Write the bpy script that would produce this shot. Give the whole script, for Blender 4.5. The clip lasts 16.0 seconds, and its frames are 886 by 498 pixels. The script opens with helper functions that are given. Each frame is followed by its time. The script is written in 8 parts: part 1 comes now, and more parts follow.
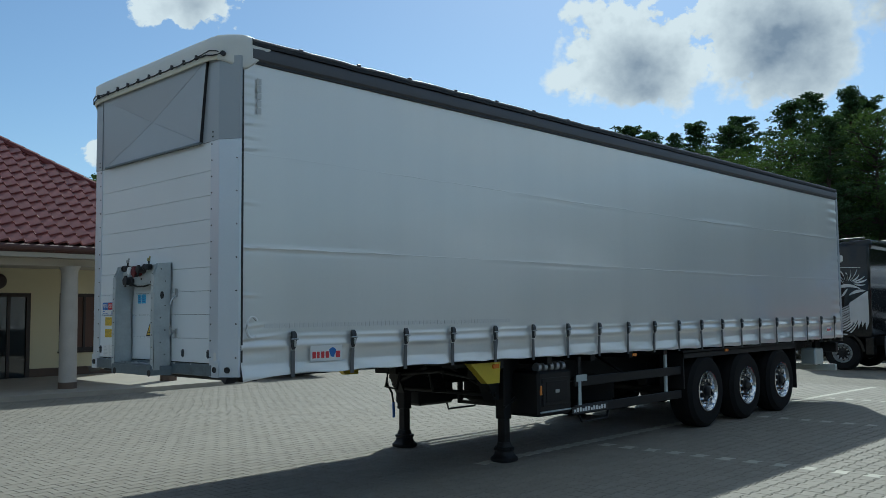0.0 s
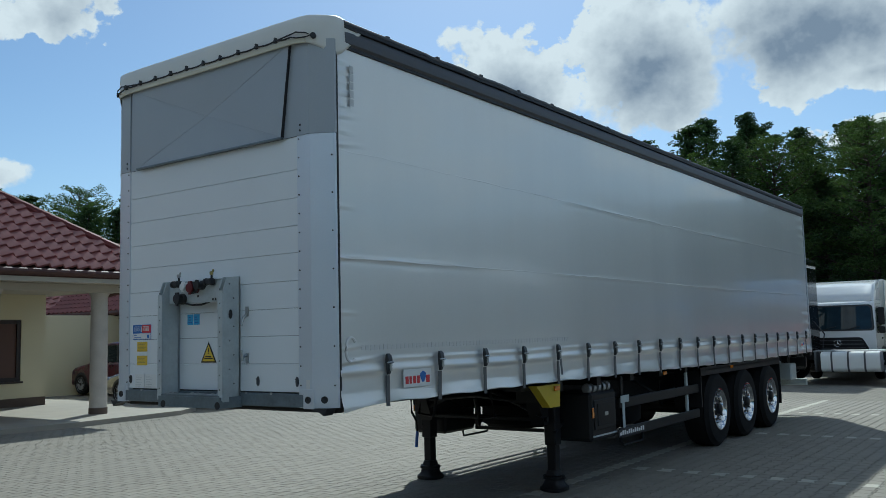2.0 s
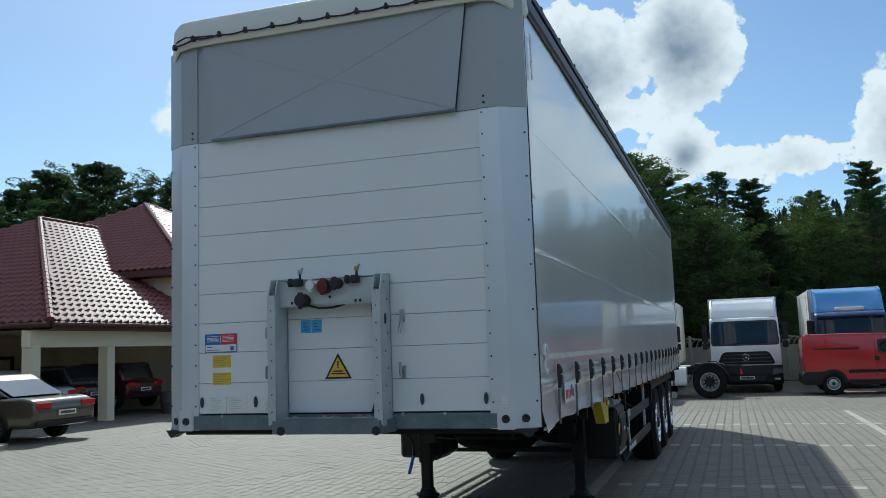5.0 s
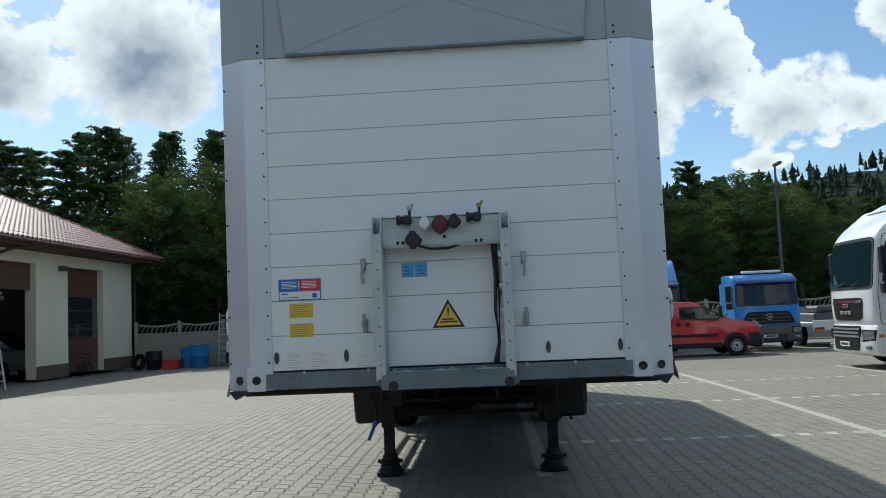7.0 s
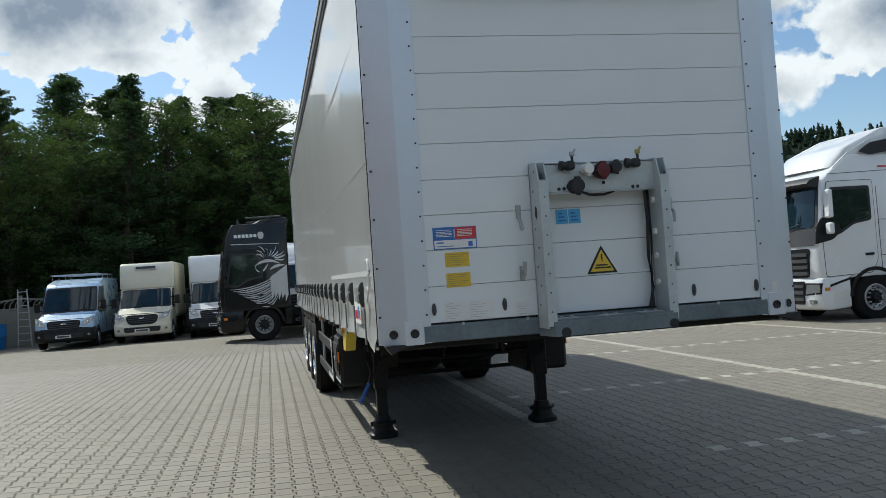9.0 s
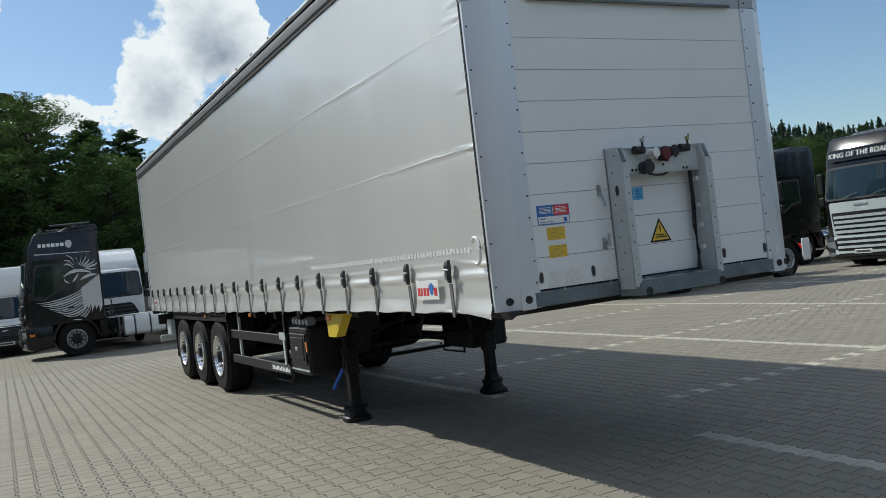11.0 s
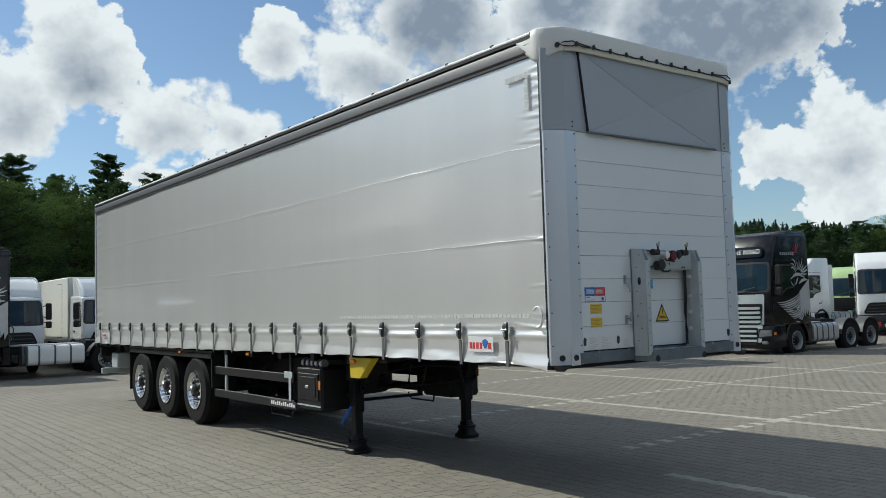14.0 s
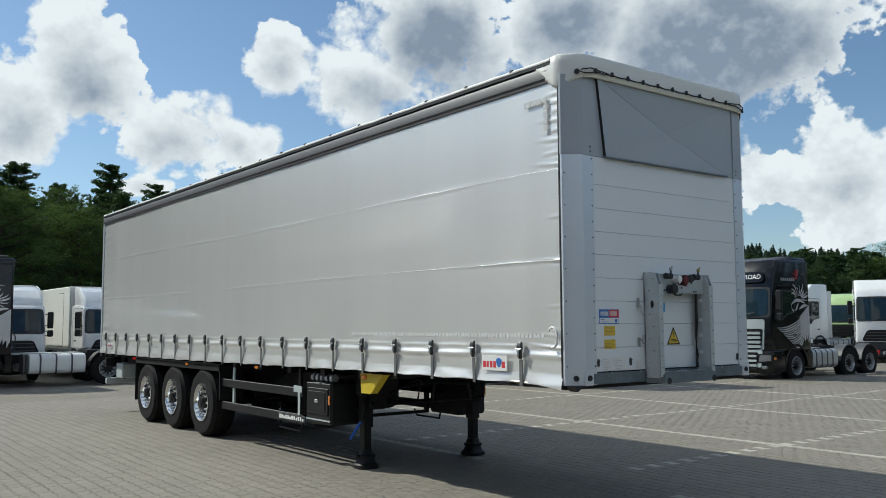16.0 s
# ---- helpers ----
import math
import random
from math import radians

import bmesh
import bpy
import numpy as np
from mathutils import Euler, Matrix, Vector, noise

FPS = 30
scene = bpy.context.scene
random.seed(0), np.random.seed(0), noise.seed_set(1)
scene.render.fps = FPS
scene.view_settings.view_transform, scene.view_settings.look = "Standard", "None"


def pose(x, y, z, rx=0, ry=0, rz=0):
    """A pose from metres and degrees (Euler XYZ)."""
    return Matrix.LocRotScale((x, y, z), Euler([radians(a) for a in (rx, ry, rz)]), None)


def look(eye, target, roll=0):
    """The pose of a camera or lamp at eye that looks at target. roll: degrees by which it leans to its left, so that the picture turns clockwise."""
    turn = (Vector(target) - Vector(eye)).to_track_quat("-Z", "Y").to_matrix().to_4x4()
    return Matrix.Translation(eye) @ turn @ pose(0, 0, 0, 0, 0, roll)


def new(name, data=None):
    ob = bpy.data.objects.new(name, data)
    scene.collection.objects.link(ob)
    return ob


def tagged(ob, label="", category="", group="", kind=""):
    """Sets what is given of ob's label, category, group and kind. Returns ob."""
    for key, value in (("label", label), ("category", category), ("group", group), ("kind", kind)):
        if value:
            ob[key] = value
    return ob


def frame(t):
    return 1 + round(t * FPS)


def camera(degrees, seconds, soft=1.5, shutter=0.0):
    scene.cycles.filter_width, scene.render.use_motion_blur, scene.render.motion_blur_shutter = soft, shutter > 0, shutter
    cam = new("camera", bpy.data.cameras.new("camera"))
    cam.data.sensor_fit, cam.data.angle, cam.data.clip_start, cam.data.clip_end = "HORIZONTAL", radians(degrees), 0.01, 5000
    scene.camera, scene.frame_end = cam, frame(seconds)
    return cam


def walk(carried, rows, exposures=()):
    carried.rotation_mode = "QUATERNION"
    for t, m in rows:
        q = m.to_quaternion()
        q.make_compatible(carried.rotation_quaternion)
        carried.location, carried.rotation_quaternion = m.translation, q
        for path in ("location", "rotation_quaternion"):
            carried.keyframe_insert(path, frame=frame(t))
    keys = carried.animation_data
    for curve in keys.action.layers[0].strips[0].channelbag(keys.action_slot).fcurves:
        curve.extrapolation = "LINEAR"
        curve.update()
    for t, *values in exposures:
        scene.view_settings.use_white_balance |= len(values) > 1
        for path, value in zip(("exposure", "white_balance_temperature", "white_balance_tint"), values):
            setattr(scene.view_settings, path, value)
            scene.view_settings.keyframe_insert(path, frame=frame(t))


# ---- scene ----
cam = camera(54.3, 16.0, soft=0.8)
EXPOSURES = [(0, -0.41, 5480, -3), (3, -0.42, 5460, -2), (5.5, -0.18, 5600, -1), (7.5, -0.08, 5850, 2), (10, -0.14, 6000, 4), (14.5, -0.25, 5960, 3), (16, -0.22, 5940, 3)]
PATH = [
    (0, (7.284, -3.797, 1.711), (5.904, -2.357, 1.856), -0.6),
    (0.5, (6.818, -3.927, 1.717), (5.488, -2.442, 1.875), -0.9),
    (1, (6.353, -4.091, 1.699), (5.073, -2.563, 1.865), -1.3),
    (1.5, (5.867, -4.236, 1.694), (4.648, -2.66, 1.872), -1.5),
    (2, (5.422, -4.368, 1.702), (4.257, -2.754, 1.895), -1.5),
    (2.5, (4.927, -4.525, 1.717), (3.829, -2.867, 1.926), -1.6),
    (3, (4.437, -4.554, 1.723), (3.401, -2.857, 1.938), -1.9),
    (3.2, (4.233, -4.638, 1.718), (3.232, -2.92, 1.935), -2.0),
    (5.3, (2.047, -5.0, 1.684), (1.497, -3.091, 1.912), -2.2),
    (5.5, (1.811, -5.005, 1.681), (1.312, -3.082, 1.907), -2.3),
    (6, (1.327, -5.075, 1.636), (0.953, -3.122, 1.845), -1.9),
    (6.5, (0.78, -4.973, 1.594), (0.561, -2.994, 1.781), -2.2),
    (7, (0.256, -4.934, 1.589), (0.154, -2.943, 1.742), -2.5),
    (7.5, (-0.308, -4.865, 1.583), (-0.293, -2.868, 1.689), -3.2),
    (8, (-0.817, -4.77, 1.587), (-0.712, -2.774, 1.661), -3.9),
    (8.5, (-1.357, -4.77, 1.575), (-1.102, -2.787, 1.63), -4.0),
    (9, (-1.864, -4.676, 1.579), (-1.462, -2.717, 1.636), -3.9),
    (9.5, (-2.401, -4.722, 1.583), (-1.852, -2.8, 1.656), -3.6),
    (10, (-2.84, -4.673, 1.563), (-2.175, -2.788, 1.621), -4.1),
    (10.2, (-3.085, -4.621, 1.571), (-2.361, -2.757, 1.617), -4.6),
    (12.3, (-5.131, -4.479, 1.632), (-3.996, -2.833, 1.679), -5.8),
    (12.5, (-5.295, -4.484, 1.644), (-4.148, -2.847, 1.714), -4.6),
    (13, (-5.686, -4.623, 1.691), (-4.537, -2.988, 1.777), -2.7),
    (13.5, (-5.94, -4.878, 1.7), (-4.759, -3.267, 1.797), -2.0),
    (14, (-6.186, -5.054, 1.719), (-4.991, -3.455, 1.849), -1.6),
    (14.5, (-6.301, -5.107, 1.729), (-5.113, -3.506, 1.882), -1.4),
    (15, (-6.327, -5.129, 1.727), (-5.145, -3.523, 1.888), -1.1),
    (15.5, (-6.347, -5.1, 1.731), (-5.163, -3.496, 1.892), -0.7),
    (16, (-6.405, -5.057, 1.728), (-5.207, -3.465, 1.898), -0.3),
]
walk(cam, [(t, look(eye, target, roll)) for t, eye, target, roll in PATH], exposures=EXPOSURES)

# ---- sky, clouds and sun ----
SUN = Vector((-0.372, 0.642, 0.671)).normalized()
world = bpy.data.worlds.new("sky")
scene.world = world
world.use_nodes = True


def sky_nodes(tree):
    nd, ln = tree.nodes, tree.links
    nd.clear()

    def m(op, a, b=None, c=None):
        n = nd.new("ShaderNodeMath")
        n.operation = op
        for i, v in enumerate((a, b, c)):
            if v is None:
                continue
            if isinstance(v, (int, float)):
                n.inputs[i].default_value = v
            else:
                ln.new(v, n.inputs[i])
        return n.outputs[0]

    def ramp(v, lo, hi, a=0.0, b=1.0):
        n = nd.new("ShaderNodeMapRange")
        n.interpolation_type = "SMOOTHSTEP"
        for k, x in zip(range(1, 5), (lo, hi, a, b)):
            n.inputs[k].default_value = x
        ln.new(v, n.inputs[0])
        return n.outputs[0]

    def cloud_noise(scale, detail, rough, shift=0.0, rise_by=0.0):
        n = nd.new("ShaderNodeTexNoise")
        n.inputs["Scale"].default_value = scale
        n.inputs["Detail"].default_value = detail
        n.inputs["Roughness"].default_value = rough
        mp = nd.new("ShaderNodeMapping")
        mp.inputs["Location"].default_value = (shift, shift * 0.7, rise_by)
        mp.inputs["Scale"].default_value = (1, 1, 1.25)
        ln.new(co, mp.inputs["Vector"])
        ln.new(mp.outputs[0], n.inputs["Vector"])
        return n.outputs["Fac"]

    def heads(scale, rise_by=0.0):
        """Round cloud heads: high in the middle of each cell."""
        n = nd.new("ShaderNodeTexVoronoi")
        n.feature = "SMOOTH_F1"
        n.inputs["Scale"].default_value = scale
        n.inputs["Smoothness"].default_value = 0.35
        n.inputs["Detail"].default_value = 3.0
        n.inputs["Roughness"].default_value = 0.6
        mp = nd.new("ShaderNodeMapping")
        mp.inputs["Location"].default_value = (0.3, 0.1, rise_by)
        ln.new(co, mp.inputs["Vector"])
        ln.new(mp.outputs[0], n.inputs["Vector"])
        return m("SUBTRACT", 0.98, n.outputs["Distance"])

    co = nd.new("ShaderNodeTexCoord").outputs["Generated"]
    sep = nd.new("ShaderNodeSeparateXYZ")
    ln.new(co, sep.inputs[0])
    az = m("MULTIPLY", m("ARCTAN2", sep.outputs["X"], sep.outputs["Y"]), 57.2958)
    el = m("MULTIPLY", m("ARCSINE", sep.outputs["Z"]), 57.2958)
    f = up = None
    for a, e, ra, re in CLOUDS:
        d = m("POWER", m("DIVIDE", m("SUBTRACT", az, a), ra), 2)
        d2 = m("POWER", m("DIVIDE", m("SUBTRACT", el, e), re), 2)
        b = m("MULTIPLY", m("SUBTRACT", 1.0, m("SQRT", m("ADD", d, d2))), 0.8 + 0.06 * re)
        f = b if f is None else m("MAXIMUM", f, b)
        d3 = m("POWER", m("DIVIDE", m("SUBTRACT", el, e - re * 0.25), re), 2)
        b = m("MULTIPLY", m("SUBTRACT", 1.0, m("SQRT", m("ADD", d, d3))), 0.45 + 0.15 * re)
        up = b if up is None else m("MAXIMUM", up, b)
    away = m("MAXIMUM", ramp(el, 24, 34), ramp(m("ABSOLUTE", az), 72, 82))
    broad = cloud_noise(3.2, 3, 0.5, 7.0)
    gen = m("SUBTRACT", m("MULTIPLY", m("SUBTRACT", broad, 0.525), 5.0), m("MULTIPLY", m("SUBTRACT", 1.0, away), 3.0))
    f = m("MAXIMUM", f, gen)
    up = m("MAXIMUM", up, gen)

    def relief(rise_by):
        r = m("MULTIPLY", m("SUBTRACT", cloud_noise(7.5, 13, 0.625, 0.0, rise_by), 0.5), 2.6)
        r = m("ADD", r, m("MULTIPLY", heads(17.0, rise_by), 0.55))
        return m("ADD", r, m("MULTIPLY", heads(43.0, rise_by), 0.16))
    low, high = relief(0.0), relief(0.016)
    shape = m("ADD", m("ADD", f, 0.19), low)
    wisp = ramp(cloud_noise(5.0, 2, 0.5, 5.0), 0.45, 0.65, 0.08, 0.34)
    mask = m("MINIMUM", m("DIVIDE", m("MAXIMUM", m("SUBTRACT", shape, 0.02), 0.0), wisp), 1.0)
    # the sun stands above: bases and thick middles are grey, crowns and thin rims white
    thick = m("ADD", up, m("MULTIPLY", low, 0.5))
    core = ramp(m("MULTIPLY", thick, m("ADD", ramp(az, -4, 12, 1.15, 0.80), m("MULTIPLY", ramp(az, 28, 38, 0.0, 0.85), ramp(el, 10.5, 14.5, -0.3, 1.0)))), -0.10, 1.2)
    lit = m("MULTIPLY", m("SUBTRACT", low, high), 0.6)
    core = m("MINIMUM", m("MAXIMUM", m("SUBTRACT", core, lit), 0.0), 1.0)
    mix = nd.new("ShaderNodeMix")
    mix.data_type = "RGBA"
    mix.inputs["A"].default_value = (1.0, 0.985, 0.96, 1)
    mix.inputs["B"].default_value = (0.29, 0.335, 0.41, 1)
    ln.new(core, mix.inputs["Factor"])
    sky = nd.new("ShaderNodeTexSky")
    sky.sky_type = "NISHITA"
    sky.sun_disc = False
    sky.sun_elevation = math.asin(SUN.z)
    sky.sun_rotation = math.atan2(SUN.x, SUN.y)
    sky.altitude = 200
    sky.air_density, sky.dust_density, sky.ozone_density = 1.0, 0.6, 2.0
    bg1, bg2 = nd.new("ShaderNodeBackground"), nd.new("ShaderNodeBackground")
    bg1.inputs["Strength"].default_value = SKY_STRENGTH
    bg2.inputs["Strength"].default_value = CLOUD_STRENGTH
    ln.new(sky.outputs[0], bg1.inputs["Color"])
    ln.new(mix.outputs["Result"], bg2.inputs["Color"])
    ms = nd.new("ShaderNodeMixShader")
    ln.new(mask, ms.inputs[0])
    ln.new(bg1.outputs[0], ms.inputs[1])
    ln.new(bg2.outputs[0], ms.inputs[2])
    out = nd.new("ShaderNodeOutputWorld")
    ln.new(ms.outputs[0], out.inputs[0])


# azimuth from +y towards +x, elevation, half widths, in degrees
CLOUDS = [
    (-59.9, 19.9, 3.4, 2.4), (-64, 10.2, 2.3, 1.1), (-30.5, 16.4, 4.4, 3.6), (-21.5, 17.5, 5.6, 4.6), (-11.5, 18.4, 9.5, 4.4), (-8.5, 15.0, 5.0, 1.3),
    (-8, 11.2, 4.2, 0.9), (-2.0, 19.4, 3.6, 4.2), (-2.1, 12.1, 1.6, 1.5), (14.3, 15.6, 3.3, 4.6), (10.6, 12.6, 3.6, 3.0), (4.3, 11.2, 3.6, 1.6),
    (19.4, 12.2, 4.0, 2.7), (23.6, 11.8, 2.4, 1.5), (17.5, 8.6, 2.1, 0.8), (26.1, 16.7, 1.9, 1.7), (32.8, 15.2, 4.3, 2.7), (36.9, 19.4, 5.8, 4.6),
    (45.5, 20.0, 5.2, 3.6), (55.8, 18.8, 9.6, 5.4), (58, 8.8, 2.4, 1.8), (62.3, 8.3, 3.6, 4.0), (40.5, 13.4, 5.4, 2.9), (33.6, 10.4, 3.2, 1.9),
]
SKY_STRENGTH, CLOUD_STRENGTH = 0.12, 1.02
sky_nodes(world.node_tree)
sun = new("sun", bpy.data.lights.new("sun", "SUN"))
sun.data.energy, sun.data.angle, sun.data.color = 4.8, radians(0.6), (1.0, 0.93, 0.81)
sun.matrix_world = look(SUN * 60, (0, 0, 0))

# ---- materials ----
def mat(name, base, rough=0.5, metal=0.0, vary=0.12, scale=3.0, grain=60.0, bump=0.0, coat=0.0, rnd=0.0, rough_vary=0.1, spec=0.5, stretch=0.0):
    """A painted, coated or plain surface: broad stains and fine grain on the base colour, uneven gloss, fine relief."""
    ma = bpy.data.materials.new(name)
    ma.use_nodes = True
    nd, ln = ma.node_tree.nodes, ma.node_tree.links
    b = nd["Principled BSDF"]
    b.inputs["Metallic"].default_value = metal
    b.inputs["Coat Weight"].default_value = coat
    b.inputs["Coat Roughness"].default_value = 0.06
    b.inputs["Specular IOR Level"].default_value = spec
    co = nd.new("ShaderNodeTexCoord").outputs["Object"]

    def noise_tex(sc, det):
        n = nd.new("ShaderNodeTexNoise")
        n.inputs["Scale"].default_value = sc
        n.inputs["Detail"].default_value = det
        ln.new(co, n.inputs["Vector"])
        return n.outputs["Fac"]

    def mth(op, a, b2):
        n = nd.new("ShaderNodeMath")
        n.operation = op
        for i, v in enumerate((a, b2)):
            if isinstance(v, (int, float)):
                n.inputs[i].default_value = v
            else:
                ln.new(v, n.inputs[i])
        return n.outputs[0]

    small = noise_tex(grain, 3)
    if stretch:
        # streaks that run down the cloth
        mp = nd.new("ShaderNodeMapping")
        mp.inputs["Scale"].default_value = (1, 1, stretch)
        ln.new(co, mp.inputs[0])
        co = mp.outputs[0]
    big = noise_tex(scale, 4)
    k = mth("ADD", mth("MULTIPLY", mth("SUBTRACT", big, 0.5), 2 * vary), mth("MULTIPLY", mth("SUBTRACT", small, 0.5), vary))
    if rnd:
        oi, ge = nd.new("ShaderNodeObjectInfo"), nd.new("ShaderNodeNewGeometry")
        r = mth("FRACT", mth("ADD", oi.outputs["Random"], ge.outputs["Random Per Island"]), 0)
        k = mth("ADD", k, mth("MULTIPLY", mth("SUBTRACT", r, 0.5), 2 * rnd))
    k = mth("ADD", k, 1.0)
    hs = nd.new("ShaderNodeHueSaturation")
    hs.inputs["Color"].default_value = (*base, 1)
    ln.new(k, hs.inputs["Value"])
    ln.new(hs.outputs[0], b.inputs["Base Color"])
    ln.new(mth("ADD", mth("MULTIPLY", mth("SUBTRACT", big, 0.5), rough_vary), rough), b.inputs["Roughness"])
    if bump:
        bp = nd.new("ShaderNodeBump")
        bp.inputs["Distance"].default_value = bump
        bp.inputs["Strength"].default_value = 0.6
        ln.new(small, bp.inputs["Height"])
        ln.new(bp.outputs[0], b.inputs["Normal"])
    return ma


def leaf_mat(name, base, rnd=0.35):
    """Leaves or needles: each clump has its own tone, and light shines through a little."""
    ma = mat(name, base, 0.7, vary=0.2, scale=0.6, grain=8, rnd=rnd, spec=0.12)
    nd, ln = ma.node_tree.nodes, ma.node_tree.links
    b = nd["Principled BSDF"]
    tr = nd.new("ShaderNodeBsdfTranslucent")
    tr.inputs["Color"].default_value = (base[0] * 1.6, base[1] * 1.7, base[2] * 0.9, 1)
    ms = nd.new("ShaderNodeMixShader")
    ms.inputs[0].default_value = 0.22
    ln.new(b.outputs[0], ms.inputs[1])
    ln.new(tr.outputs[0], ms.inputs[2])
    ln.new(ms.outputs[0], nd["Material Output"].inputs["Surface"])
    return ma


def brick_ground(name, base, joint, w, h):
    """Paving far off: the same blocks, as fine relief with darker joints."""
    ma = mat(name, base, 0.8, vary=0.12, scale=0.5, grain=30, spec=0.22)
    nd, ln = ma.node_tree.nodes, ma.node_tree.links
    b = nd["Principled BSDF"]
    co = nd.new("ShaderNodeTexCoord")
    mp = nd.new("ShaderNodeMapping")
    mp.inputs["Rotation"].default_value = (0, 0, radians(90))
    ln.new(co.outputs["Object"], mp.inputs[0])
    br = nd.new("ShaderNodeTexBrick")
    for k, v in (("Scale", 1.0), ("Mortar Size", 0.011), ("Mortar Smooth", 0.4), ("Brick Width", h), ("Row Height", w)):
        br.inputs[k].default_value = v
    br.inputs["Color1"].default_value = (1, 1, 1, 1)
    br.inputs["Color2"].default_value = (0.82, 0.82, 0.82, 1)
    br.inputs["Mortar"].default_value = (joint, joint, joint, 1)
    ln.new(mp.outputs[0], br.inputs["Vector"])
    mx = nd.new("ShaderNodeMix")
    mx.data_type, mx.blend_type = "RGBA", "MULTIPLY"
    mx.inputs["Factor"].default_value = 1.0
    src = b.inputs["Base Color"].links[0].from_socket
    ln.new(src, mx.inputs["A"])
    ln.new(br.outputs["Color"], mx.inputs["B"])
    ln.new(mx.outputs["Result"], b.inputs["Base Color"])
    bp = nd.new("ShaderNodeBump")
    bp.inputs["Distance"].default_value = 0.008
    ln.new(br.outputs["Fac"], bp.inputs["Height"])
    bp.invert = True
    ln.new(bp.outputs[0], b.inputs["Normal"])
    return ma


def glass_mat(name, tint, rough=0.03):
    ma = mat(name, tint, rough, vary=0.05, rough_vary=0.02, coat=0.5, spec=0.7)
    return ma


M_PAVER = mat("paving_concrete", (0.237, 0.215, 0.178), 0.74, spec=0.30, vary=0.13, scale=1.3, grain=90, bump=0.002, rnd=0.065)
M_PAVER_WHITE = mat("white_paving_concrete", (0.43, 0.40, 0.33), 0.75, vary=0.16, scale=4, grain=90, bump=0.002, rnd=0.08)
M_JOINT = mat("joint_sand", (0.150, 0.138, 0.114), 0.95, vary=0.3, scale=5, grain=200)
M_PAVE_FAR = brick_ground("paving_far", (0.250, 0.227, 0.187), 0.72, 0.16, 0.2)
M_SOIL = mat("forest_soil", (0.07, 0.075, 0.035), 0.95, vary=0.5, scale=0.3, grain=6, bump=0.03)
M_CURTAIN = mat("silver_tarpaulin", (0.770, 0.768, 0.742), 0.34, 0.46, vary=0.06, coat=0.55, scale=2.2, grain=120, bump=0.0006, rough_vary=0.16, stretch=0.06)
M_TARP_CREAM = mat("cream_tarpaulin", (0.74, 0.735, 0.69), 0.5, vary=0.07, scale=2.5, grain=140, bump=0.0008)
M_TARP_HEM = mat("cream_hem_tape", (0.68, 0.64, 0.50), 0.5, vary=0.08, scale=3, grain=120)
M_RAIL = mat("dark_grey_rail", (0.075, 0.075, 0.08), 0.5, vary=0.2, scale=2, grain=50)
M_ROOF_EDGE = mat("roof_sheet_edge", (0.42, 0.42, 0.41), 0.5, vary=0.2, scale=2, grain=40)
M_PANEL = mat("white_steel_panel", (0.80, 0.825, 0.835), 0.36, vary=0.035, scale=1.6, grain=150, bump=0.0003)
M_POST = mat("aluminium_post", (0.70, 0.74, 0.79), 0.33, 0.35, vary=0.06, scale=2, grain=80)
M_GREY = mat("grey_sheet", (0.385, 0.415, 0.445), 0.30, vary=0.08, scale=1.5, grain=90, bump=0.0005)
M_GALV = mat("galvanised_steel", (0.175, 0.21, 0.235), 0.45, 0.45, vary=0.45, scale=5, grain=45, bump=0.0006)
M_GALV_POST = mat("galvanised_channel", (0.53, 0.57, 0.575), 0.42, 0.25, vary=0.22, scale=6, grain=50, bump=0.0005)
M_GALV_LIGHT = mat("painted_steel_light", (0.48, 0.53, 0.53), 0.5, 0.15, vary=0.12, scale=5, grain=60)
M_BLACK = mat("black_plastic", (0.014, 0.014, 0.015), 0.45, spec=0.3, vary=0.25, scale=8, grain=80)
M_CHASSIS = mat("black_chassis_paint", (0.012, 0.012, 0.013), 0.5, spec=0.3, vary=0.4, scale=3, grain=60, bump=0.001)
M_RUBBER = mat("tyre_rubber", (0.013, 0.0125, 0.0125), 0.85, spec=0.2, vary=0.3, scale=6, grain=90, bump=0.001)
M_CHROME = mat("polished_aluminium", (0.78, 0.79, 0.8), 0.17, 1.0, vary=0.06, scale=8, grain=60)
M_RIM_LIGHT = mat("bright_rim", (0.66, 0.67, 0.68), 0.33, 0.75, vary=0.12, scale=8, grain=60)
M_RIM_GREY = mat("silver_rim", (0.45, 0.46, 0.47), 0.4, 0.7, vary=0.12, scale=8, grain=60)
M_BUCKLE = mat("dark_buckle_steel", (0.045, 0.047, 0.05), 0.4, 0.4, vary=0.3, scale=14, grain=60)
M_STEEL = mat("bright_steel", (0.45, 0.46, 0.46), 0.35, 0.8, vary=0.2, scale=12, grain=80)
M_WEB = mat("grey_webbing", (0.13, 0.13, 0.13), 0.8, vary=0.2, scale=20, grain=200)
M_YELLOW = mat("yellow_paint", (0.62, 0.47, 0.03), 0.45, vary=0.12, scale=5, grain=60)
M_STICK_Y = mat("yellow_sticker", (0.75, 0.52, 0.05), 0.5, vary=0.05)
M_STICK_B = mat("blue_sticker", (0.045, 0.17, 0.5), 0.45, vary=0.05)
M_STICK_LB = mat("light_blue_sticker", (0.10, 0.42, 0.72), 0.45, vary=0.05)
M_STICK_R = mat("red_sticker", (0.62, 0.05, 0.06), 0.45, vary=0.05)
M_WHITE = mat("white_print", (0.80, 0.80, 0.78), 0.5, vary=0.03)
M_PRINT = mat("black_print", (0.02, 0.02, 0.022), 0.55, vary=0.05)
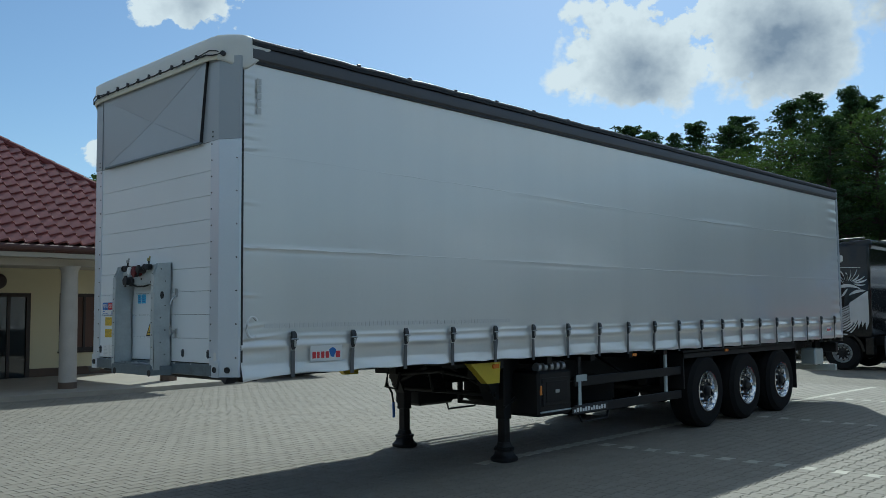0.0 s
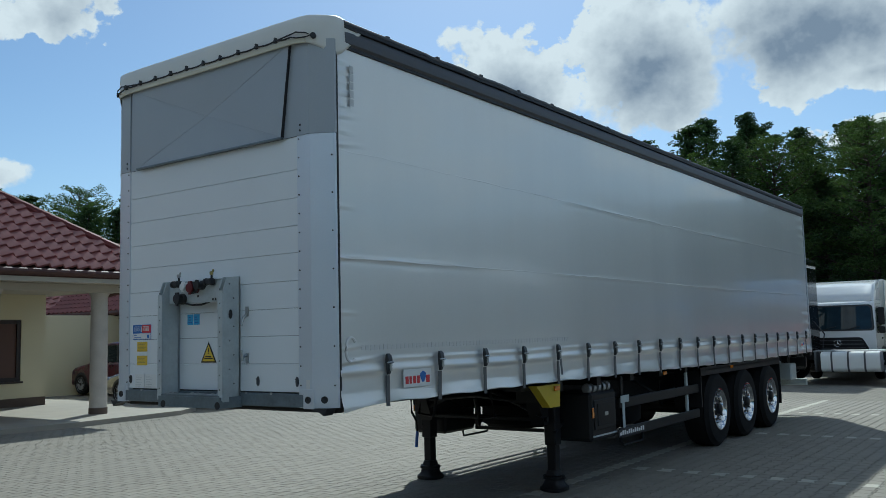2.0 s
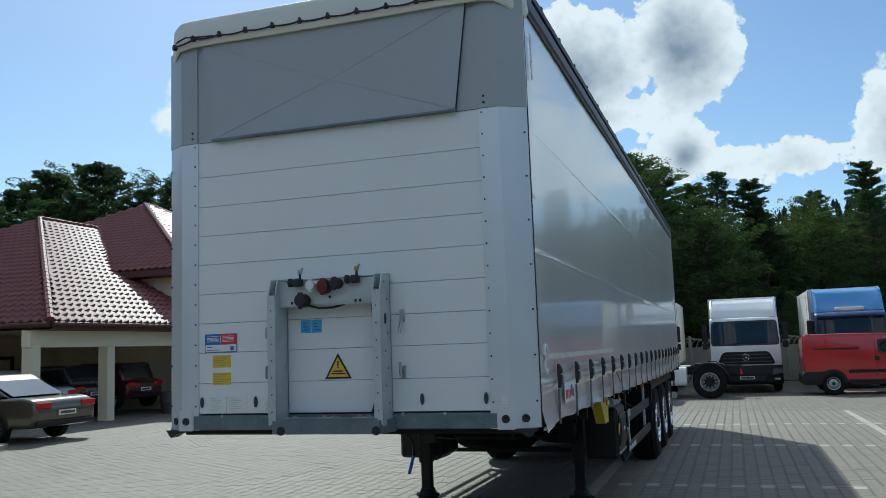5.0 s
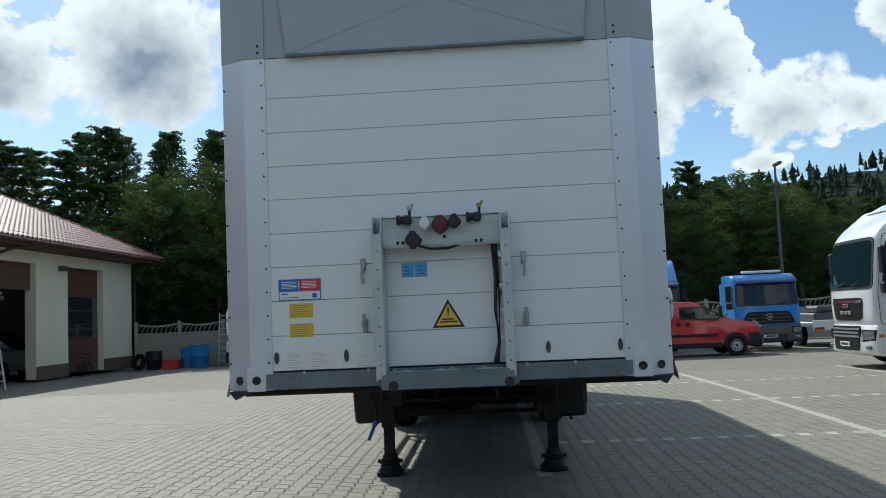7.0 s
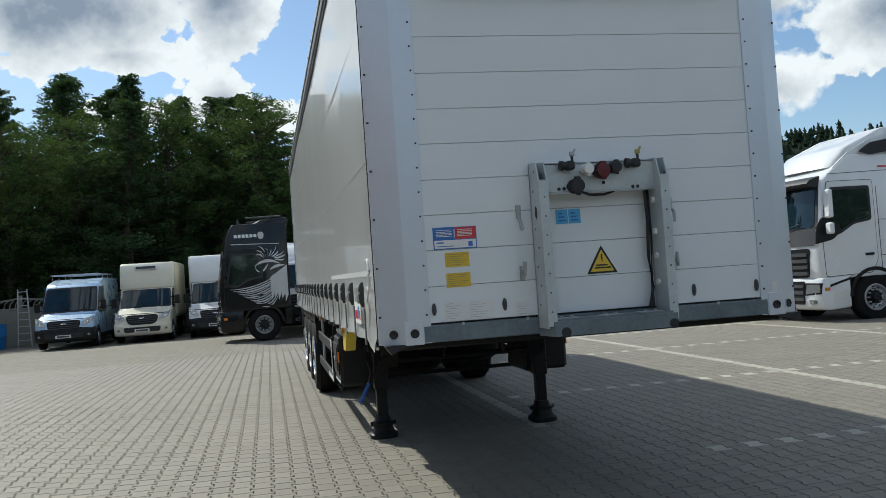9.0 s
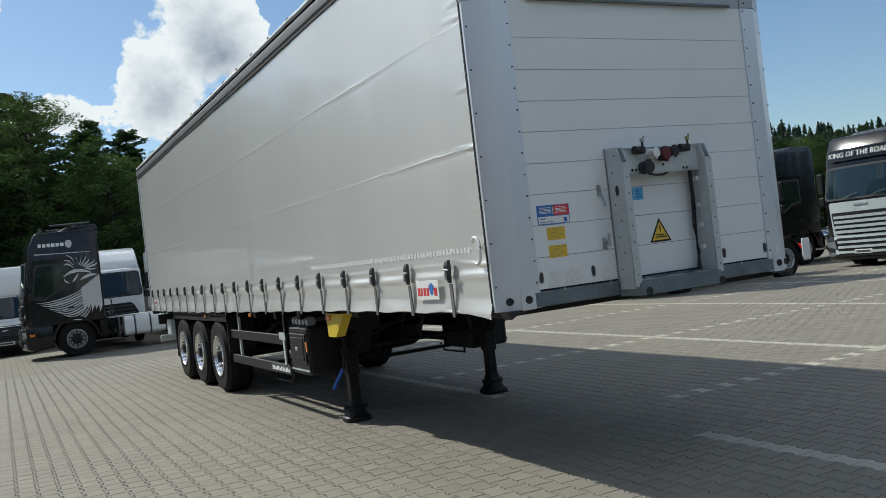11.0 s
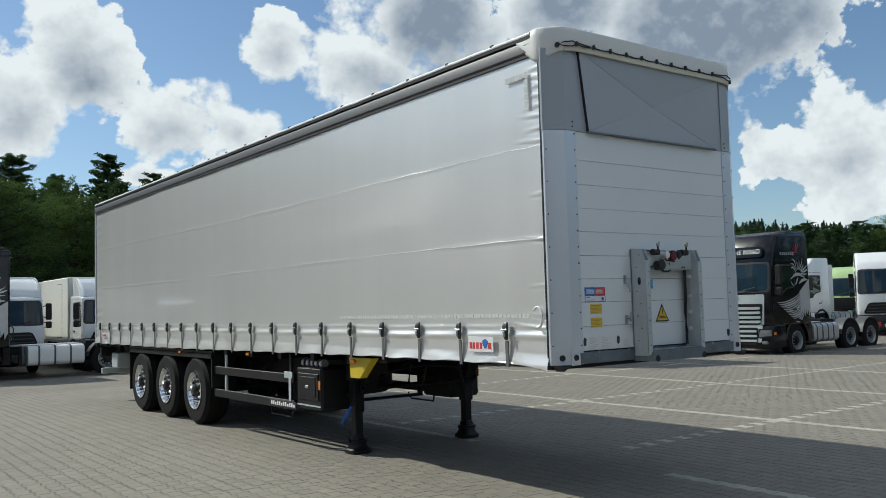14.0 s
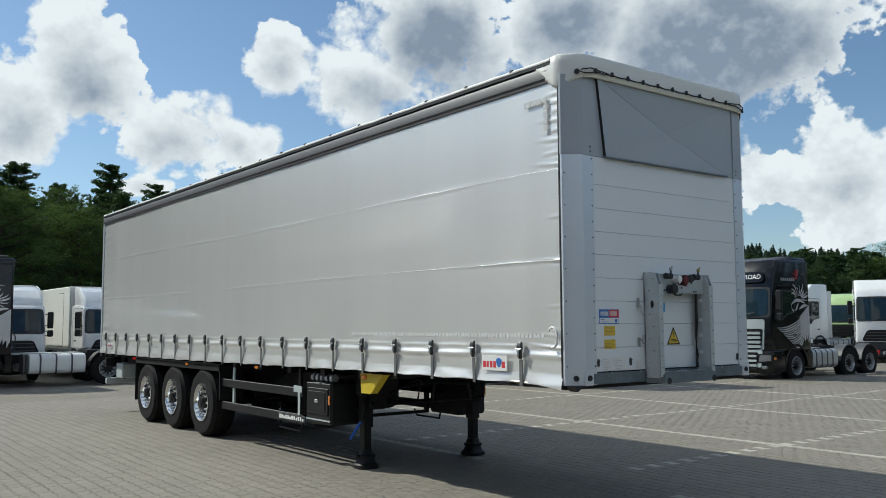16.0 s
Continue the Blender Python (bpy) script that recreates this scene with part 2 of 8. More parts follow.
M_PRINT_FAINT = mat("faint_grey_print", (0.69, 0.69, 0.675), 0.5, vary=0.06)
M_PRINT_GREY = mat("grey_print", (0.57, 0.575, 0.57), 0.5, vary=0.06)
M_TAP_BRASS = mat("dull_yellow_lever", (0.36, 0.31, 0.11), 0.5, 0.2, vary=0.2)
M_DARK_RED = mat("dark_red_plastic", (0.11, 0.008, 0.012), 0.4, vary=0.15)
M_ORANGE = mat("orange_lens", (0.75, 0.22, 0.02), 0.25, vary=0.05, coat=0.6)
M_RED_LENS = mat("red_lens", (0.5, 0.015, 0.015), 0.2, vary=0.05, coat=0.6)
M_BLUE_HANDLE = mat("blue_plastic", (0.03, 0.12, 0.5), 0.4, vary=0.1)
M_PAINT_WHITE = mat("white_car_paint", (0.83, 0.835, 0.83), 0.25, vary=0.03, coat=0.8)
M_PAINT_CREAM = mat("cream_car_paint", (0.80, 0.755, 0.61), 0.32, vary=0.03, coat=0.7)
M_PAINT_LBLUE = mat("pale_blue_car_paint", (0.46, 0.64, 0.86), 0.28, vary=0.02, coat=0.8)
M_PAINT_BLUE = mat("blue_truck_paint", (0.025, 0.24, 0.68), 0.3, vary=0.05, coat=0.7)
M_PAINT_NAVY = mat("dark_blue_truck_paint", (0.02, 0.055, 0.19), 0.3, vary=0.05, coat=0.7)
M_PAINT_SKY = mat("sky_blue_truck_paint", (0.12, 0.33, 0.68), 0.3, vary=0.05, coat=0.7)
M_PAINT_RED = mat("red_car_paint", (0.46, 0.010, 0.018), 0.22, vary=0.05, coat=0.8)
M_PAINT_BLACK = mat("black_truck_paint", (0.006, 0.006, 0.007), 0.2, vary=0.1, coat=0.3, spec=0.3)
M_PAINT_SILVER = mat("grey_brown_car_paint", (0.10, 0.09, 0.066), 0.25, 0.4, vary=0.05, coat=0.8)
M_PAINT_MAROON = mat("maroon_car_paint", (0.085, 0.012, 0.02), 0.28, 0.2, vary=0.05, coat=0.8)
M_PAINT_DARK = mat("dark_car_paint", (0.03, 0.03, 0.033), 0.28, vary=0.05, coat=0.8)
M_PAINT_GREEN = mat("light_green_truck_paint", (0.42, 0.58, 0.25), 0.35, vary=0.05, coat=0.5)
M_BOX = mat("white_box_panel", (0.74, 0.73, 0.68), 0.45, vary=0.05, scale=1.2, grain=60)
M_BOX_CREAM = mat("cream_box_panel", (0.72, 0.68, 0.52), 0.45, vary=0.05, scale=1.2, grain=60)
M_GLASS = glass_mat("dark_window_glass", (0.025, 0.032, 0.036))
M_GLASS_BLUE = mat("tinted_windscreen_glass", (0.010, 0.024, 0.034), 0.03, vary=0.6, scale=2.6, rough_vary=0.02, spec=0.42)
M_GLASS_SIDE = mat("green_tinted_side_glass", (0.014, 0.026, 0.021), 0.03, vary=0.6, scale=2.2, rough_vary=0.02, spec=0.6, coat=0.3)
M_RAIL_BLACK = mat("black_rail", (0.02, 0.02, 0.022), 0.5, spec=0.3, vary=0.25, scale=3, grain=50)
M_LAMP = mat("headlamp_glass", (0.30, 0.32, 0.34), 0.10, 0.5, vary=0.2, scale=14, coat=0.9)
M_SILVER_PRINT = mat("silver_print", (0.55, 0.55, 0.55), 0.4, 0.2, vary=0.15, scale=4)
M_PINK_PRINT = mat("red_print", (0.62, 0.10, 0.14), 0.45, vary=0.1)
M_TILE = mat("dark_red_metal_tile", (0.215, 0.075, 0.068), 0.42, 0.0, vary=0.18, scale=1.2, grain=40, spec=0.55, rough_vary=0.08)
M_RIDGE = mat("dark_red_ridge_cap", (0.15, 0.046, 0.044), 0.55, 0.0, vary=0.16, scale=1.2, grain=40, spec=0.12, rough_vary=0.06)
M_GUTTER = mat("brown_gutter", (0.075, 0.03, 0.022), 0.6, vary=0.15)
M_PLASTER = mat("cream_plaster", (0.68, 0.615, 0.42), 0.85, vary=0.06, scale=0.8, grain=60, bump=0.002)
M_PLASTER_W = mat("pale_plaster", (0.76, 0.70, 0.54), 0.85, vary=0.06, scale=0.8, grain=60, bump=0.002)
M_PLINTH = mat("dark_plinth", (0.12, 0.085, 0.065), 0.8, vary=0.2, scale=4)
M_SOFFIT = mat("pale_soffit", (0.44, 0.40, 0.33), 0.7, vary=0.05)
M_COLUMN = mat("speckled_stone_plaster", (0.50, 0.46, 0.41), 0.8, vary=0.2, scale=4, grain=45, bump=0.003)
M_DOOR_BROWN = mat("brown_door_panel", (0.105, 0.05, 0.034), 0.5, vary=0.12, scale=2)
M_FRAME_DARK = mat("dark_brown_frame", (0.035, 0.022, 0.018), 0.45, vary=0.15)
M_STEP = mat("porch_stone", (0.34, 0.31, 0.26), 0.75, vary=0.15, scale=2, grain=40)
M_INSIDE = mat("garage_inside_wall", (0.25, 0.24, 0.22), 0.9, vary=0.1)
M_CONCRETE = mat("grey_fence_concrete", (0.30, 0.285, 0.24), 0.85, vary=0.2, scale=1.5, grain=30, bump=0.004)
M_LADDER = mat("aluminium_ladder", (0.6, 0.61, 0.62), 0.4, 0.6, vary=0.1)
M_BARREL = mat("blue_barrel", (0.03, 0.20, 0.5), 0.45, vary=0.1)
M_BUCKET = mat("pale_bucket", (0.5, 0.47, 0.36), 0.5, vary=0.1)
M_BARK = mat("pine_bark", (0.065, 0.048, 0.038), 0.9, vary=0.35, scale=2, grain=12, bump=0.02)
M_NEEDLE = leaf_mat("pine_needles", (0.054, 0.090, 0.042))
M_NEEDLE_L = leaf_mat("young_pine_needles", (0.068, 0.117, 0.046))
M_LEAF = leaf_mat("birch_leaves", (0.075, 0.118, 0.040))
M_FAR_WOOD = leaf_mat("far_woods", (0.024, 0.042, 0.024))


# ---- mesh tools ----
class Geo:
    """Vertices and faces of one mesh, gathered from simple solids."""

    def __init__(self):
        self.v, self.f, self.m = [], [], Matrix()

    def add(self, verts, faces):
        n = len(self.v)
        self.v += [tuple(self.m @ Vector(p)) for p in verts]
        self.f += [tuple(i + n for i in fc) for fc in faces]
        return self

    def box(self, a, b, c=0.0):
        lo = [min(a[i], b[i]) for i in range(3)]
        hi = [max(a[i], b[i]) for i in range(3)]
        c = min(c, 0.45 * min(hi[i] - lo[i] for i in range(3)))
        if c <= 0:
            vs = [(x, y, z) for x in (lo[0], hi[0]) for y in (lo[1], hi[1]) for z in (lo[2], hi[2])]
            return self.add(vs, [(0, 1, 3, 2), (4, 6, 7, 5), (0, 4, 5, 1), (2, 3, 7, 6), (0, 2, 6, 4), (1, 5, 7, 3)])
        vs, idx = [], {}
        for ax in range(3):
            for sx in (0, 1):
                for sy in (0, 1):
                    for sz in (0, 1):
                        s = (sx, sy, sz)
                        p = [(hi if s[i] else lo)[i] + (0 if i == ax else (-c if s[i] else c)) for i in range(3)]
                        idx[ax, s] = len(vs)
                        vs.append(p)
        fs = []
        for ax in range(3):
            o = [i for i in range(3) if i != ax]
            for s in (0, 1):
                def k(u, w):
                    q = [0, 0, 0]
                    q[ax], q[o[0]], q[o[1]] = s, u, w
                    return idx[ax, tuple(q)]
                fs.append((k(0, 0), k(1, 0), k(1, 1), k(0, 1)))
            for u in (0, 1):
                for w in (0, 1):
                    q0, q1 = [0, 0, 0], [0, 0, 0]
                    q0[ax], q1[ax] = 0, 1
                    for q in (q0, q1):
                        q[o[0]], q[o[1]] = u, w
                    q0, q1 = tuple(q0), tuple(q1)
                    fs.append((idx[o[0], q0], idx[o[0], q1], idx[o[1], q1], idx[o[1], q0]))
        for sx in (0, 1):
            for sy in (0, 1):
                for sz in (0, 1):
                    s = (sx, sy, sz)
                    fs.append((idx[0, s], idx[1, s], idx[2, s]))
        return self.add(vs, fs)

    def loft(self, rings, closed=True, caps=True):
        n = len(rings[0])
        vs = [p for r in rings for p in r]
        fs = []
        for i in range(len(rings) - 1):
            for j in range(n if closed else n - 1):
                k = (j + 1) % n
                fs.append((i * n + j, i * n + k, (i + 1) * n + k, (i + 1) * n + j))
        if caps and closed:
            fs += [tuple(range(n)), tuple((len(rings) - 1) * n + j for j in range(n))]
        return self.add(vs, fs)

    def tube(self, pts, r, n=8, caps=True):
        pts = [Vector(p) for p in pts]
        rs = r if isinstance(r, (list, tuple)) else [r] * len(pts)
        rings = []
        up = Vector((0, 0, 1))
        for i, p in enumerate(pts):
            d = (pts[min(i + 1, len(pts) - 1)] - pts[max(i - 1, 0)]).normalized()
            a = d.cross(up)
            a = d.cross(Vector((0, 1, 0))) if a.length < 0.05 else a
            a.normalize()
            b = d.cross(a)
            rings.append([p + a * (rs[i] * math.cos(6.28319 * j / n)) + b * (rs[i] * math.sin(6.28319 * j / n)) for j in range(n)])
        return self.loft(rings, caps=caps)

    def cyl(self, p, q, r, n=16, r2=None):
        return self.tube([p, q], [r, r if r2 is None else r2], n)

    def prism(self, poly, axis, lo, hi):
        """A flat outline swept along one axis; the outline's two numbers are the other axes in order."""
        def at(p, h):
            q = list(p)
            q.insert(axis, h)
            return tuple(q)
        return self.loft([[at(p, lo) for p in poly], [at(p, hi) for p in poly]])

    def lathe(self, prof, n=24, axis=0):
        """Turned about the x axis: prof holds (distance along, radius)."""
        rings = []
        for h, r in prof:
            ring = []
            for j in range(n):
                c, s = r * math.cos(6.28319 * j / n), r * math.sin(6.28319 * j / n)
                ring.append((h, c, s) if axis == 0 else (c, s, h))
            rings.append(ring)
        return self.loft(rings, caps=False)

    def sheet(self, fn, nu, nv):
        vs = [fn(i / nu, j / nv) for i in range(nu + 1) for j in range(nv + 1)]
        fs = [(i * (nv + 1) + j, (i + 1) * (nv + 1) + j, (i + 1) * (nv + 1) + j + 1, i * (nv + 1) + j + 1) for i in range(nu) for j in range(nv)]
        return self.add(vs, fs)

    def mesh(self, name, smooth=35):
        me = bpy.data.meshes.new(name)
        me.from_pydata(self.v, [], self.f)
        bm = bmesh.new()
        bm.from_mesh(me)
        bmesh.ops.recalc_face_normals(bm, faces=bm.faces)
        bm.to_mesh(me)
        bm.free()
        if smooth:
            me.polygons.foreach_set("use_smooth", [True] * len(me.polygons))
            me.set_sharp_from_angle(angle=radians(smooth))
        return me


def part(name, geo, material, parent=None, label="", at=None, smooth=35):
    """One mesh object under a thing or under a part."""
    me = geo if isinstance(geo, bpy.types.Mesh) else geo.mesh(name, smooth)
    if not me.materials:
        me.materials.append(material)
    ob = new(name, me)
    if parent:
        ob.parent = parent
    if at is not None:
        ob.matrix_basis = at
    if label:
        ob["label"] = label
    if name in ("rivets", "bolts", "fine_print", "plate_holes", "print_bars", "small_print"):
        ob["kind"] = "stuff"
    return ob


def thing(name, label, category, m=None, group="", kind=""):
    ob = new(name)
    ob.empty_display_size = 0.2
    if m is not None:
        ob.matrix_basis = m
    return tagged(ob, label, category, group, kind)


def structure(name, geo, material, label, category, smooth=35):
    return tagged(part(name, geo, material, smooth=smooth), label, category, kind="structure")


def rise(y):
    """The yard's height: level round the trailer, then a gentle slope down to the back fence."""
    d = max(0.0, y - 9.0)
    return -0.011 * d * d / 8 if d < 4 else -0.011 * (d - 2)

# ---- the curtain-side semi-trailer ----
trailer = thing("curtain_trailer", "silver curtain-side semi-trailer with white front wall, parked on landing legs", "trailer")
HW, LEN = 1.275, 13.55


def wave(seed, y, z):
    return noise.noise((y * 1.0 + seed, z * 1.0, seed * 3.1))


FRONT_CREASES = [(3.68, 0.22), (3.60, 0.28), (3.53, 0.20), (3.44, 0.30), (3.36, 0.24), (3.27, 0.30), (3.17, 0.22), (3.06, 0.35), (2.62, 0.2), (2.24, 0.3), (1.86, 0.22), (1.60, 0.35), (1.50, 0.6)]


def curtain_point(side, y, z):
    """The curtain hangs in slack folds: two level creases, soft upright waves, gathers above the straps."""
    out = 0.0035 * math.sin(0.83 * y + 0.35 * z + side) + 0.002 * math.sin(1.94 * y - 0.5 * z + 2 * side) + 0.0008 * math.sin(4.7 * y + 0.3 * z)
    for zc, amp, sd in ((2.25 + 0.012 * math.sin(y * 0.5), 0.0035, 1), (3.02 + 0.015 * math.sin(y * 0.6 + 1), 0.004, 2)):
        here = max(0.0, wave(sd + side, y * 0.55, 0.3) + 0.30)
        d = (z - zc + 0.012 * wave(sd, y * 1.3, 0.0)) / 0.016
        out += amp * here * math.exp(-d * d) - 0.5 * amp * here * math.exp(-((d + 2.0) ** 2))
    low = max(0.0, 1.0 - (z - 1.2) / 0.42)
    if low > 0:
        ph = (y - 0.61) / 0.656
        near = abs(ph - round(ph))
        slack = (0.5 + 0.5 * math.sin(near * 3.14159)) * (0.85 + 0.5 * wave(8, y * 0.7, 1.0))
        crest = 0.020 * math.exp(-((z - 1.435 - 0.018 * wave(5, y * 0.6, 0.0)) / 0.030) ** 2) + 0.007 * math.exp(-((z - 1.515 - 0.01 * wave(15, y * 0.9, 0.0)) / 0.014) ** 2)
        flare = 0.030 * min(1.0, max(0.0, (1.300 - z + 0.020 * wave(6, y * 0.8, 0.0)) / 0.10)) ** 1.1
        out += (crest + flare) * slack + 0.006 * low
        out += 0.005 * low * wave(12, y * 2.3, z * 9) + 0.003 * low * wave(14, y * 6.0, z * 16)
    front = max(0.0, 1.0 - (y - 0.11) / 0.55)
    for zc, ln in FRONT_CREASES:
        d = (z - zc - 0.10 * (y - 0.11) * (1 if ln > 0.25 else -0.4)) / 0.011
        if abs(d) < 4:
            out += 0.0075 * max(0.0, 1.0 - (y - 0.11) / ln) * (math.exp(-d * d) - 0.6 * math.exp(-((d + 1.6) ** 2)))
    rear = max(0.0, 1.0 - (13.45 - y) / 0.5)
    out += 0.008 * rear * math.sin(z * 38) * (0.5 + wave(31, 0, z * 1.5))
    if y < 0.62 and z < 1.42:
        k = (0.62 - y) / 0.5 * (1.42 - z) / 0.2
        out += 0.010 * k
    return (side * (HW - 0.006 + out), y, z)


def bottom_edge(y):
    return 1.205 - 0.055 * min(1.0, max(0.0, (y - 3) / 6)) + 0.012 * math.sin(((y - 0.61) / 0.656) * 6.28319) * 0.6 - (0.05 * max(0.0, 1 - (y - 0.1) / 0.3))


for side in (1, -1):
    g = Geo()

    def fn(u, v, side=side):
        y = 0.108 + u * 13.347
        z0 = bottom_edge(y)
        # closer rows towards the gathered hem
        z = z0 + (3.84 - z0) * (v * 0.70 + 0.30 * v * v)
        return curtain_point(side, y, z)
    g.sheet(fn, 400, 190)
    c = part("curtain", g, M_CURTAIN, trailer, "silver-grey tarpaulin side curtain with creases", smooth=80)
    # hem bar along the curtain's foot
    g = Geo()
    g.tube([(side * (HW + 0.004), 0.2 + k * 13.2 / 60, bottom_edge(0.2 + k * 13.2 / 60) + 0.004) for k in range(61)], 0.011, 6)
    part("hem", g, M_CURTAIN, c)
    # welded seams, a thin ridge with small puckers
    for zc, ph in ((2.25, 0.0), (3.02, 1.0)):
        rings = []
        for k in range(535):
            y = 0.13 + 0.025 * k
            z = zc + 0.012 * math.sin(y * 0.5 + ph) + 0.010 * wave(7 + zc, y * 2.0, 0.0) + 0.006 * wave(9 + zc, y * 6.0, 0.0)
            px = abs(curtain_point(side, y, z)[0])
            bare = max(0.0, wave(17 + zc, y * 0.9, 0.3) + 0.25)
            hgt = 0.0002 + (0.006 if side > 0 else 0.0030) * bare * (0.55 + wave(23 + zc, y * 9.0, 0.6))
            hw = 0.008 + 0.010 * bare * (0.5 + wave(19 + zc, y * 7.0, 0.1))
            rings.append([(side * (px + o), y, z + h) for o, h in ((-0.004, -hw), (hgt * 0.8, -hw * 0.4), (hgt, hw * 0.3), (-0.004, hw))])
        g = Geo().loft(rings)
        part("seam", g, M_CURTAIN, c, smooth=60)
    # straps and buckles
    for k in range(20):
        y = 0.61 + 0.656 * k
        z0 = bottom_edge(y)
        out = HW + 0.020
        b = Geo()
        b.loft([[(side * (out + o), y + d, z) for o, d in ((-0.002, -hw), (dp, -hw), (dp, hw), (-0.002, hw))] for z, hw, dp in ((1.405, 0.010, 0.014), (1.43, 0.015, 0.024), (1.47, 0.020, 0.030), (1.52, 0.023, 0.030), (1.545, 0.021, 0.022), (1.56, 0.014, 0.012))])
        bu = part("curtain_buckle", b, M_BUCKLE, trailer, "dark steel curtain buckle" if k == 0 else "")
        part("buckle_lever", Geo().box((side * (out + 0.026), y - 0.012, 1.43), (side * (out + 0.040), y + 0.012, 1.485), 0.005).cyl((side * (out + 0.030), y - 0.034, 1.495), (side * (out + 0.030), y + 0.034, 1.495), 0.007, 6), M_STEEL, bu)
        s = Geo()
        tilt = 0.03 * noise.noise((k * 1.7, side, 0))
        s.loft([[(side * (out + o), y + d + e, z) for o, d in ((-0.004, -0.019), (-0.004, 0.019), (0.004, 0.019), (0.004, -0.019))]
                for z, e in ((z0 - 0.03, tilt), (z0 + 0.06, tilt * 0.7), (1.40, 0))])
        part("strap", s, M_WEB, bu)
        if side > 0 and k == 4:
            t = Geo()
            t.loft([[(side * (out + o + 0.014 * q), y + d - 0.022 * q, 1.42 - 0.030 * q) for o, d in ((0.03, -0.016), (0.03, 0.016), (0.034, 0.016), (0.034, -0.016))] for q in range(6)])
            part("strap_tail", t, M_WEB, bu)
    # top rail and roof edge
    g = Geo()
    g.prism([(side * (HW - 0.05), 3.812), (side * (HW + 0.006), 3.812), (side * (HW + 0.020), 3.83), (side * (HW + 0.020), 3.90), (side * (HW + 0.004), 3.934), (side * (HW - 0.05), 3.934)], 1, 0.2, 13.5)
    part("top_rail", g, M_RAIL, trailer, "dark grey curtain rail")
    # black strip painted in for the shaded gap between curtain and rail
    part("gap_seal", Geo().box((side * (HW - 0.04), 0.13, 3.786), (side * (HW + 0.009), 13.46, 3.8115), 0.002), M_PRINT, trailer)
    g = Geo()
    g.loft([[(side * (HW + 0.014 - 0.05 * q), 0.2 + k * 13.3 / 80, 3.936 + h + 0.006 * noise.noise((k * 0.5, side, 2))) for q, h in ((0.5, 0), (-0.1, 0.004), (-0.1, 0.032), (0.5, 0.034), (1.5, 0.034), (1.5, 0))] for k in range(81)])
    part("roof_edge", g, M_RAIL_BLACK, trailer, "dark rubber roof edge strip")
    g = Geo()
    g.loft([[(side * (HW + 0.016 - 0.05 * q), 0.2 + k * 13.3 / 160, 3.972 + h + 0.006 * noise.noise((k * 0.25, side, 2)) + 0.005 * noise.noise((k * 0.9, side, 5)) * (h > 0)) for q, h in ((0.0, -0.001), (-0.08, 0.010), (0.05, 0.024), (0.5, 0.034), (1.6, 0.036), (1.6, 0))] for k in range(161)])
    # the left hem's cream paints in its sunlit top; the shaded right is dark
    part("roof_hem", g, M_TARP_CREAM if side < 0 else M_RAIL, trailer, "rolled tarpaulin hem along the roof", smooth=60)
    for k in range(20):
        y = 0.7 + 0.66 * k
        g = Geo().box((side * (HW - 0.01), y - 0.02, 3.985), (side * (HW + 0.020), y + 0.02, 4.008), 0.004)
        part("roof_runner", g, M_RAIL, trailer)
    # rear pillar
    g = Geo().box((side * (HW - 0.07), 13.46, 1.14), (side * (HW + 0.006), 13.56, 3.95), 0.01)
    part("rear_pillar", g, M_GREY, trailer, "grey rear corner pillar")
    # deck side rail
    g = Geo().box((side * 1.20, 0.12, 1.195), (side * 1.252, 13.5, 1.30), 0.006)
    part("side_rail", g, M_CHASSIS, trailer)
    # tensioner loop and bar by the front edge
    g = Geo()
    x = side * (HW + 0.03)
    pts = [(x, 0.20 + 0.055 * math.cos(a), 1.60 + 0.085 * math.sin(a)) for a in [0.7 + i * 0.36 for i in range(14)]]
    g.tube(pts, 0.011, 6)
    part("tensioner_loop", g, M_WHITE, trailer, "white curtain tensioner loop")
    # sewn-on plate with coloured shapes, once large at the front, once small at the rear
    for y0, y1, z0, z1 in ((0.79, 1.14, 1.295, 1.43), (12.66, 12.92, 1.27, 1.36)):
        n = Geo()
        n.box((side * (HW + 0.022), y0, z0), (side * (HW + 0.026), y1, z1), 0.001)
        pl = part("name_plate", n, M_WHITE, trailer, "white plate with red and blue shapes")
        w, h = y1 - y0, z1 - z0
        lay = [(0.06, 0.17), (0.20, 0.28), (0.33, 0.43), (0.47, 0.57), (0.80, 0.93)]
        for a, b in lay:
            a, b = (a, b) if side > 0 else (1 - b, 1 - a)
            part("red_bar", Geo().box((side * (HW + 0.026), y0 + a * w, z0 + 0.2 * h), (side * (HW + 0.028), y0 + b * w, z0 + 0.62 * h), 0.0005), M_STICK_R, pl)
        bl = Geo()
        cy, cz = y0 + (0.69 if side > 0 else 0.31) * w, z0 + 0.55 * h
        bl.prism([(cy + 0.10 * w * math.cos(a) * (1 + 0.3 * math.sin(3 * a)), cz + 0.32 * h * math.sin(a)) for a in [i * 0.6283 for i in range(10)]], 0, side * (HW + 0.026), side * (HW + 0.0285))
        part("blue_shape", bl, M_STICK_B, pl)

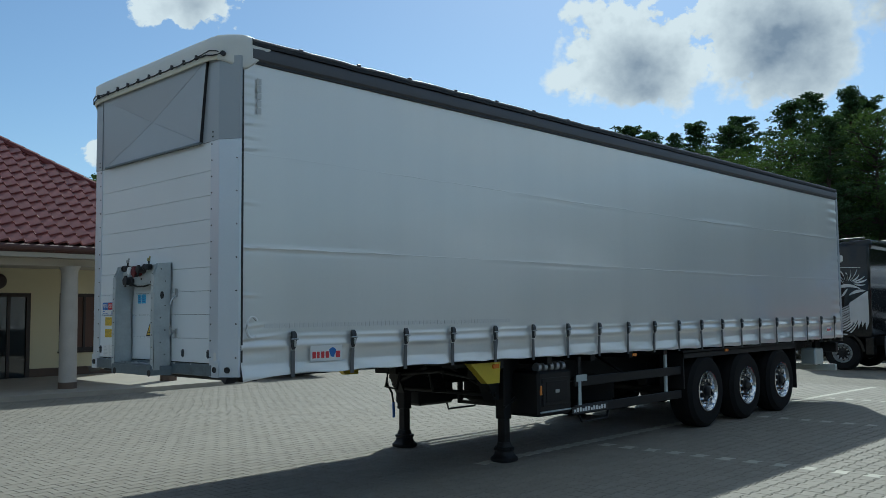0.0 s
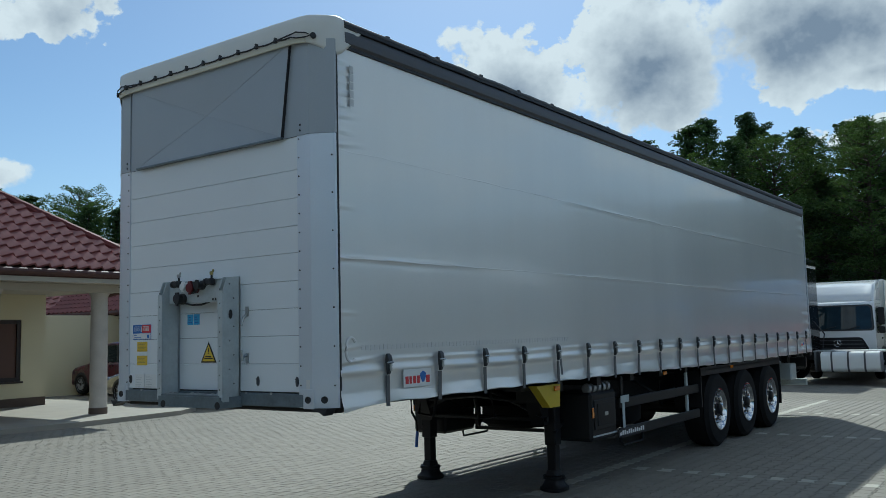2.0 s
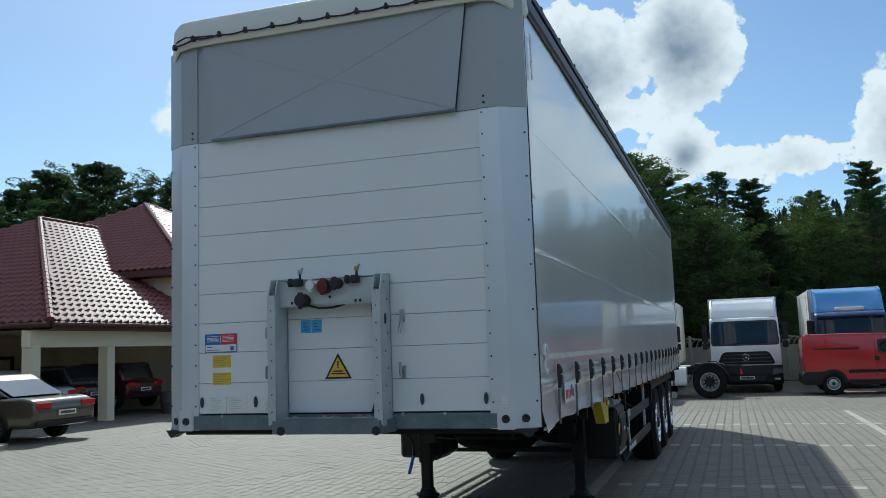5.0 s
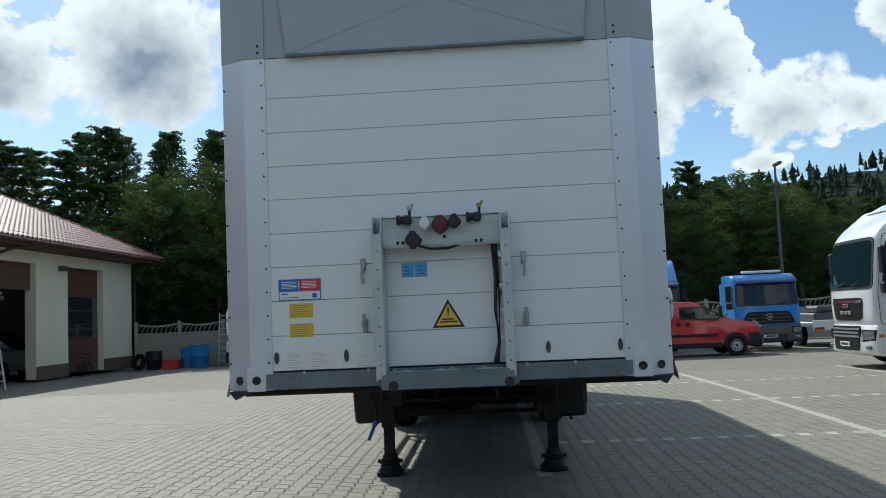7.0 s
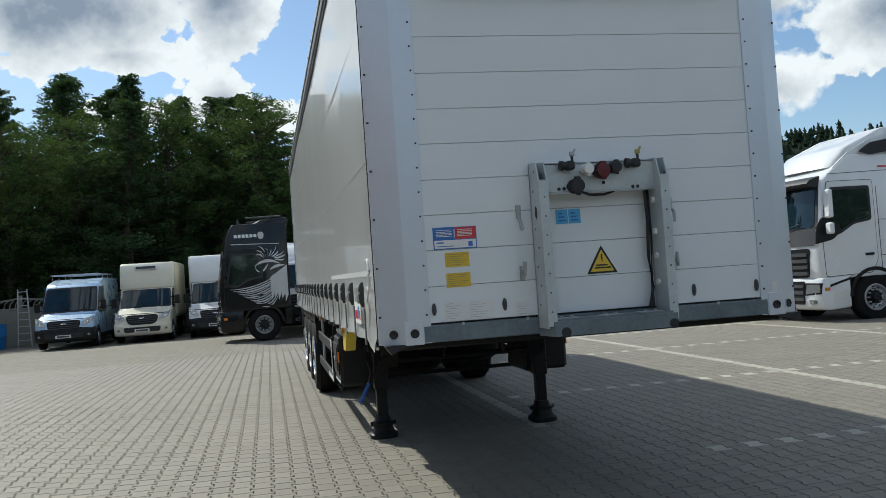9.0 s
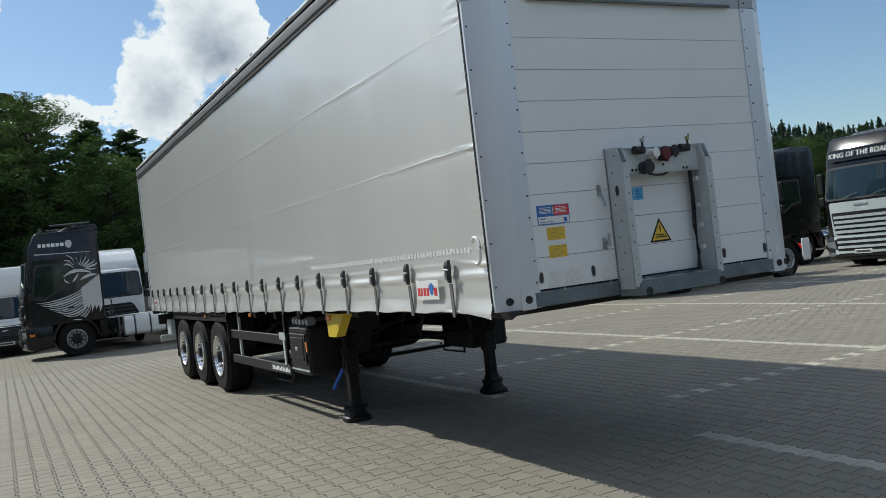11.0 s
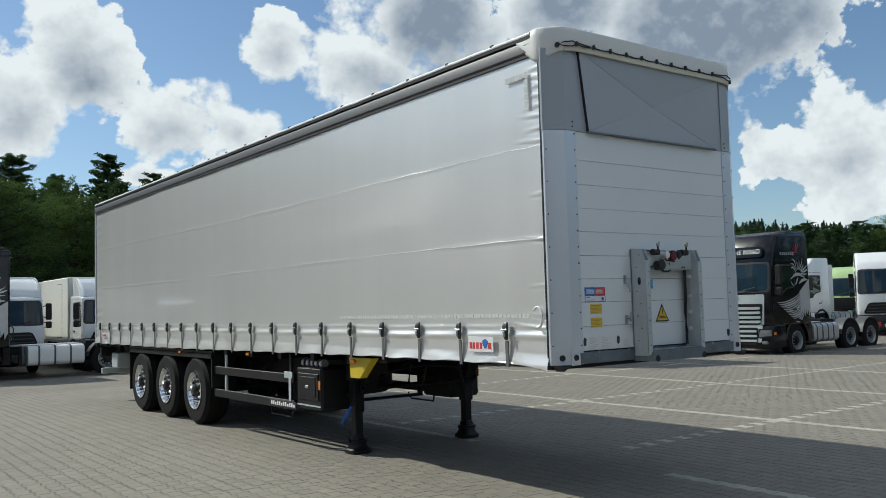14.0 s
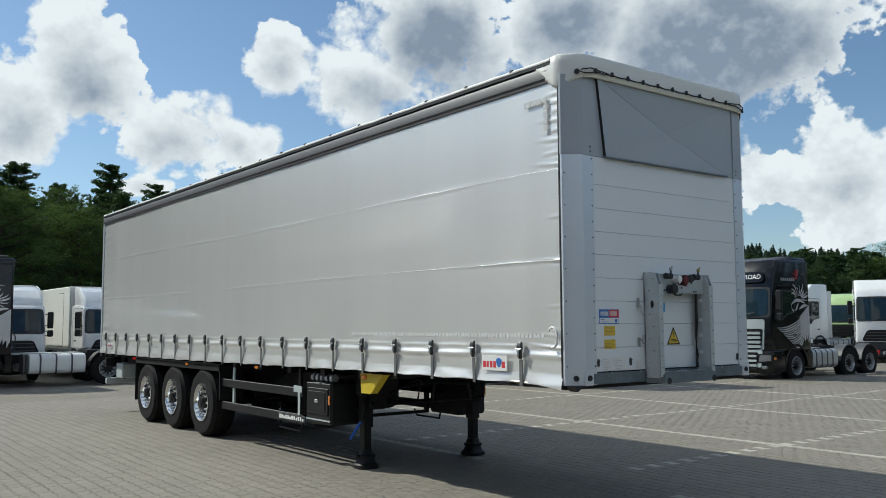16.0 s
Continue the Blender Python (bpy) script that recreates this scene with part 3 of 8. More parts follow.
# faint printed squares on the curtain's upper front corner and along its lower band
for side in (1, -1):
    for k in range(5):
        p = curtain_point(side, 0.265, 3.64 - 0.062 * k)
        part("printed_square", Geo().box((side * (HW + 0.0125), 0.245, p[2] - 0.026), (side * (HW + 0.0155), 0.287, p[2] + 0.026)), M_PRINT_GREY, trailer)
        if side < 0:
            part("printed_square", Geo().box((side * (HW + 0.0125), 0.31 + 0.046 * k, 3.615), (side * (HW + 0.0155), 0.348 + 0.046 * k, 3.665)), M_PRINT_GREY, trailer)

    g = Geo()
    for k in range(64):
        y = 0.34 + 0.05 * k
        x = abs(curtain_point(side, y, 1.61)[0])
        g.box((side * (x + 0.0005), y, 1.592), (side * (x + 0.0028), y + 0.038, 1.628))
    part("print_bars", g, M_PRINT_FAINT, trailer)

# ---- front wall ----
EDGES = [1.31, 1.51, 1.71, 1.905, 2.10, 2.30, 2.495, 2.695, 2.90, 3.142]
for a, b in zip(EDGES[:-1], EDGES[1:]):
    part("wall_panel", Geo().box((-1.005, 0.0, a + 0.0012), (1.005, 0.03, b - 0.0012), 0.0022), M_PANEL, trailer)
part("wall_core", Geo().box((-1.10, 0.034, 1.22), (1.10, 0.10, 3.9)), M_RAIL, trailer)
for side in (1, -1):
    def outline(d=0.0):
        return [(side * 1.002, 0.0), (side * 1.002, -0.010 - d), (side * 1.130, -0.010 - d), (side * (1.276 + d), 0.078), (side * (1.282 + d), 0.085), (side * (1.282 + d), 0.106), (side * 1.0, 0.106)]
    g = Geo().prism([(x, y) for x, y in outline()], 2, 1.205, 3.140)
    po = part("corner_post", g, M_POST, trailer, "pale aluminium corner post", smooth=25)
    r = Geo()
    for k in range(14):
        z = 1.36 + 0.135 * k
        r.cyl((side * 1.022, -0.016, z), (side * 1.022, -0.008, z), 0.0055, 8)
        if k % 2 == 0:
            r.cyl((side * 1.266, 0.0735, z), (side * 1.271, 0.067, z), 0.006, 8)
    part("rivets", r, M_PRINT, po)
    part("foot_plate", Geo().box((side * 1.045, -0.016, 1.20), (side * 1.15, -0.010, 1.335), 0.002), M_POST, po)
    e = Geo()
    e.lathe([(0, 0.0), (0.002, 0.012), (0.005, 0.019), (0.008, 0.021), (0.008, 0.024), (0.0, 0.025)], 16)
    for (x, y, rz) in ((1.095, -0.016, -90), (1.205, 0.032, -90 + side * 31)):
        part("bolt_eye", e, M_PRINT, po, at=pose(side * x, y, 1.262, 0, 0, rz))
    part("edge_seal", Geo().box((side * 1.262, 0.107, 1.2), (side * 1.2865, 0.124, 3.76), 0.002), M_PRINT, trailer)
    # corner of the grey upper sheet
    g = Geo().prism(outline(0.004), 2, 3.142, 3.83)
    part("upper_corner", g, M_GREY, trailer, "grey sheet corner above the post", smooth=25)
    part("screw_pair", Geo().cyl((side * 1.04, -0.018, 3.175), (side * 1.04, -0.013, 3.175), 0.008, 8).cyl((side * 1.04, -0.018, 3.215), (side * 1.04, -0.013, 3.215), 0.008, 8), M_PRINT, trailer)
# wind deflector sheet with a shallow cross fold
g = Geo()
mid = (0.0, -0.008, 3.46)
crn = [(-0.862, -0.034, 3.150), (0.862, -0.034, 3.150), (0.950, -0.030, 3.83), (-0.950, -0.030, 3.83)]
mids = [tuple((crn[i][k] + crn[(i + 1) % 4][k]) / 2 for k in range(3)) for i in range(4)]
g.add([*crn, *mids, mid], [(0, 4, 8), (4, 1, 8), (1, 5, 8), (5, 2, 8), (2, 6, 8), (6, 3, 8), (3, 7, 8), (7, 0, 8)])
g.add([(x, -0.004, z) for x, z in ((-1.003, 3.142), (1.003, 3.142), (1.003, 3.83), (-1.003, 3.83), (-0.862, 3.150), (0.862, 3.150), (0.950, 3.83), (-0.950, 3.83))], [(0, 1, 5, 4), (1, 2, 6, 5), (3, 0, 4, 7)])
# the sheet's edge returns, coloured black for the shade behind them
sides = Geo()
for i in range(4):
    a, b = crn[i], crn[(i + 1) % 4]
    sides.add([a, b, (b[0], -0.004, b[2]), (a[0], -0.004, a[2])], [(0, 1, 2, 3)])
part("deflector_gap", sides, M_PRINT, trailer, smooth=0)
part("wind_deflector", g, M_GREY, trailer, "grey wind deflector sheet with cross fold", smooth=0)
part("deflector_lip", Geo().box((-0.872, -0.048, 3.136), (0.872, -0.012, 3.151), 0.004), M_GALV, trailer)
for a in crn:
    part("fold_crease", Geo().tube([(a[0] * 0.97, a[1] - 0.001, 3.46 + (a[2] - 3.46) * 0.97), (mid[0], mid[1] + 0.0005, mid[2])], 0.0022, 6), M_GREY, trailer)
# ---- roof cap of cream tarpaulin, its cord and hooks ----
CAP = [(1.287, 0.385, 3.935), (1.289, 0.32, 3.870), (1.290, 0.25, 3.806), (1.290, 0.17, 3.738), (1.288, 0.118, 3.714), (1.245, 0.062, 3.742), (1.19, 0.010, 3.778), (1.13, -0.034, 3.802), (1.04, -0.046, 3.812), (0.80, -0.050, 3.814), (0.40, -0.050, 3.810)]
CAP_LINE = [(-x, y, z) for x, y, z in CAP] + [(0.0, -0.050, 3.810)] + CAP[::-1]


def cap_ring(k, drop=0.0):
    """Outline of the cap from one side to the other; k runs from the hem over the edge to the roof."""
    ring = []
    for i, (x, y, z0) in enumerate(CAP_LINE):
        a, b = CAP_LINE[max(0, i - 1)], CAP_LINE[min(len(CAP_LINE) - 1, i + 1)]
        tx, ty = b[0] - a[0], b[1] - a[1]
        ln = math.hypot(tx, ty)
        nx, ny = ty / ln, -tx / ln
        top = 3.995 + 0.012 * (y < 0.2)
        inward, z = ((0.0, z0), (-0.006, z0 + 0.03), (-0.004, z0 + 0.4 * (top - z0)), (0.0, z0 + 0.75 * (top - z0)), (0.004, top - 0.012), (0.018, top + 0.006), (0.07, top + 0.020), (0.30, top + 0.028))[k]
        slack = 0.010 * noise.noise((x * 2.5 + 4.0, y * 9.0, z * 7.0)) * (1.0 if 0 < k < 5 else 0.2) * (1.0 if y > 0.0 else 0.45)
        ring.append((x - nx * (inward - slack), y - ny * (inward - slack) if k < 7 else min(0.40, y + 0.3 * (y < 0.1)), z - drop))
    return ring


g = Geo()
g.loft([cap_ring(k) for k in range(8)], closed=False, caps=False)
cap = part("roof_cap", g, M_TARP_CREAM, trailer, "cream tarpaulin roof cap", smooth=50)
cap.modifiers.new("thickness", "SOLIDIFY").thickness = 0.006
g = Geo()
hem = [p for p in CAP_LINE if p[1] < 0.0]
g.loft([[(x, y - 0.007, z + h) if j < 2 else (x, y + 0.004, z + h) for j, h in enumerate((0.0, 0.032, 0.032, -0.002))] for x, y, z in hem])
part("cap_hem", g, M_TARP_HEM, cap, "yellowed hem tape of the roof cap")
g = Geo()
for s in (-1, 1):
    part("cap_eyelet", Geo().cyl((s * 1.190, -0.026, 3.846), (s * 1.165, 0.01, 3.846), 0.021, 12), M_PRINT, trailer)
hooks = [-1.00 + 0.205 * k for k in range(11)]
cord = []
for a, b in zip(hooks[:-1], hooks[1:]):
    for q in range(4):
        x = a + (b - a) * q / 4
        cord.append((x, -0.066, 3.866 - 0.010 * math.sin(q * 0.785)))
loop = [(0.99, -0.066, 3.862), (1.06, -0.066, 3.842), (1.13, -0.054, 3.836), (1.178, -0.030, 3.846), (1.14, -0.050, 3.868), (1.06, -0.068, 3.884), (0.96, -0.068, 3.874), (0.84, -0.066, 3.866)]
g.tube(cord, 0.006, 6)
g.tube(loop, 0.0055, 6)
g.tube([(-x, y, z) for x, y, z in loop], 0.0055, 6)
part("cord", g, M_PRINT, trailer, "black elastic cord along the roof cap")
for x in hooks[:-1]:
    h = Geo().box((x - 0.017, -0.076, 3.852), (x + 0.017, -0.046, 3.876), 0.006).cyl((x, -0.072, 3.882), (x, -0.045, 3.882), 0.010, 8)
    part("cord_hook", h, M_PRINT, trailer)
# roof sheet
g = Geo().sheet(lambda u, v: (-1.24 + 2.48 * v, 0.12 + 13.4 * u, 3.955 + 0.03 * math.sin(v * 3.14159) + 0.012 * noise.noise((u * 26, v * 3, 1))), 60, 8)
part("roof_sheet", g, M_TARP_CREAM, trailer, "pale roof tarpaulin", smooth=60).modifiers.new("thickness", "SOLIDIFY").thickness = 0.01

# ---- coupling recess: channel posts, socket plate, hooks ----
for s in (1, -1):
    g = Geo()
    g.prism([(y, z) for y, z in ((-0.012, 1.24), (-0.17, 1.24), (-0.175, 1.32), (-0.165, 2.06), (-0.13, 2.155), (-0.012, 2.165))], 0, s * 0.33, s * 0.338)
    g.box((s * 0.33, -0.022, 1.24), (s * 0.385, -0.004, 2.16), 0.002)
    g.prism([(y, z) for y, z in ((-0.012, 1.24), (-0.17, 1.24), (-0.175, 1.32), (-0.165, 2.06), (-0.13, 2.155), (-0.012, 2.165))], 0, s * 0.377, s * 0.385)
    g.box((s * 0.33, -0.176, 1.25), (s * 0.385, -0.166, 2.055), 0.002)
    po = part("channel_post", g, M_GALV_POST, trailer, "galvanised channel post of the coupling recess")
    r = Geo()
    for k in range(8):
        z = 1.33 + 0.105 * k
        r.cyl((s * 0.357, -0.179, z), (s * 0.357, -0.175, z), 0.005, 8)
        r.cyl((s * 0.382, -0.09 + 0.02 * (-1) ** k, z + 0.04), (s * 0.388, -0.09 + 0.02 * (-1) ** k, z + 0.04), 0.006, 8)
    part("bolts", r, M_RAIL, po)
    part("side_slot", Geo().prism([(-0.10 + 0.018 * math.cos(a), 1.88 + 0.035 * math.sin(a)) for a in [i * 0.7854 for i in range(8)]], 0, s * 0.384, s * 0.3875), M_PRINT, po)
g = Geo().box((-0.335, -0.105, 1.985), (0.335, -0.095, 2.15), 0.002).box((-0.335, -0.105, 2.14), (0.335, -0.01, 2.152), 0.002)
g.box((-0.335, -0.105, 1.98), (0.335, -0.085, 1.99))
plate = part("socket_plate", g, M_GALV_POST, trailer, "pale steel plate with air and light sockets")


def tap(x, z, material):
    b = Geo()
    b.cyl((x - 0.045, -0.14, z - 0.005), (x + 0.020, -0.14, z - 0.005), 0.022, 12)
    b.cyl((x - 0.058, -0.14, z - 0.005), (x - 0.040, -0.14, z - 0.005), 0.028, 12)
    b.box((x - 0.022, -0.165, z - 0.030), (x + 0.026, -0.105, z + 0.020), 0.010)
    b.cyl((x + 0.016, -0.14, z + 0.012), (x + 0.016, -0.14, z + 0.055), 0.008, 8)
    t = part("air_tap", b, M_PRINT, plate, "black air coupling")
    part("tap_lever", Geo().box((x + 0.002, -0.152, z + 0.045), (x + 0.030, -0.130, z + 0.072), 0.005).cyl((x + 0.024, -0.14, z + 0.06), (x + 0.036, -0.14, z + 0.085), 0.007, 8), material, t)


tap(-0.185, 2.135, M_STEEL)
tap(0.205, 2.135, M_TAP_BRASS)
for x, z, r, ma, lb in ((-0.085, 2.105, 0.030, M_WHITE, "white light socket"), (0.000, 2.095, 0.040, M_DARK_RED, "dark red and black socket"), (0.080, 2.110, 0.032, M_PRINT, "black light socket"), (-0.155, 2.015, 0.040, M_PRINT, "black hanging socket")):
    b = Geo()
    b.lathe([(0, 0.0), (0, r * 1.05), (0.022, r * 1.05), (0.028, r * 0.9), (0.055, r * 0.9), (0.060, r * 0.75), (0.060, 0.0)], 18)
    b.box((0.0, -r * 1.15, -r * 0.35), (0.012, r * 1.15, r * 0.35), 0.004)
    so = part("light_socket", b, ma, plate, lb, at=pose(x, -0.105, z, 0, 0, -90))
    lid = Geo().lathe([(0.060, 0.0), (0.060, r * 0.98), (0.066, r * 1.02), (0.072, r * 0.95), (0.074, r * 0.5), (0.074, 0.0)], 18)
    lid.box((0.050, -r * 0.45, r * 0.7), (0.070, r * 0.45, r * 1.25), 0.004).box((0.058, -r * 0.4, -r * 1.35), (0.068, r * 0.4, -r * 0.8), 0.004)
    part("lid", lid, ma, so)
    if ma is M_DARK_RED:
        part("lid_rim", Geo().lathe([(0.030, r * 0.95), (0.030, r * 1.18), (0.052, r * 1.18), (0.052, r * 0.95)], 18), M_PRINT, so)
g = Geo()
for x, z in ((-0.245, 2.005), (-0.215, 2.005), (0.195, 2.0), (0.225, 2.0), (0.02, 2.03)):
    g.cyl((x, -0.107, z), (x, -0.1055, z), 0.010, 10)
part("plate_holes", g, M_PRINT, plate)
part("cable", Geo().tube([(-0.13, -0.12, 1.985), (-0.06, -0.10, 1.965), (0.03, -0.08, 1.965), (0.10, -0.06, 1.985)], 0.008, 6), M_PRINT, trailer)
part("cable", Geo().tube([(0.285, -0.06, 1.98), (0.295, -0.05, 1.8), (0.287, -0.045, 1.6), (0.300, -0.05, 1.42), (0.27, -0.06, 1.31)], 0.010, 6), M_PRINT, trailer)
part("cable", Geo().tube([(0.305, -0.05, 1.98), (0.312, -0.045, 1.7), (0.300, -0.04, 1.45), (0.29, -0.06, 1.31)], 0.008, 6), M_PRINT, trailer)
for z in (1.92, 1.74, 1.60, 1.45):
    part("cable_clip", Geo().cyl((0.315, -0.075, z), (0.330, -0.075, z), 0.018, 10), M_WHITE, trailer)
# galvanised front beam
g = Geo()
g.box((-1.045, -0.012, 1.205), (1.045, 0.06, 1.300), 0.006)
part("front_beam", g, M_GALV, trailer, "weathered galvanised front beam")
g = Geo()
g.prism([(-0.385, -0.012), (-0.35, -0.19), (0.37, -0.19), (0.405, -0.012)], 2, 1.195, 1.275)
g.prism([(-0.345, -0.03), (-0.33, -0.18), (0.35, -0.18), (0.365, -0.03)], 2, 1.275, 1.287)
bm_ = part("coupling_beam", g, M_GALV, trailer, "galvanised step beam of the recess", smooth=20)
for x in (-0.29, 0.345):
    part("beam_hole", Geo().cyl((x, -0.193, 1.215), (x, -0.189, 1.215), 0.028, 14), M_PRINT, bm_)
for x in (-0.26, 0.0, 0.24):
    part("beam_bolts", Geo().cyl((x - 0.03, -0.12, 1.285), (x - 0.03, -0.12, 1.30), 0.012, 8).cyl((x + 0.03, -0.12, 1.285), (x + 0.03, -0.12, 1.30), 0.012, 8).box((x - 0.07, -0.15, 1.284), (x + 0.07, -0.08, 1.291), 0.002), M_STEEL, bm_)
for s in (1, -1):
    part("corner_bumper", Geo().prism([(s * 1.02, 1.205), (s * 1.262, 1.205), (s * 1.225, 1.155), (s * 1.18, 1.18)], 1, -0.004, 0.09), M_PRINT, trailer)
    for z in (1.80, 1.515):
        g = Geo()
        flip = 1 if (z > 1.7) else -1
        g.box((s * 0.445, -0.012, z + (0.06 if flip > 0 else 0.0)), (s * 0.475, -0.001, z + (0.135 if flip > 0 else 0.075)), 0.003)
        g.tube([(s * 0.458, -0.008, z + (0.075 if flip > 0 else 0.06)), (s * 0.465, -0.045, z + 0.05), (s * 0.462, -0.055, z + 0.02), (s * 0.458, -0.058, z - 0.01 if flip > 0 else z + 0.1)], 0.010, 6)
        part("rope_hook", g, M_STEEL, trailer)
    for x in (0.575, 0.978):
        g = Geo().prism([(s * x + 0.013 * math.cos(a), 1.385 + 0.035 * math.sin(a)) for a in [i * 0.5236 for i in range(12)]], 1, -0.010, -0.001)
        g.cyl((s * x, -0.022, 1.402), (s * x, -0.008, 1.402), 0.006, 8).box((s * x - 0.005, -0.018, 1.36), (s * x + 0.005, -0.009, 1.40), 0.002)
        part("flap_latch", g, M_RAIL, trailer)
for x in (-0.82, -0.45, 0.45, 0.72):
    part("panel_bolt", Geo().cyl((x, -0.016, 1.298), (x, -0.008, 1.298), 0.010, 10), M_STEEL, trailer)

# ---- stickers on the front wall ----
F = -0.0015


def sticker(name, x0, z0, x1, z1, material, label, parent=trailer, lift=0.0):
    return part(name, Geo().box((x0, F - lift - 0.0015, z0), (x1, F - lift, z1)), material, parent, label)


s1 = sticker("notice_sticker", -0.957, 1.712, -0.710, 1.834, M_STICK_B, "blue-edged notice sticker with blue, red and white fields")
sticker("white_field", -0.951, 1.717, -0.716, 1.762, M_WHITE, "", s1, 0.0015)
sticker("red_field", -0.832, 1.766, -0.713, 1.831, M_STICK_R, "", s1, 0.0015)
sticker("exclamation", -0.839, 1.775, -0.834, 1.82, M_WHITE, "", s1, 0.0030)
g = Geo()
for z in (1.818, 1.808, 1.800, 1.792, 1.784):
    for x0, x1 in ((-0.94, -0.85), (-0.82, -0.735)):
        g.box((x0, F - 0.0042, z - 0.0022), (x1, F - 0.003, z + 0.0012))
part("fine_print", g, M_WHITE, s1)
g = Geo().box((-0.94, F - 0.0045, 1.745), (-0.90, F - 0.003, 1.752)).box((-0.94, F - 0.0045, 1.726), (-0.84, F - 0.003, 1.730)).box((-0.76, F - 0.0045, 1.723), (-0.735, F - 0.003, 1.75))
part("small_print", g, M_STICK_B, s1)
for z0, z1 in ((1.612, 1.692), (1.500, 1.578)):
    s2 = sticker("yellow_notice", -0.897, z0, -0.760, z1, M_STICK_Y, "yellow notice sticker with small print")
    g = Geo()
    for k in range(6):
        z = z1 - 0.010 - 0.0115 * k
        g.box((-0.888, F - 0.003, z - 0.002), (-0.772 - 0.02 * (k % 3), F - 0.0015, z + 0.001))
    part("fine_print", g, M_TAP_BRASS, s2)
s3 = sticker("blue_symbol_sticker", -0.240, 1.815, -0.092, 1.897, M_STICK_LB, "light blue sticker with dark symbols")
for cx in (-0.203, -0.128):
    for k in range(3):
        part("symbol_bar", Geo().box((cx - 0.022, F - 0.003, 1.83 + 0.02 * k), (cx + 0.022 - 0.01 * k, F - 0.0015, 1.838 + 0.02 * k)), M_STICK_B, s3)
part("divider", Geo().box((-0.168, F - 0.003, 1.815), (-0.165, F - 0.0015, 1.897)), M_WHITE, s3)
for (x0, x1, z0, z1) in ((-0.925, -0.795, 1.318, 1.425), (-0.785, -0.64, 1.318, 1.425), (-0.515, -0.43, 1.318, 1.395)):
    s4 = sticker("type_label", x0, z0, x1, z1, M_WHITE, "white type label with fine print")
    g = Geo()
    for k in range(7):
        z = z1 - 0.014 - 0.0135 * k
        if z > z0 + 0.006:
            g.box((x0 + 0.012, F - 0.003, z - 0.0025), (x0 + 0.012 + (x1 - x0) * (0.35 + 0.4 * ((k * 37) % 10) / 10), F - 0.0015, z + 0.001))
    part("fine_print", g, M_PRINT_GREY, s4)
sticker("small_label", 1.075, 1.335, 1.110, 1.40, M_WHITE, "small white label", lift=0.0105)
g = Geo().prism([(-0.075, 1.520), (0.110, 1.520), (0.0175, 1.680)], 1, F - 0.002, F)
wt = part("warning_triangle", g, M_PRINT, trailer, "yellow warning triangle with black border", smooth=0)
part("yellow_field", Geo().prism([(-0.055, 1.531), (0.090, 1.531), (0.0175, 1.656)], 1, F - 0.0035, F - 0.002), M_STICK_Y, wt, smooth=0)
part("exclamation", Geo().box((0.013, F - 0.005, 1.60), (0.022, F - 0.0035, 1.632)).box((0.013, F - 0.005, 1.588), (0.022, F - 0.0035, 1.595)).box((-0.03, F - 0.005, 1.548), (0.07, F - 0.0035, 1.556)).box((-0.02, F - 0.005, 1.563), (0.05, F - 0.0035, 1.571)), M_PRINT, wt)

# ---- chassis ----
part("deck", Geo().box((-1.21, 0.10, 1.215), (1.21, 13.5, 1.30)), M_CHASSIS, trailer, "black underside of the load deck")
for s in (1, -1):
    g = Geo()
    web = [(0.35, 1.22), (13.35, 1.22), (13.35, 0.90), (7.2, 0.80), (4.35, 0.80), (3.6, 1.08), (2.5, 1.17), (0.35, 1.18)]
    g.prism(web, 0, s * 0.60, s * 0.612)
    g.box((s * 0.53, 4.35, 0.785), (s * 0.68, 13.3, 0.80))
    part("chassis_beam", g, M_CHASSIS, trailer, "black chassis beam")
for k in range(15):
    y = 0.8 + 0.88 * k
    part("cross_member", Geo().box((-1.2, y - 0.05, 1.195 if y < 2.8 else 1.09), (1.2, y + 0.05, 1.22), 0.004), M_CHASSIS, trailer)
part("neck_beam", Geo().box((-1.215, 0.14, 1.160), (1.215, 0.32, 1.215), 0.01).box((-1.1, 0.32, 1.175), (1.1, 1.2, 1.21), 0.01), M_CHASSIS, trailer, "black cross beam behind the front bumper")
part("king_pin_plate", Geo().box((-0.55, 0.6, 1.185), (0.55, 2.2, 1.20), 0.004).cyl((0, 1.65, 1.075), (0, 1.65, 1.16), 0.05, 16), M_CHASSIS, trailer)
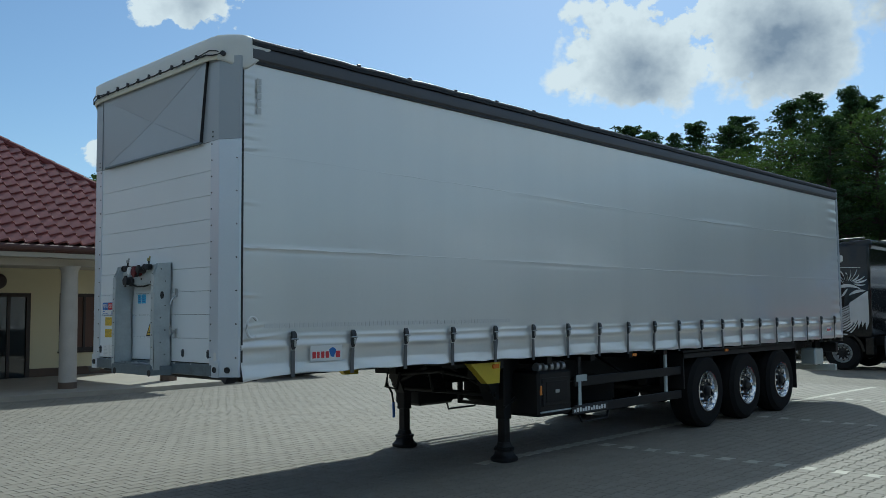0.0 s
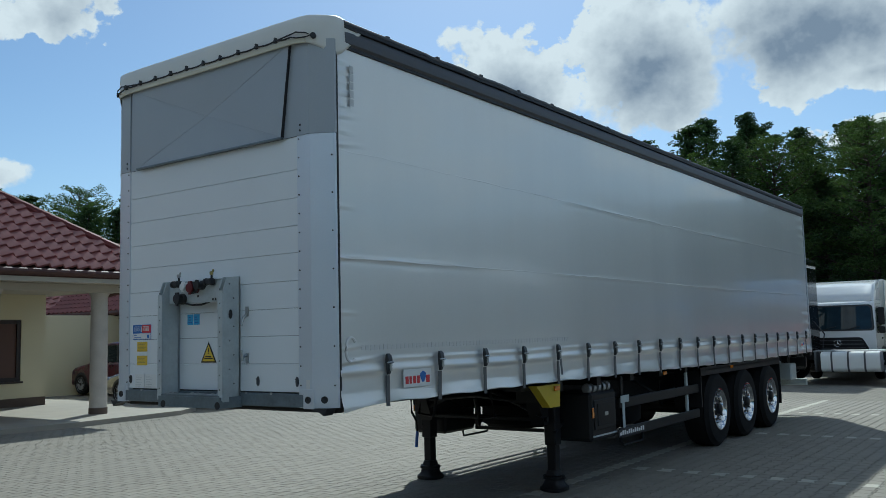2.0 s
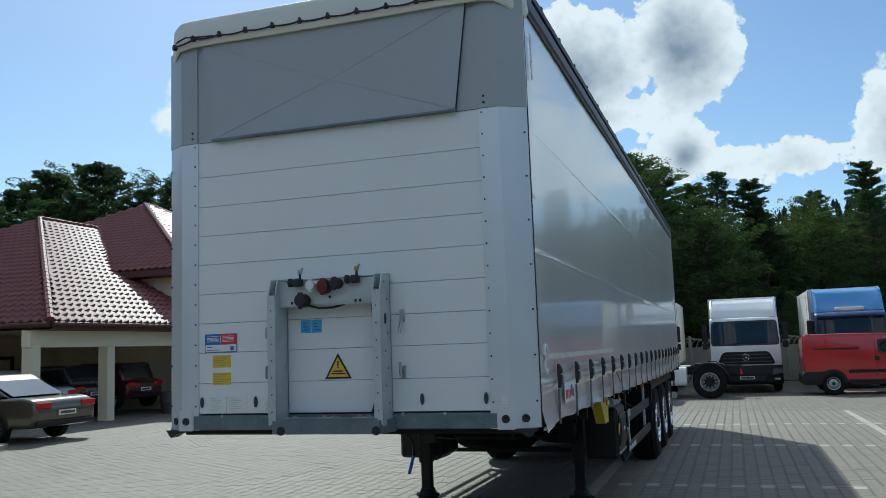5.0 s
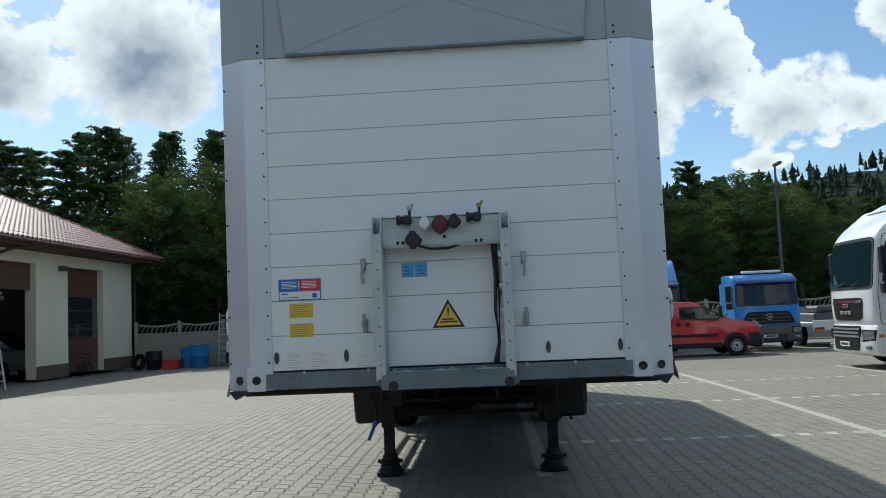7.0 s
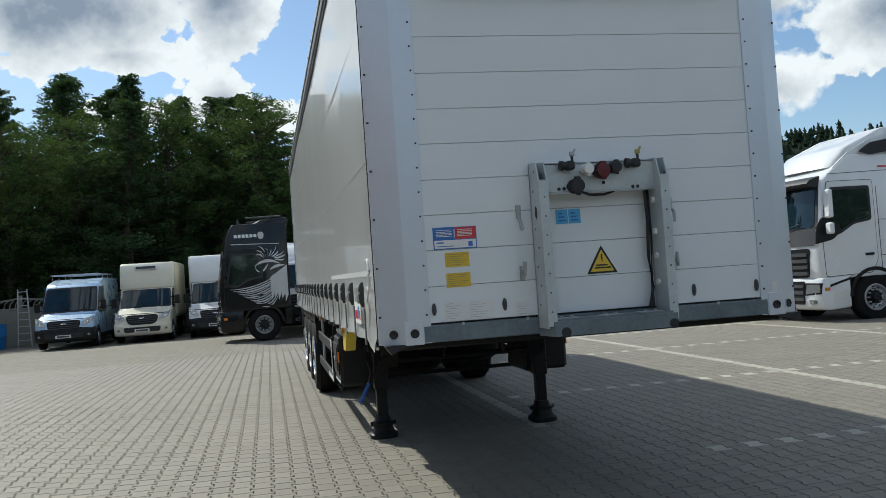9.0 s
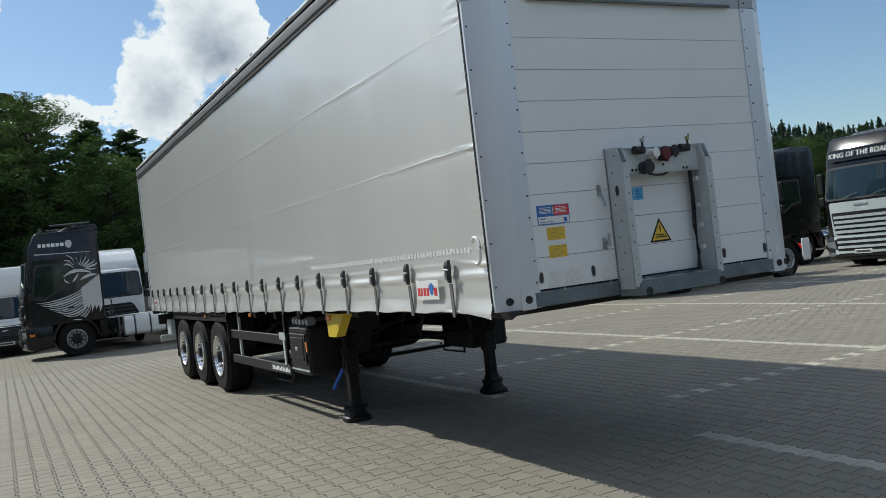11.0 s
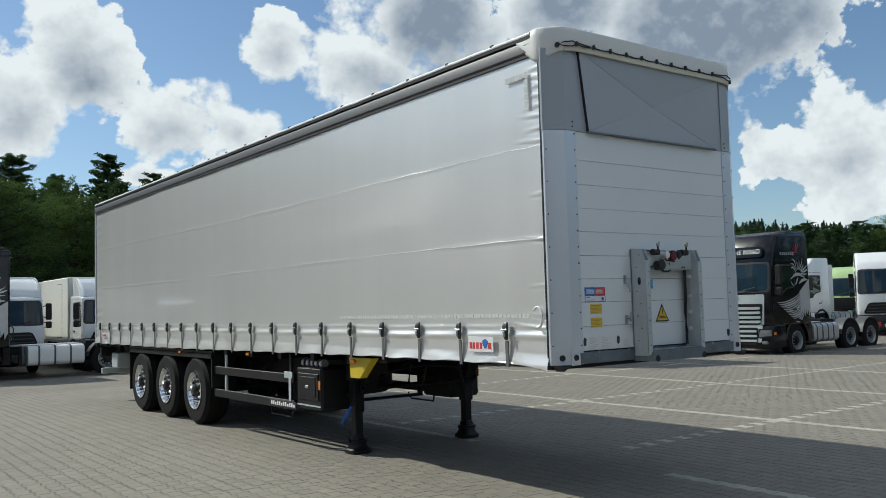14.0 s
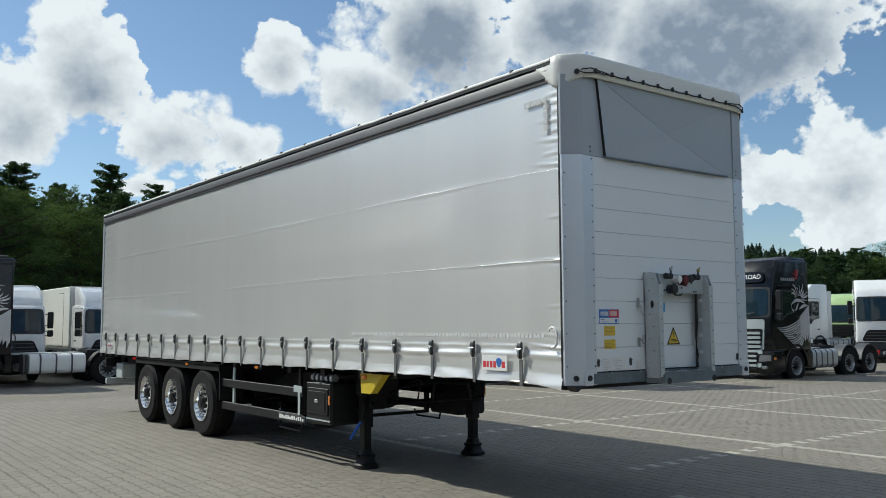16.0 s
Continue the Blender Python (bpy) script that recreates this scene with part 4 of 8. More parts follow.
for s in (1, -1):
    LX, LY = s * 0.825, 3.92
    g = Geo()
    g.box((LX - 0.068, LY - 0.068, 0.48), (LX + 0.068, LY + 0.068, 1.17), 0.010)
    leg = part("landing_leg", g, M_CHASSIS, trailer, "black telescopic landing leg")
    part("inner_tube", Geo().box((LX - 0.052, LY - 0.052, 0.10), (LX + 0.052, LY + 0.052, 0.5), 0.008), M_CHASSIS, leg)
    f = Geo()
    rings = []
    for z, hw in ((0.0, 0.120), (0.012, 0.138), (0.045, 0.138), (0.060, 0.118), (0.085, 0.100), (0.120, 0.092), (0.130, 0.104), (0.155, 0.104), (0.165, 0.080), (0.215, 0.066)):
        rings.append([(LX + hw * math.copysign(abs(math.cos(a)) ** 0.6, math.cos(a)), LY + hw * math.copysign(abs(math.sin(a)) ** 0.6, math.sin(a)), z) for a in [0.2618 * k for k in range(24)]])
    f.loft(rings)
    f.cyl((LX - 0.125, LY, 0.142), (LX + 0.125, LY, 0.142), 0.020, 10)
    part("foot", f, M_CHASSIS, leg, "flared black foot plate")
    b = Geo()
    b.prism([(LY - 0.30, 1.18), (LY + 0.30, 1.18), (LY + 0.28, 0.86), (LY + 0.10, 0.70), (LY - 0.16, 0.70), (LY - 0.26, 0.90)], 0, s * 0.66, s * 0.82)
    b.prism([(s * 0.60, 0.95), (s * 0.98, 0.95), (s * 0.98, 1.18), (s * 0.60, 1.18)], 1, LY - 0.36, LY - 0.30)
    part("leg_bracket", b, M_CHASSIS, trailer, "black bracket plate above the leg")
    y0 = 3.0
    g = Geo().prism([(y0 - 0.06, 1.165), (y0 + 0.42, 1.165), (y0 + 0.40, 0.94), (y0 + 0.20, 0.94)], 0, s * 1.12, s * 1.21)
    yb = part("lift_bracket", g, M_YELLOW, trailer, "yellow painted lifting bracket", smooth=20)
    part("lift_plate", Geo().box((s * 0.92, y0 - 0.20, 1.12), (s * 1.118, y0 + 0.42, 1.165), 0.004), M_CHASSIS, yb)
    part("side_marker", Geo().box((s * 1.21, y0 + 0.28, 1.10), (s * 1.228, y0 + 0.38, 1.145), 0.004), M_ORANGE, trailer)
    part("brace", Geo().tube([(s * 0.885, 3.85, 0.62), (s * 0.75, 4.9, 0.95)], 0.022, 8), M_CHASSIS, trailer)
g = Geo().tube([(-0.85, 3.78, 0.76), (0.85, 3.78, 0.76)], 0.028, 10).tube([(-0.85, 3.70, 0.92), (0, 3.70, 1.0), (0.85, 3.70, 0.92)], 0.022, 8)
part("leg_cross_bar", g, M_CHASSIS, trailer)
for s in (1, -1):
    part("cross_strut", Geo().tube([(s * 0.82, 3.72, 0.80), (s * 0.2, 3.72, 1.05)], 0.024, 8), M_CHASSIS, trailer)
    part("bent_bracket", Geo().tube([(s * 0.45, 3.3, 1.05), (s * 0.5, 3.3, 0.82), (s * 0.30, 3.3, 0.80), (s * 0.25, 3.3, 1.0)], 0.018, 8), M_CHASSIS, trailer)
# crank: hose loop and blue grip
g = Geo().tube([(-0.90, 3.80, 1.02), (-0.97, 3.76, 0.92), (-0.96, 3.76, 0.78), (-0.93, 3.80, 0.68), (-0.945, 3.84, 0.56)], 0.013, 8)
cr = part("crank_handle", g, M_CHASSIS, trailer, "black bent crank handle")
part("grip", Geo().tube([(-0.945, 3.84, 0.56), (-1.035, 3.93, 0.36)], 0.018, 10), M_BLUE_HANDLE, cr, "blue plastic grip")
part("gear_case", Geo().box((-0.95, 3.76, 0.86), (-0.89, 3.96, 1.06), 0.015), M_CHASSIS, trailer)

# ---- wheels ----
WHEELS = {}


def wheel_meshes(r, w, style):
    key = (r, w, style)
    if key in WHEELS:
        return WHEELS[key]
    t = Geo()
    rr = r * 0.56
    t.lathe([(-w, rr), (-w * 0.98, r * 0.80), (-w * 0.93, r * 0.93), (-w * 0.80, r * 0.985), (-w * 0.62, r), (-w * 0.58, r * 0.988), (-w * 0.52, r * 0.988), (-w * 0.48, r),
             (-w * 0.25, r), (-w * 0.22, r * 0.985), (-w * 0.16, r * 0.985), (-w * 0.13, r), (-0.02 - w * 0.06, r * 0.97), (0.0, r * 0.90), (0.004, r * 0.80), (0.0, r * 0.68), (-0.006, rr)], 40)
    rim = Geo()
    if style == "truck":
        rim.lathe([(-0.012, rr * 1.01), (0.010, rr * 1.0), (0.012, rr * 0.95), (-0.012, rr * 0.90), (-0.09, rr * 0.84), (-0.115, rr * 0.74), (-0.075, rr * 0.66), (-0.070, rr * 0.50), (-0.085, rr * 0.48), (-0.085, 0.0)], 40)
        nut, hole = Geo(), Geo()
        for k in range(10):
            a = k * 0.62832
            c, s = math.cos(a), math.sin(a)
            nut.cyl((-0.075, rr * 0.585 * c, rr * 0.585 * s), (-0.006, rr * 0.56 * c, rr * 0.56 * s), rr * 0.078, 6, rr * 0.066)
            c, s = math.cos(a + 0.314), math.sin(a + 0.314)
            hole.cyl((-0.100, rr * 0.80 * c, rr * 0.80 * s), (-0.088, rr * 0.785 * c, rr * 0.785 * s), rr * 0.072, 10)
        hub = Geo().lathe([(-0.09, rr * 0.66), (-0.066, rr * 0.655), (-0.064, rr * 0.41), (-0.030, rr * 0.385), (-0.022, rr * 0.35), (-0.022, rr * 0.27), (0.012, rr * 0.25), (0.020, rr * 0.21), (0.020, 0.0)], 20)
    elif style == "car":
        rim.lathe([(-0.01, rr * 1.25), (0.006, rr * 1.24), (-0.01, rr * 1.18), (-0.05, rr * 1.12), (-0.06, 0.0)], 32)
        nut = Geo()
        for k in range(10):
            a = k * 0.62832
            c, s = math.cos(a), math.sin(a)
            nut.loft([[(-0.035 + 0.025 * q, rad * c - d * s, rad * s + d * c) for q, d in ((0, -wd), (1, -wd * 0.6), (1, wd * 0.6), (0, wd))] for rad, wd in ((rr * 0.2, 0.014), (rr * 1.2, 0.022))])
        hub = Geo().lathe([(-0.03, rr * 0.28), (0.0, rr * 0.25), (0.004, 0.0)], 16)
    else:
        rim.lathe([(-0.01, rr * 1.02), (0.012, rr * 1.0), (0.0, rr * 0.9), (-0.03, rr * 0.82), (0.012, rr * 0.6), (0.02, rr * 0.3), (0.02, 0.0)], 32)
        nut = Geo()
        for k in range(10):
            a = k * 0.62832
            nut.cyl((-0.02, rr * 0.72 * math.cos(a), rr * 0.72 * math.sin(a)), (-0.005, rr * 0.72 * math.cos(a), rr * 0.72 * math.sin(a)), rr * 0.07, 8)
        hub = Geo().lathe([(0.02, rr * 0.25), (0.035, rr * 0.2), (0.038, 0.0)], 16)
    WHEELS[key] = [t.mesh("tyre"), rim.mesh("rim"), nut.mesh("wheel_nuts"), hub.mesh("hub")] + ([hole.mesh("hand_holes")] if style == "truck" else [])
    return WHEELS[key]


def wheel(parent, x, y, z, r, w, side, style="truck", rim_mat=None, hub_mat=None):
    """A wheel whose outer face is at x; side 1 faces +x."""
    t, rim, nut, hub, *holes = wheel_meshes(r, w, style)
    m = pose(x, y, z, 0, 0, 0 if side > 0 else 180)
    w0 = part("wheel", Geo().cyl((-w * 0.75, 0, 0), (-w * 0.6, 0, 0), r * 0.5, 20), M_CHASSIS, parent, at=m)
    rm = rim_mat or M_RIM_GREY
    for nm, me, ma in (("tyre", t, M_RUBBER), ("rim", rim, rm), ("wheel_nuts", nut, rm if style != "plain" else M_PRINT), ("hub", hub, hub_mat or M_BLACK), *[("hand_holes", q, M_PRINT) for q in holes]):
        ob = new(nm, me)
        if not me.materials:
            me.materials.append(ma)
        ob.parent = w0
        ob.material_slots[0].link = "OBJECT"
        ob.material_slots[0].material = ma
        if nm in ("wheel_nuts", "hand_holes"):
            ob["kind"] = "stuff"
    return w0


for y in (8.03, 9.34, 10.65):
    for s in (1, -1):
        w0 = wheel(trailer, s * 1.265, y, 0.52, 0.52, 0.385, s, "truck", M_CHROME)
    part("axle", Geo().cyl((-0.9, y, 0.52), (0.9, y, 0.52), 0.075, 14), M_CHASSIS, trailer)
    for s in (1, -1):
        part("air_spring", Geo().lathe([(0.72, 0.0), (0.72, 0.11), (0.80, 0.15), (0.92, 0.15), (1.02, 0.11), (1.05, 0.0)], 16, axis=2), M_RUBBER, trailer, at=pose(s * 0.55, y + 0.32, 0))
        part("suspension_arm", Geo().box((s * 0.5, y - 0.55, 0.62), (s * 0.6, y + 0.3, 0.72), 0.01).box((s * 0.47, y - 0.62, 0.6), (s * 0.63, y - 0.5, 0.95), 0.01), M_CHASSIS, trailer)
for s in (1, -1):
    g = Geo().box((s * 0.88, 7.36, 1.085), (s * 1.255, 11.30, 1.10)).box((s * 0.88, 7.34, 0.60), (s * 1.255, 7.37, 1.10)).box((s * 1.235, 7.34, 1.02), (s * 1.255, 11.3, 1.13))
    part("mudguard", g, M_CHASSIS, trailer, "black mudguard over the wheels")
    part("mud_flap", Geo().box((s * 0.88, 11.29, 0.34), (s * 1.255, 11.31, 1.10), 0.004), M_BLACK, trailer, "black rubber mud flap")
    part("side_marker", Geo().box((s * 1.256, 8.62, 1.07), (s * 1.272, 8.72, 1.11), 0.004), M_ORANGE, trailer)
    part("side_marker", Geo().box((s * 1.256, 6.0, 1.11), (s * 1.272, 6.1, 1.15), 0.004), M_ORANGE, trailer)
    # side guard
    for z0, z1 in ((0.80, 0.915), (0.47, 0.585)):
        part("side_guard_rail", Geo().box((s * 1.195, 4.78, z0), (s * 1.222, 7.34, z1), 0.008), M_CHASSIS, trailer)
    for y in (4.92, 6.98):
        part("guard_upright", Geo().box((s * 1.165, y - 0.03, 0.48), (s * 1.195, y + 0.03, 1.15), 0.006), M_GALV_LIGHT if y > 6 else M_CHASSIS, trailer)
    part("guard_arm", Geo().tube([(s * 1.17, 6.05, 0.85), (s * 0.7, 5.9, 1.15)], 0.02, 8), M_CHASSIS, trailer)
    # pale brackets and the board with its line of print, kept as plain bars
    part("corner_bracket", Geo().box((s * 1.222, 4.80, 0.86), (s * 1.228, 5.02, 0.94), 0.002).box((s * 1.222, 4.84, 0.58), (s * 1.228, 4.90, 0.86), 0.001), M_GALV_LIGHT, trailer)
    bd = part("lettered_board", Geo().box((s * 1.222, 4.70, 0.485), (s * 1.229, 5.46, 0.57), 0.002), M_PRINT, trailer, "black board with white bars")
    g = Geo()
    for k in range(12):
        a = 4.74 + 0.057 * k
        g.box((s * 1.229, a, 0.503), (s * 1.231, a + 0.04, 0.503 + (0.05 if k % 3 else 0.034)))
    part("print_bars", g, M_WHITE, bd)
    # tool box
    tb = part("tool_box", Geo().box((s * 0.72, 4.10, 0.50), (s * 1.20, 4.74, 1.02), 0.03), M_BLACK, trailer, "black plastic tool box")
    part("box_lid", Geo().box((s * 1.20, 4.16, 0.62), (s * 1.215, 4.68, 0.94), 0.012), M_BLACK, tb)
    part("lid_frame", Geo().box((s * 1.214, 4.22, 0.66), (s * 1.222, 4.62, 0.90), 0.008), M_CHASSIS, tb)
    part("latch", Geo().box((s * 1.222, 4.38, 0.76), (s * 1.232, 4.46, 0.80), 0.004), M_STEEL, tb)
    part("edge_strip", Geo().box((s * 1.20, 4.12, 0.545), (s * 1.206, 4.72, 0.562)), M_GALV_LIGHT, tb)
    part("side_marker", Geo().box((s * 1.20, 4.115, 0.75), (s * 1.214, 4.15, 0.86), 0.004), M_ORANGE, tb)
    g = Geo()
    for k in range(5):
        g.lathe([(-0.03, 0.0), (-0.03, 0.05), (0.0, 0.058), (0.03, 0.05), (0.03, 0.0)], 12)
        g.v[-60:] = [(v[0] + 4.18 + 0.115 * k, v[1], v[2]) for v in g.v[-60:]]
    part("rolled_net", g, M_RIM_GREY, tb, "grey rolled netting on the box", at=pose(s * 1.12, 0, 1.06, 0, 0, 90))
    part("step_bar", Geo().tube([(s * 1.1, 5.0, 0.45), (s * 1.12, 5.05, 0.36), (s * 1.12, 5.6, 0.36), (s * 1.1, 5.65, 0.45)], 0.014, 8), M_CHASSIS, trailer)
# spare wheels slung under the middle, tank, rear end
part("air_tank", Geo().lathe([(0, 0.0), (0.02, 0.10), (0.06, 0.14), (0.75, 0.14), (0.79, 0.10), (0.81, 0.0)], 20), M_CHASSIS, trailer, "black air tank", at=pose(-0.4, 6.9, 0.78))
for s in (1, -1):
    sp = part("spare_wheel", Geo().lathe([(0.50, 0.27), (0.50, 0.42), (0.55, 0.50), (0.78, 0.50), (0.84, 0.42), (0.84, 0.27)], 28, axis=2), M_RUBBER, trailer, "spare tyre slung under the deck", at=pose(s * 0.42, 5.65 + 0.3 * s, 0))
part("spare_cradle", Geo().box((-0.9, 5.0, 0.46), (0.9, 5.06, 0.50)).box((-0.9, 5.0, 0.46), (-0.85, 5.06, 1.1)).box((0.85, 5.0, 0.46), (0.9, 5.06, 1.1)), M_CHASSIS, trailer)
part("cradle_bar", Geo().box((-0.9, 6.3, 0.46), (0.9, 6.36, 0.50)), M_CHASSIS, trailer)
g = Geo().box((-1.27, 13.44, 1.08), (1.27, 13.58, 1.24), 0.01)
part("rear_beam", g, M_CHASSIS, trailer)
for s in (1, -1):
    d = part("rear_door", Geo().box((s * 0.004, 13.52, 1.24), (s * 1.20, 13.56, 3.86), 0.006), M_PANEL, trailer, "white rear door")
    for x in (0.25, 0.85):
        part("lock_bar", Geo().cyl((s * x, 13.585, 1.2), (s * x, 13.585, 3.85), 0.014, 8), M_STEEL, d)
part("rear_header", Geo().box((-1.27, 13.46, 3.86), (1.27, 13.56, 3.95), 0.008), M_GREY, trailer)
part("under_run_bar", Geo().box((-1.2, 13.30, 0.52), (1.2, 13.40, 0.64), 0.01), M_GALV_LIGHT, trailer, "pale under-run bar")
for s in (1, -1):
    part("lamp_housing", Geo().box((s * 0.72, 13.44, 0.86), (s * 1.18, 13.545, 1.05), 0.01), M_BLACK, trailer)
    part("tail_light", Geo().box((s * 0.75, 13.545, 0.88), (s * 1.15, 13.565, 1.02), 0.006), M_RED_LENS, trailer)
    part("rear_bracket", Geo().box((s * 0.86, 13.1, 0.62), (s * 0.92, 13.35, 1.1), 0.004), M_CHASSIS, trailer)
    part("rear_box", Geo().box((s * 0.85, 12.55, 0.66), (s * 1.12, 12.95, 0.96), 0.02), M_GALV_LIGHT, trailer, "pale box by the rear end")

# ---- vehicles: local y runs from the front bumper to the rear, x across, z up ----
def hull(outline, w, taper=0.0, bev=0.04, seg=2):
    """A body from its side outline (y, z): sides lean in by taper per metre of height, edges are rounded."""
    me = bpy.data.meshes.new("body")
    bm = bmesh.new()
    a = [bm.verts.new((w - taper * z, y, z)) for y, z in outline]
    b = [bm.verts.new((-w + taper * z, y, z)) for y, z in outline]
    bm.faces.new(a)
    bm.faces.new(b[::-1])
    n = len(outline)
    for i in range(n):
        bm.faces.new((a[i], b[i], b[(i + 1) % n], a[(i + 1) % n]))
    bmesh.ops.recalc_face_normals(bm, faces=bm.faces)
    if bev:
        sharp = [e for e in bm.edges if e.calc_face_angle(0) > 0.25]
        bmesh.ops.bevel(bm, geom=sharp, offset=bev, segments=seg, affect="EDGES", profile=0.6, clamp_overlap=True)
    bm.to_mesh(me)
    bm.free()
    me.polygons.foreach_set("use_smooth", [True] * len(me.polygons))
    me.set_sharp_from_angle(angle=radians(40))
    return me


def side_patch(poly, w, taper, side, out=0.004, thick=0.010):
    """A pane or panel lying on a leaning side wall; poly holds (y, z)."""
    g = Geo()
    rings = []
    for d in (out - thick, out):
        rings.append([(side * (w - taper * z + d), y, z) for y, z in poly])
    return g.loft(rings)


def bow(x, w, k):
    """How far a curved front falls back towards its sides."""
    return k * (abs(x) / w) ** 3.2


def front_patch(p, q, hw0, hw1, out=0.012, thick=0.02, curve=0.13, w=1.235, r=0.10):
    """A pane on the curved, sloping front between p and q, both (y, z), with half widths at the two ends and rounded corners."""
    d = Vector((0, q[0] - p[0], q[1] - p[1]))
    nrm = Vector((0, -d.z, d.y)).normalized()
    hgt = d.length
    rc = min(r, 0.4 * hgt)
    rows = [0.0, 0.0, 0.3 * rc / hgt, rc / hgt, 0.5, 1 - rc / hgt, 1 - 0.3 * rc / hgt, 1.0, 1.0]
    cut = [rc, rc, 0.28 * rc, 0, 0, 0, 0.28 * rc, rc, rc]
    vs = []
    n = 14
    for a, (v, c) in enumerate(zip(rows, cut)):
        hw = hw0 + (hw1 - hw0) * v - c
        for i in range(n + 3):
            x = hw * (-1 + 2 * min(max(i - 1, 0), n) / n)
            edge = a in (0, len(rows) - 1) or i in (0, n + 2)
            o = nrm * (out - (thick if edge else 0.0))
            vs.append((x, p[0] + d.y * v + o.y + bow(x, w, curve), p[1] + d.z * v + o.z))
    m = n + 3
    fs = [(a * m + i, a * m + i + 1, (a + 1) * m + i + 1, (a + 1) * m + i) for a in range(len(rows) - 1) for i in range(m - 1)]
    return Geo().add(vs, fs)


def round_poly(pts, r):
    out = []
    n = len(pts)
    for i in range(n):
        a, b, c = Vector(pts[i - 1]), Vector(pts[i]), Vector(pts[(i + 1) % n])
        u, v = (a - b), (c - b)
        ku, kv = min(r, 0.4 * u.length), min(r, 0.4 * v.length)
        p, q = b + u.normalized() * ku, b + v.normalized() * kv
        out += [tuple(p), tuple(p * 0.25 + b * 0.5 + q * 0.25), tuple(q)]
    return out


def inset_poly(pts, d):
    out = []
    n = len(pts)
    area = sum(pts[i - 1][0] * pts[i][1] - pts[i][0] * pts[i - 1][1] for i in range(n))
    sg = 1 if area > 0 else -1
    for i in range(n):
        t = (Vector(pts[(i + 1) % n]) - Vector(pts[i - 1]))
        t = t.normalized() if t.length > 1e-6 else Vector((1, 0))
        out.append((pts[i][0] - sg * t.y * d, pts[i][1] + sg * t.x * d))
    return out


def shell(outline, w, taper=0.0, curve=0.13, fade=(0.35, 0.7), r=0.09, edge=0.055):
    """A rounded body from its side outline (y, z): front bowed in plan, sides leaning in, all edges round."""
    base = round_poly(outline, r)
    rings = []
    steps = [(w, edge), (w - 0.10 * edge, 0.55 * edge), (w - 0.45 * edge, 0.16 * edge), (w - edge, 0.0), (0.88 * w, 0), (0.72 * w, 0), (0.45 * w, 0)]
    for x, d in steps + [(0.0, 0.0)] + [(-x, d) for x, d in steps[::-1]]:
        ring = []
        for y, z in inset_poly(base, d) if d else base:
            k = min(1.0, max(0.0, 1 - (y - fade[0]) / fade[1]))
            ring.append((x * (1 - taper * z / w), y + bow(x, w, curve) * k, z))
        rings.append(ring)
    return Geo().loft(rings).mesh("body", 40)


def arch(y, z, r, w, side, depth=0.30, t=0.075, spread=1.0):
    """A wheel arch: a thick open ring over the wheel."""
    g = Geo()
    g.loft([[(side * x, y + rr * math.cos(a), z + rr * math.sin(a)) for x, rr in ((w - depth, r), (w + 0.012, r), (w + 0.012, r + t), (w - depth, r + t))] for a in [1.5708 + spread * (-1.5 + i * 0.25) for i in range(13)]])
    return g


def text_mesh(body, size, name="lettering"):
    cu = bpy.data.curves.new(name, "FONT")
    cu.body, cu.size, cu.extrude, cu.align_x, cu.align_y = body, size, 0.004, "CENTER", "CENTER"
    ob = bpy.data.objects.new(name, cu)
    me = bpy.data.meshes.new_from_object(ob)
    bpy.data.objects.remove(ob)
    return me


def mirror(parent, x, y, z, side, h=0.55, w=0.24, material=M_BLACK):
    mi = part("mirror", Geo().box((side * x, y - 0.06, z - h / 2), (side * (x + w), y + 0.05, z + h / 2), 0.03), material, parent)
    for e in (1, -1):
        part("mirror_arm", Geo().tube([(side * (x - 0.18), y + 0.1, z + e * h * 0.3), (side * (x + 0.04), y, z + e * h * 0.35)], 0.018, 6), M_BLACK, mi)
    return mi


def wiper(parent, y, z, hw):
    for s in (-0.45, 0.35):
        part("wiper", Geo().tube([(s * hw, y - 0.025, z), (s * hw + 0.42, y - 0.01, z + 0.10)], 0.010, 5), M_BLACK, parent)


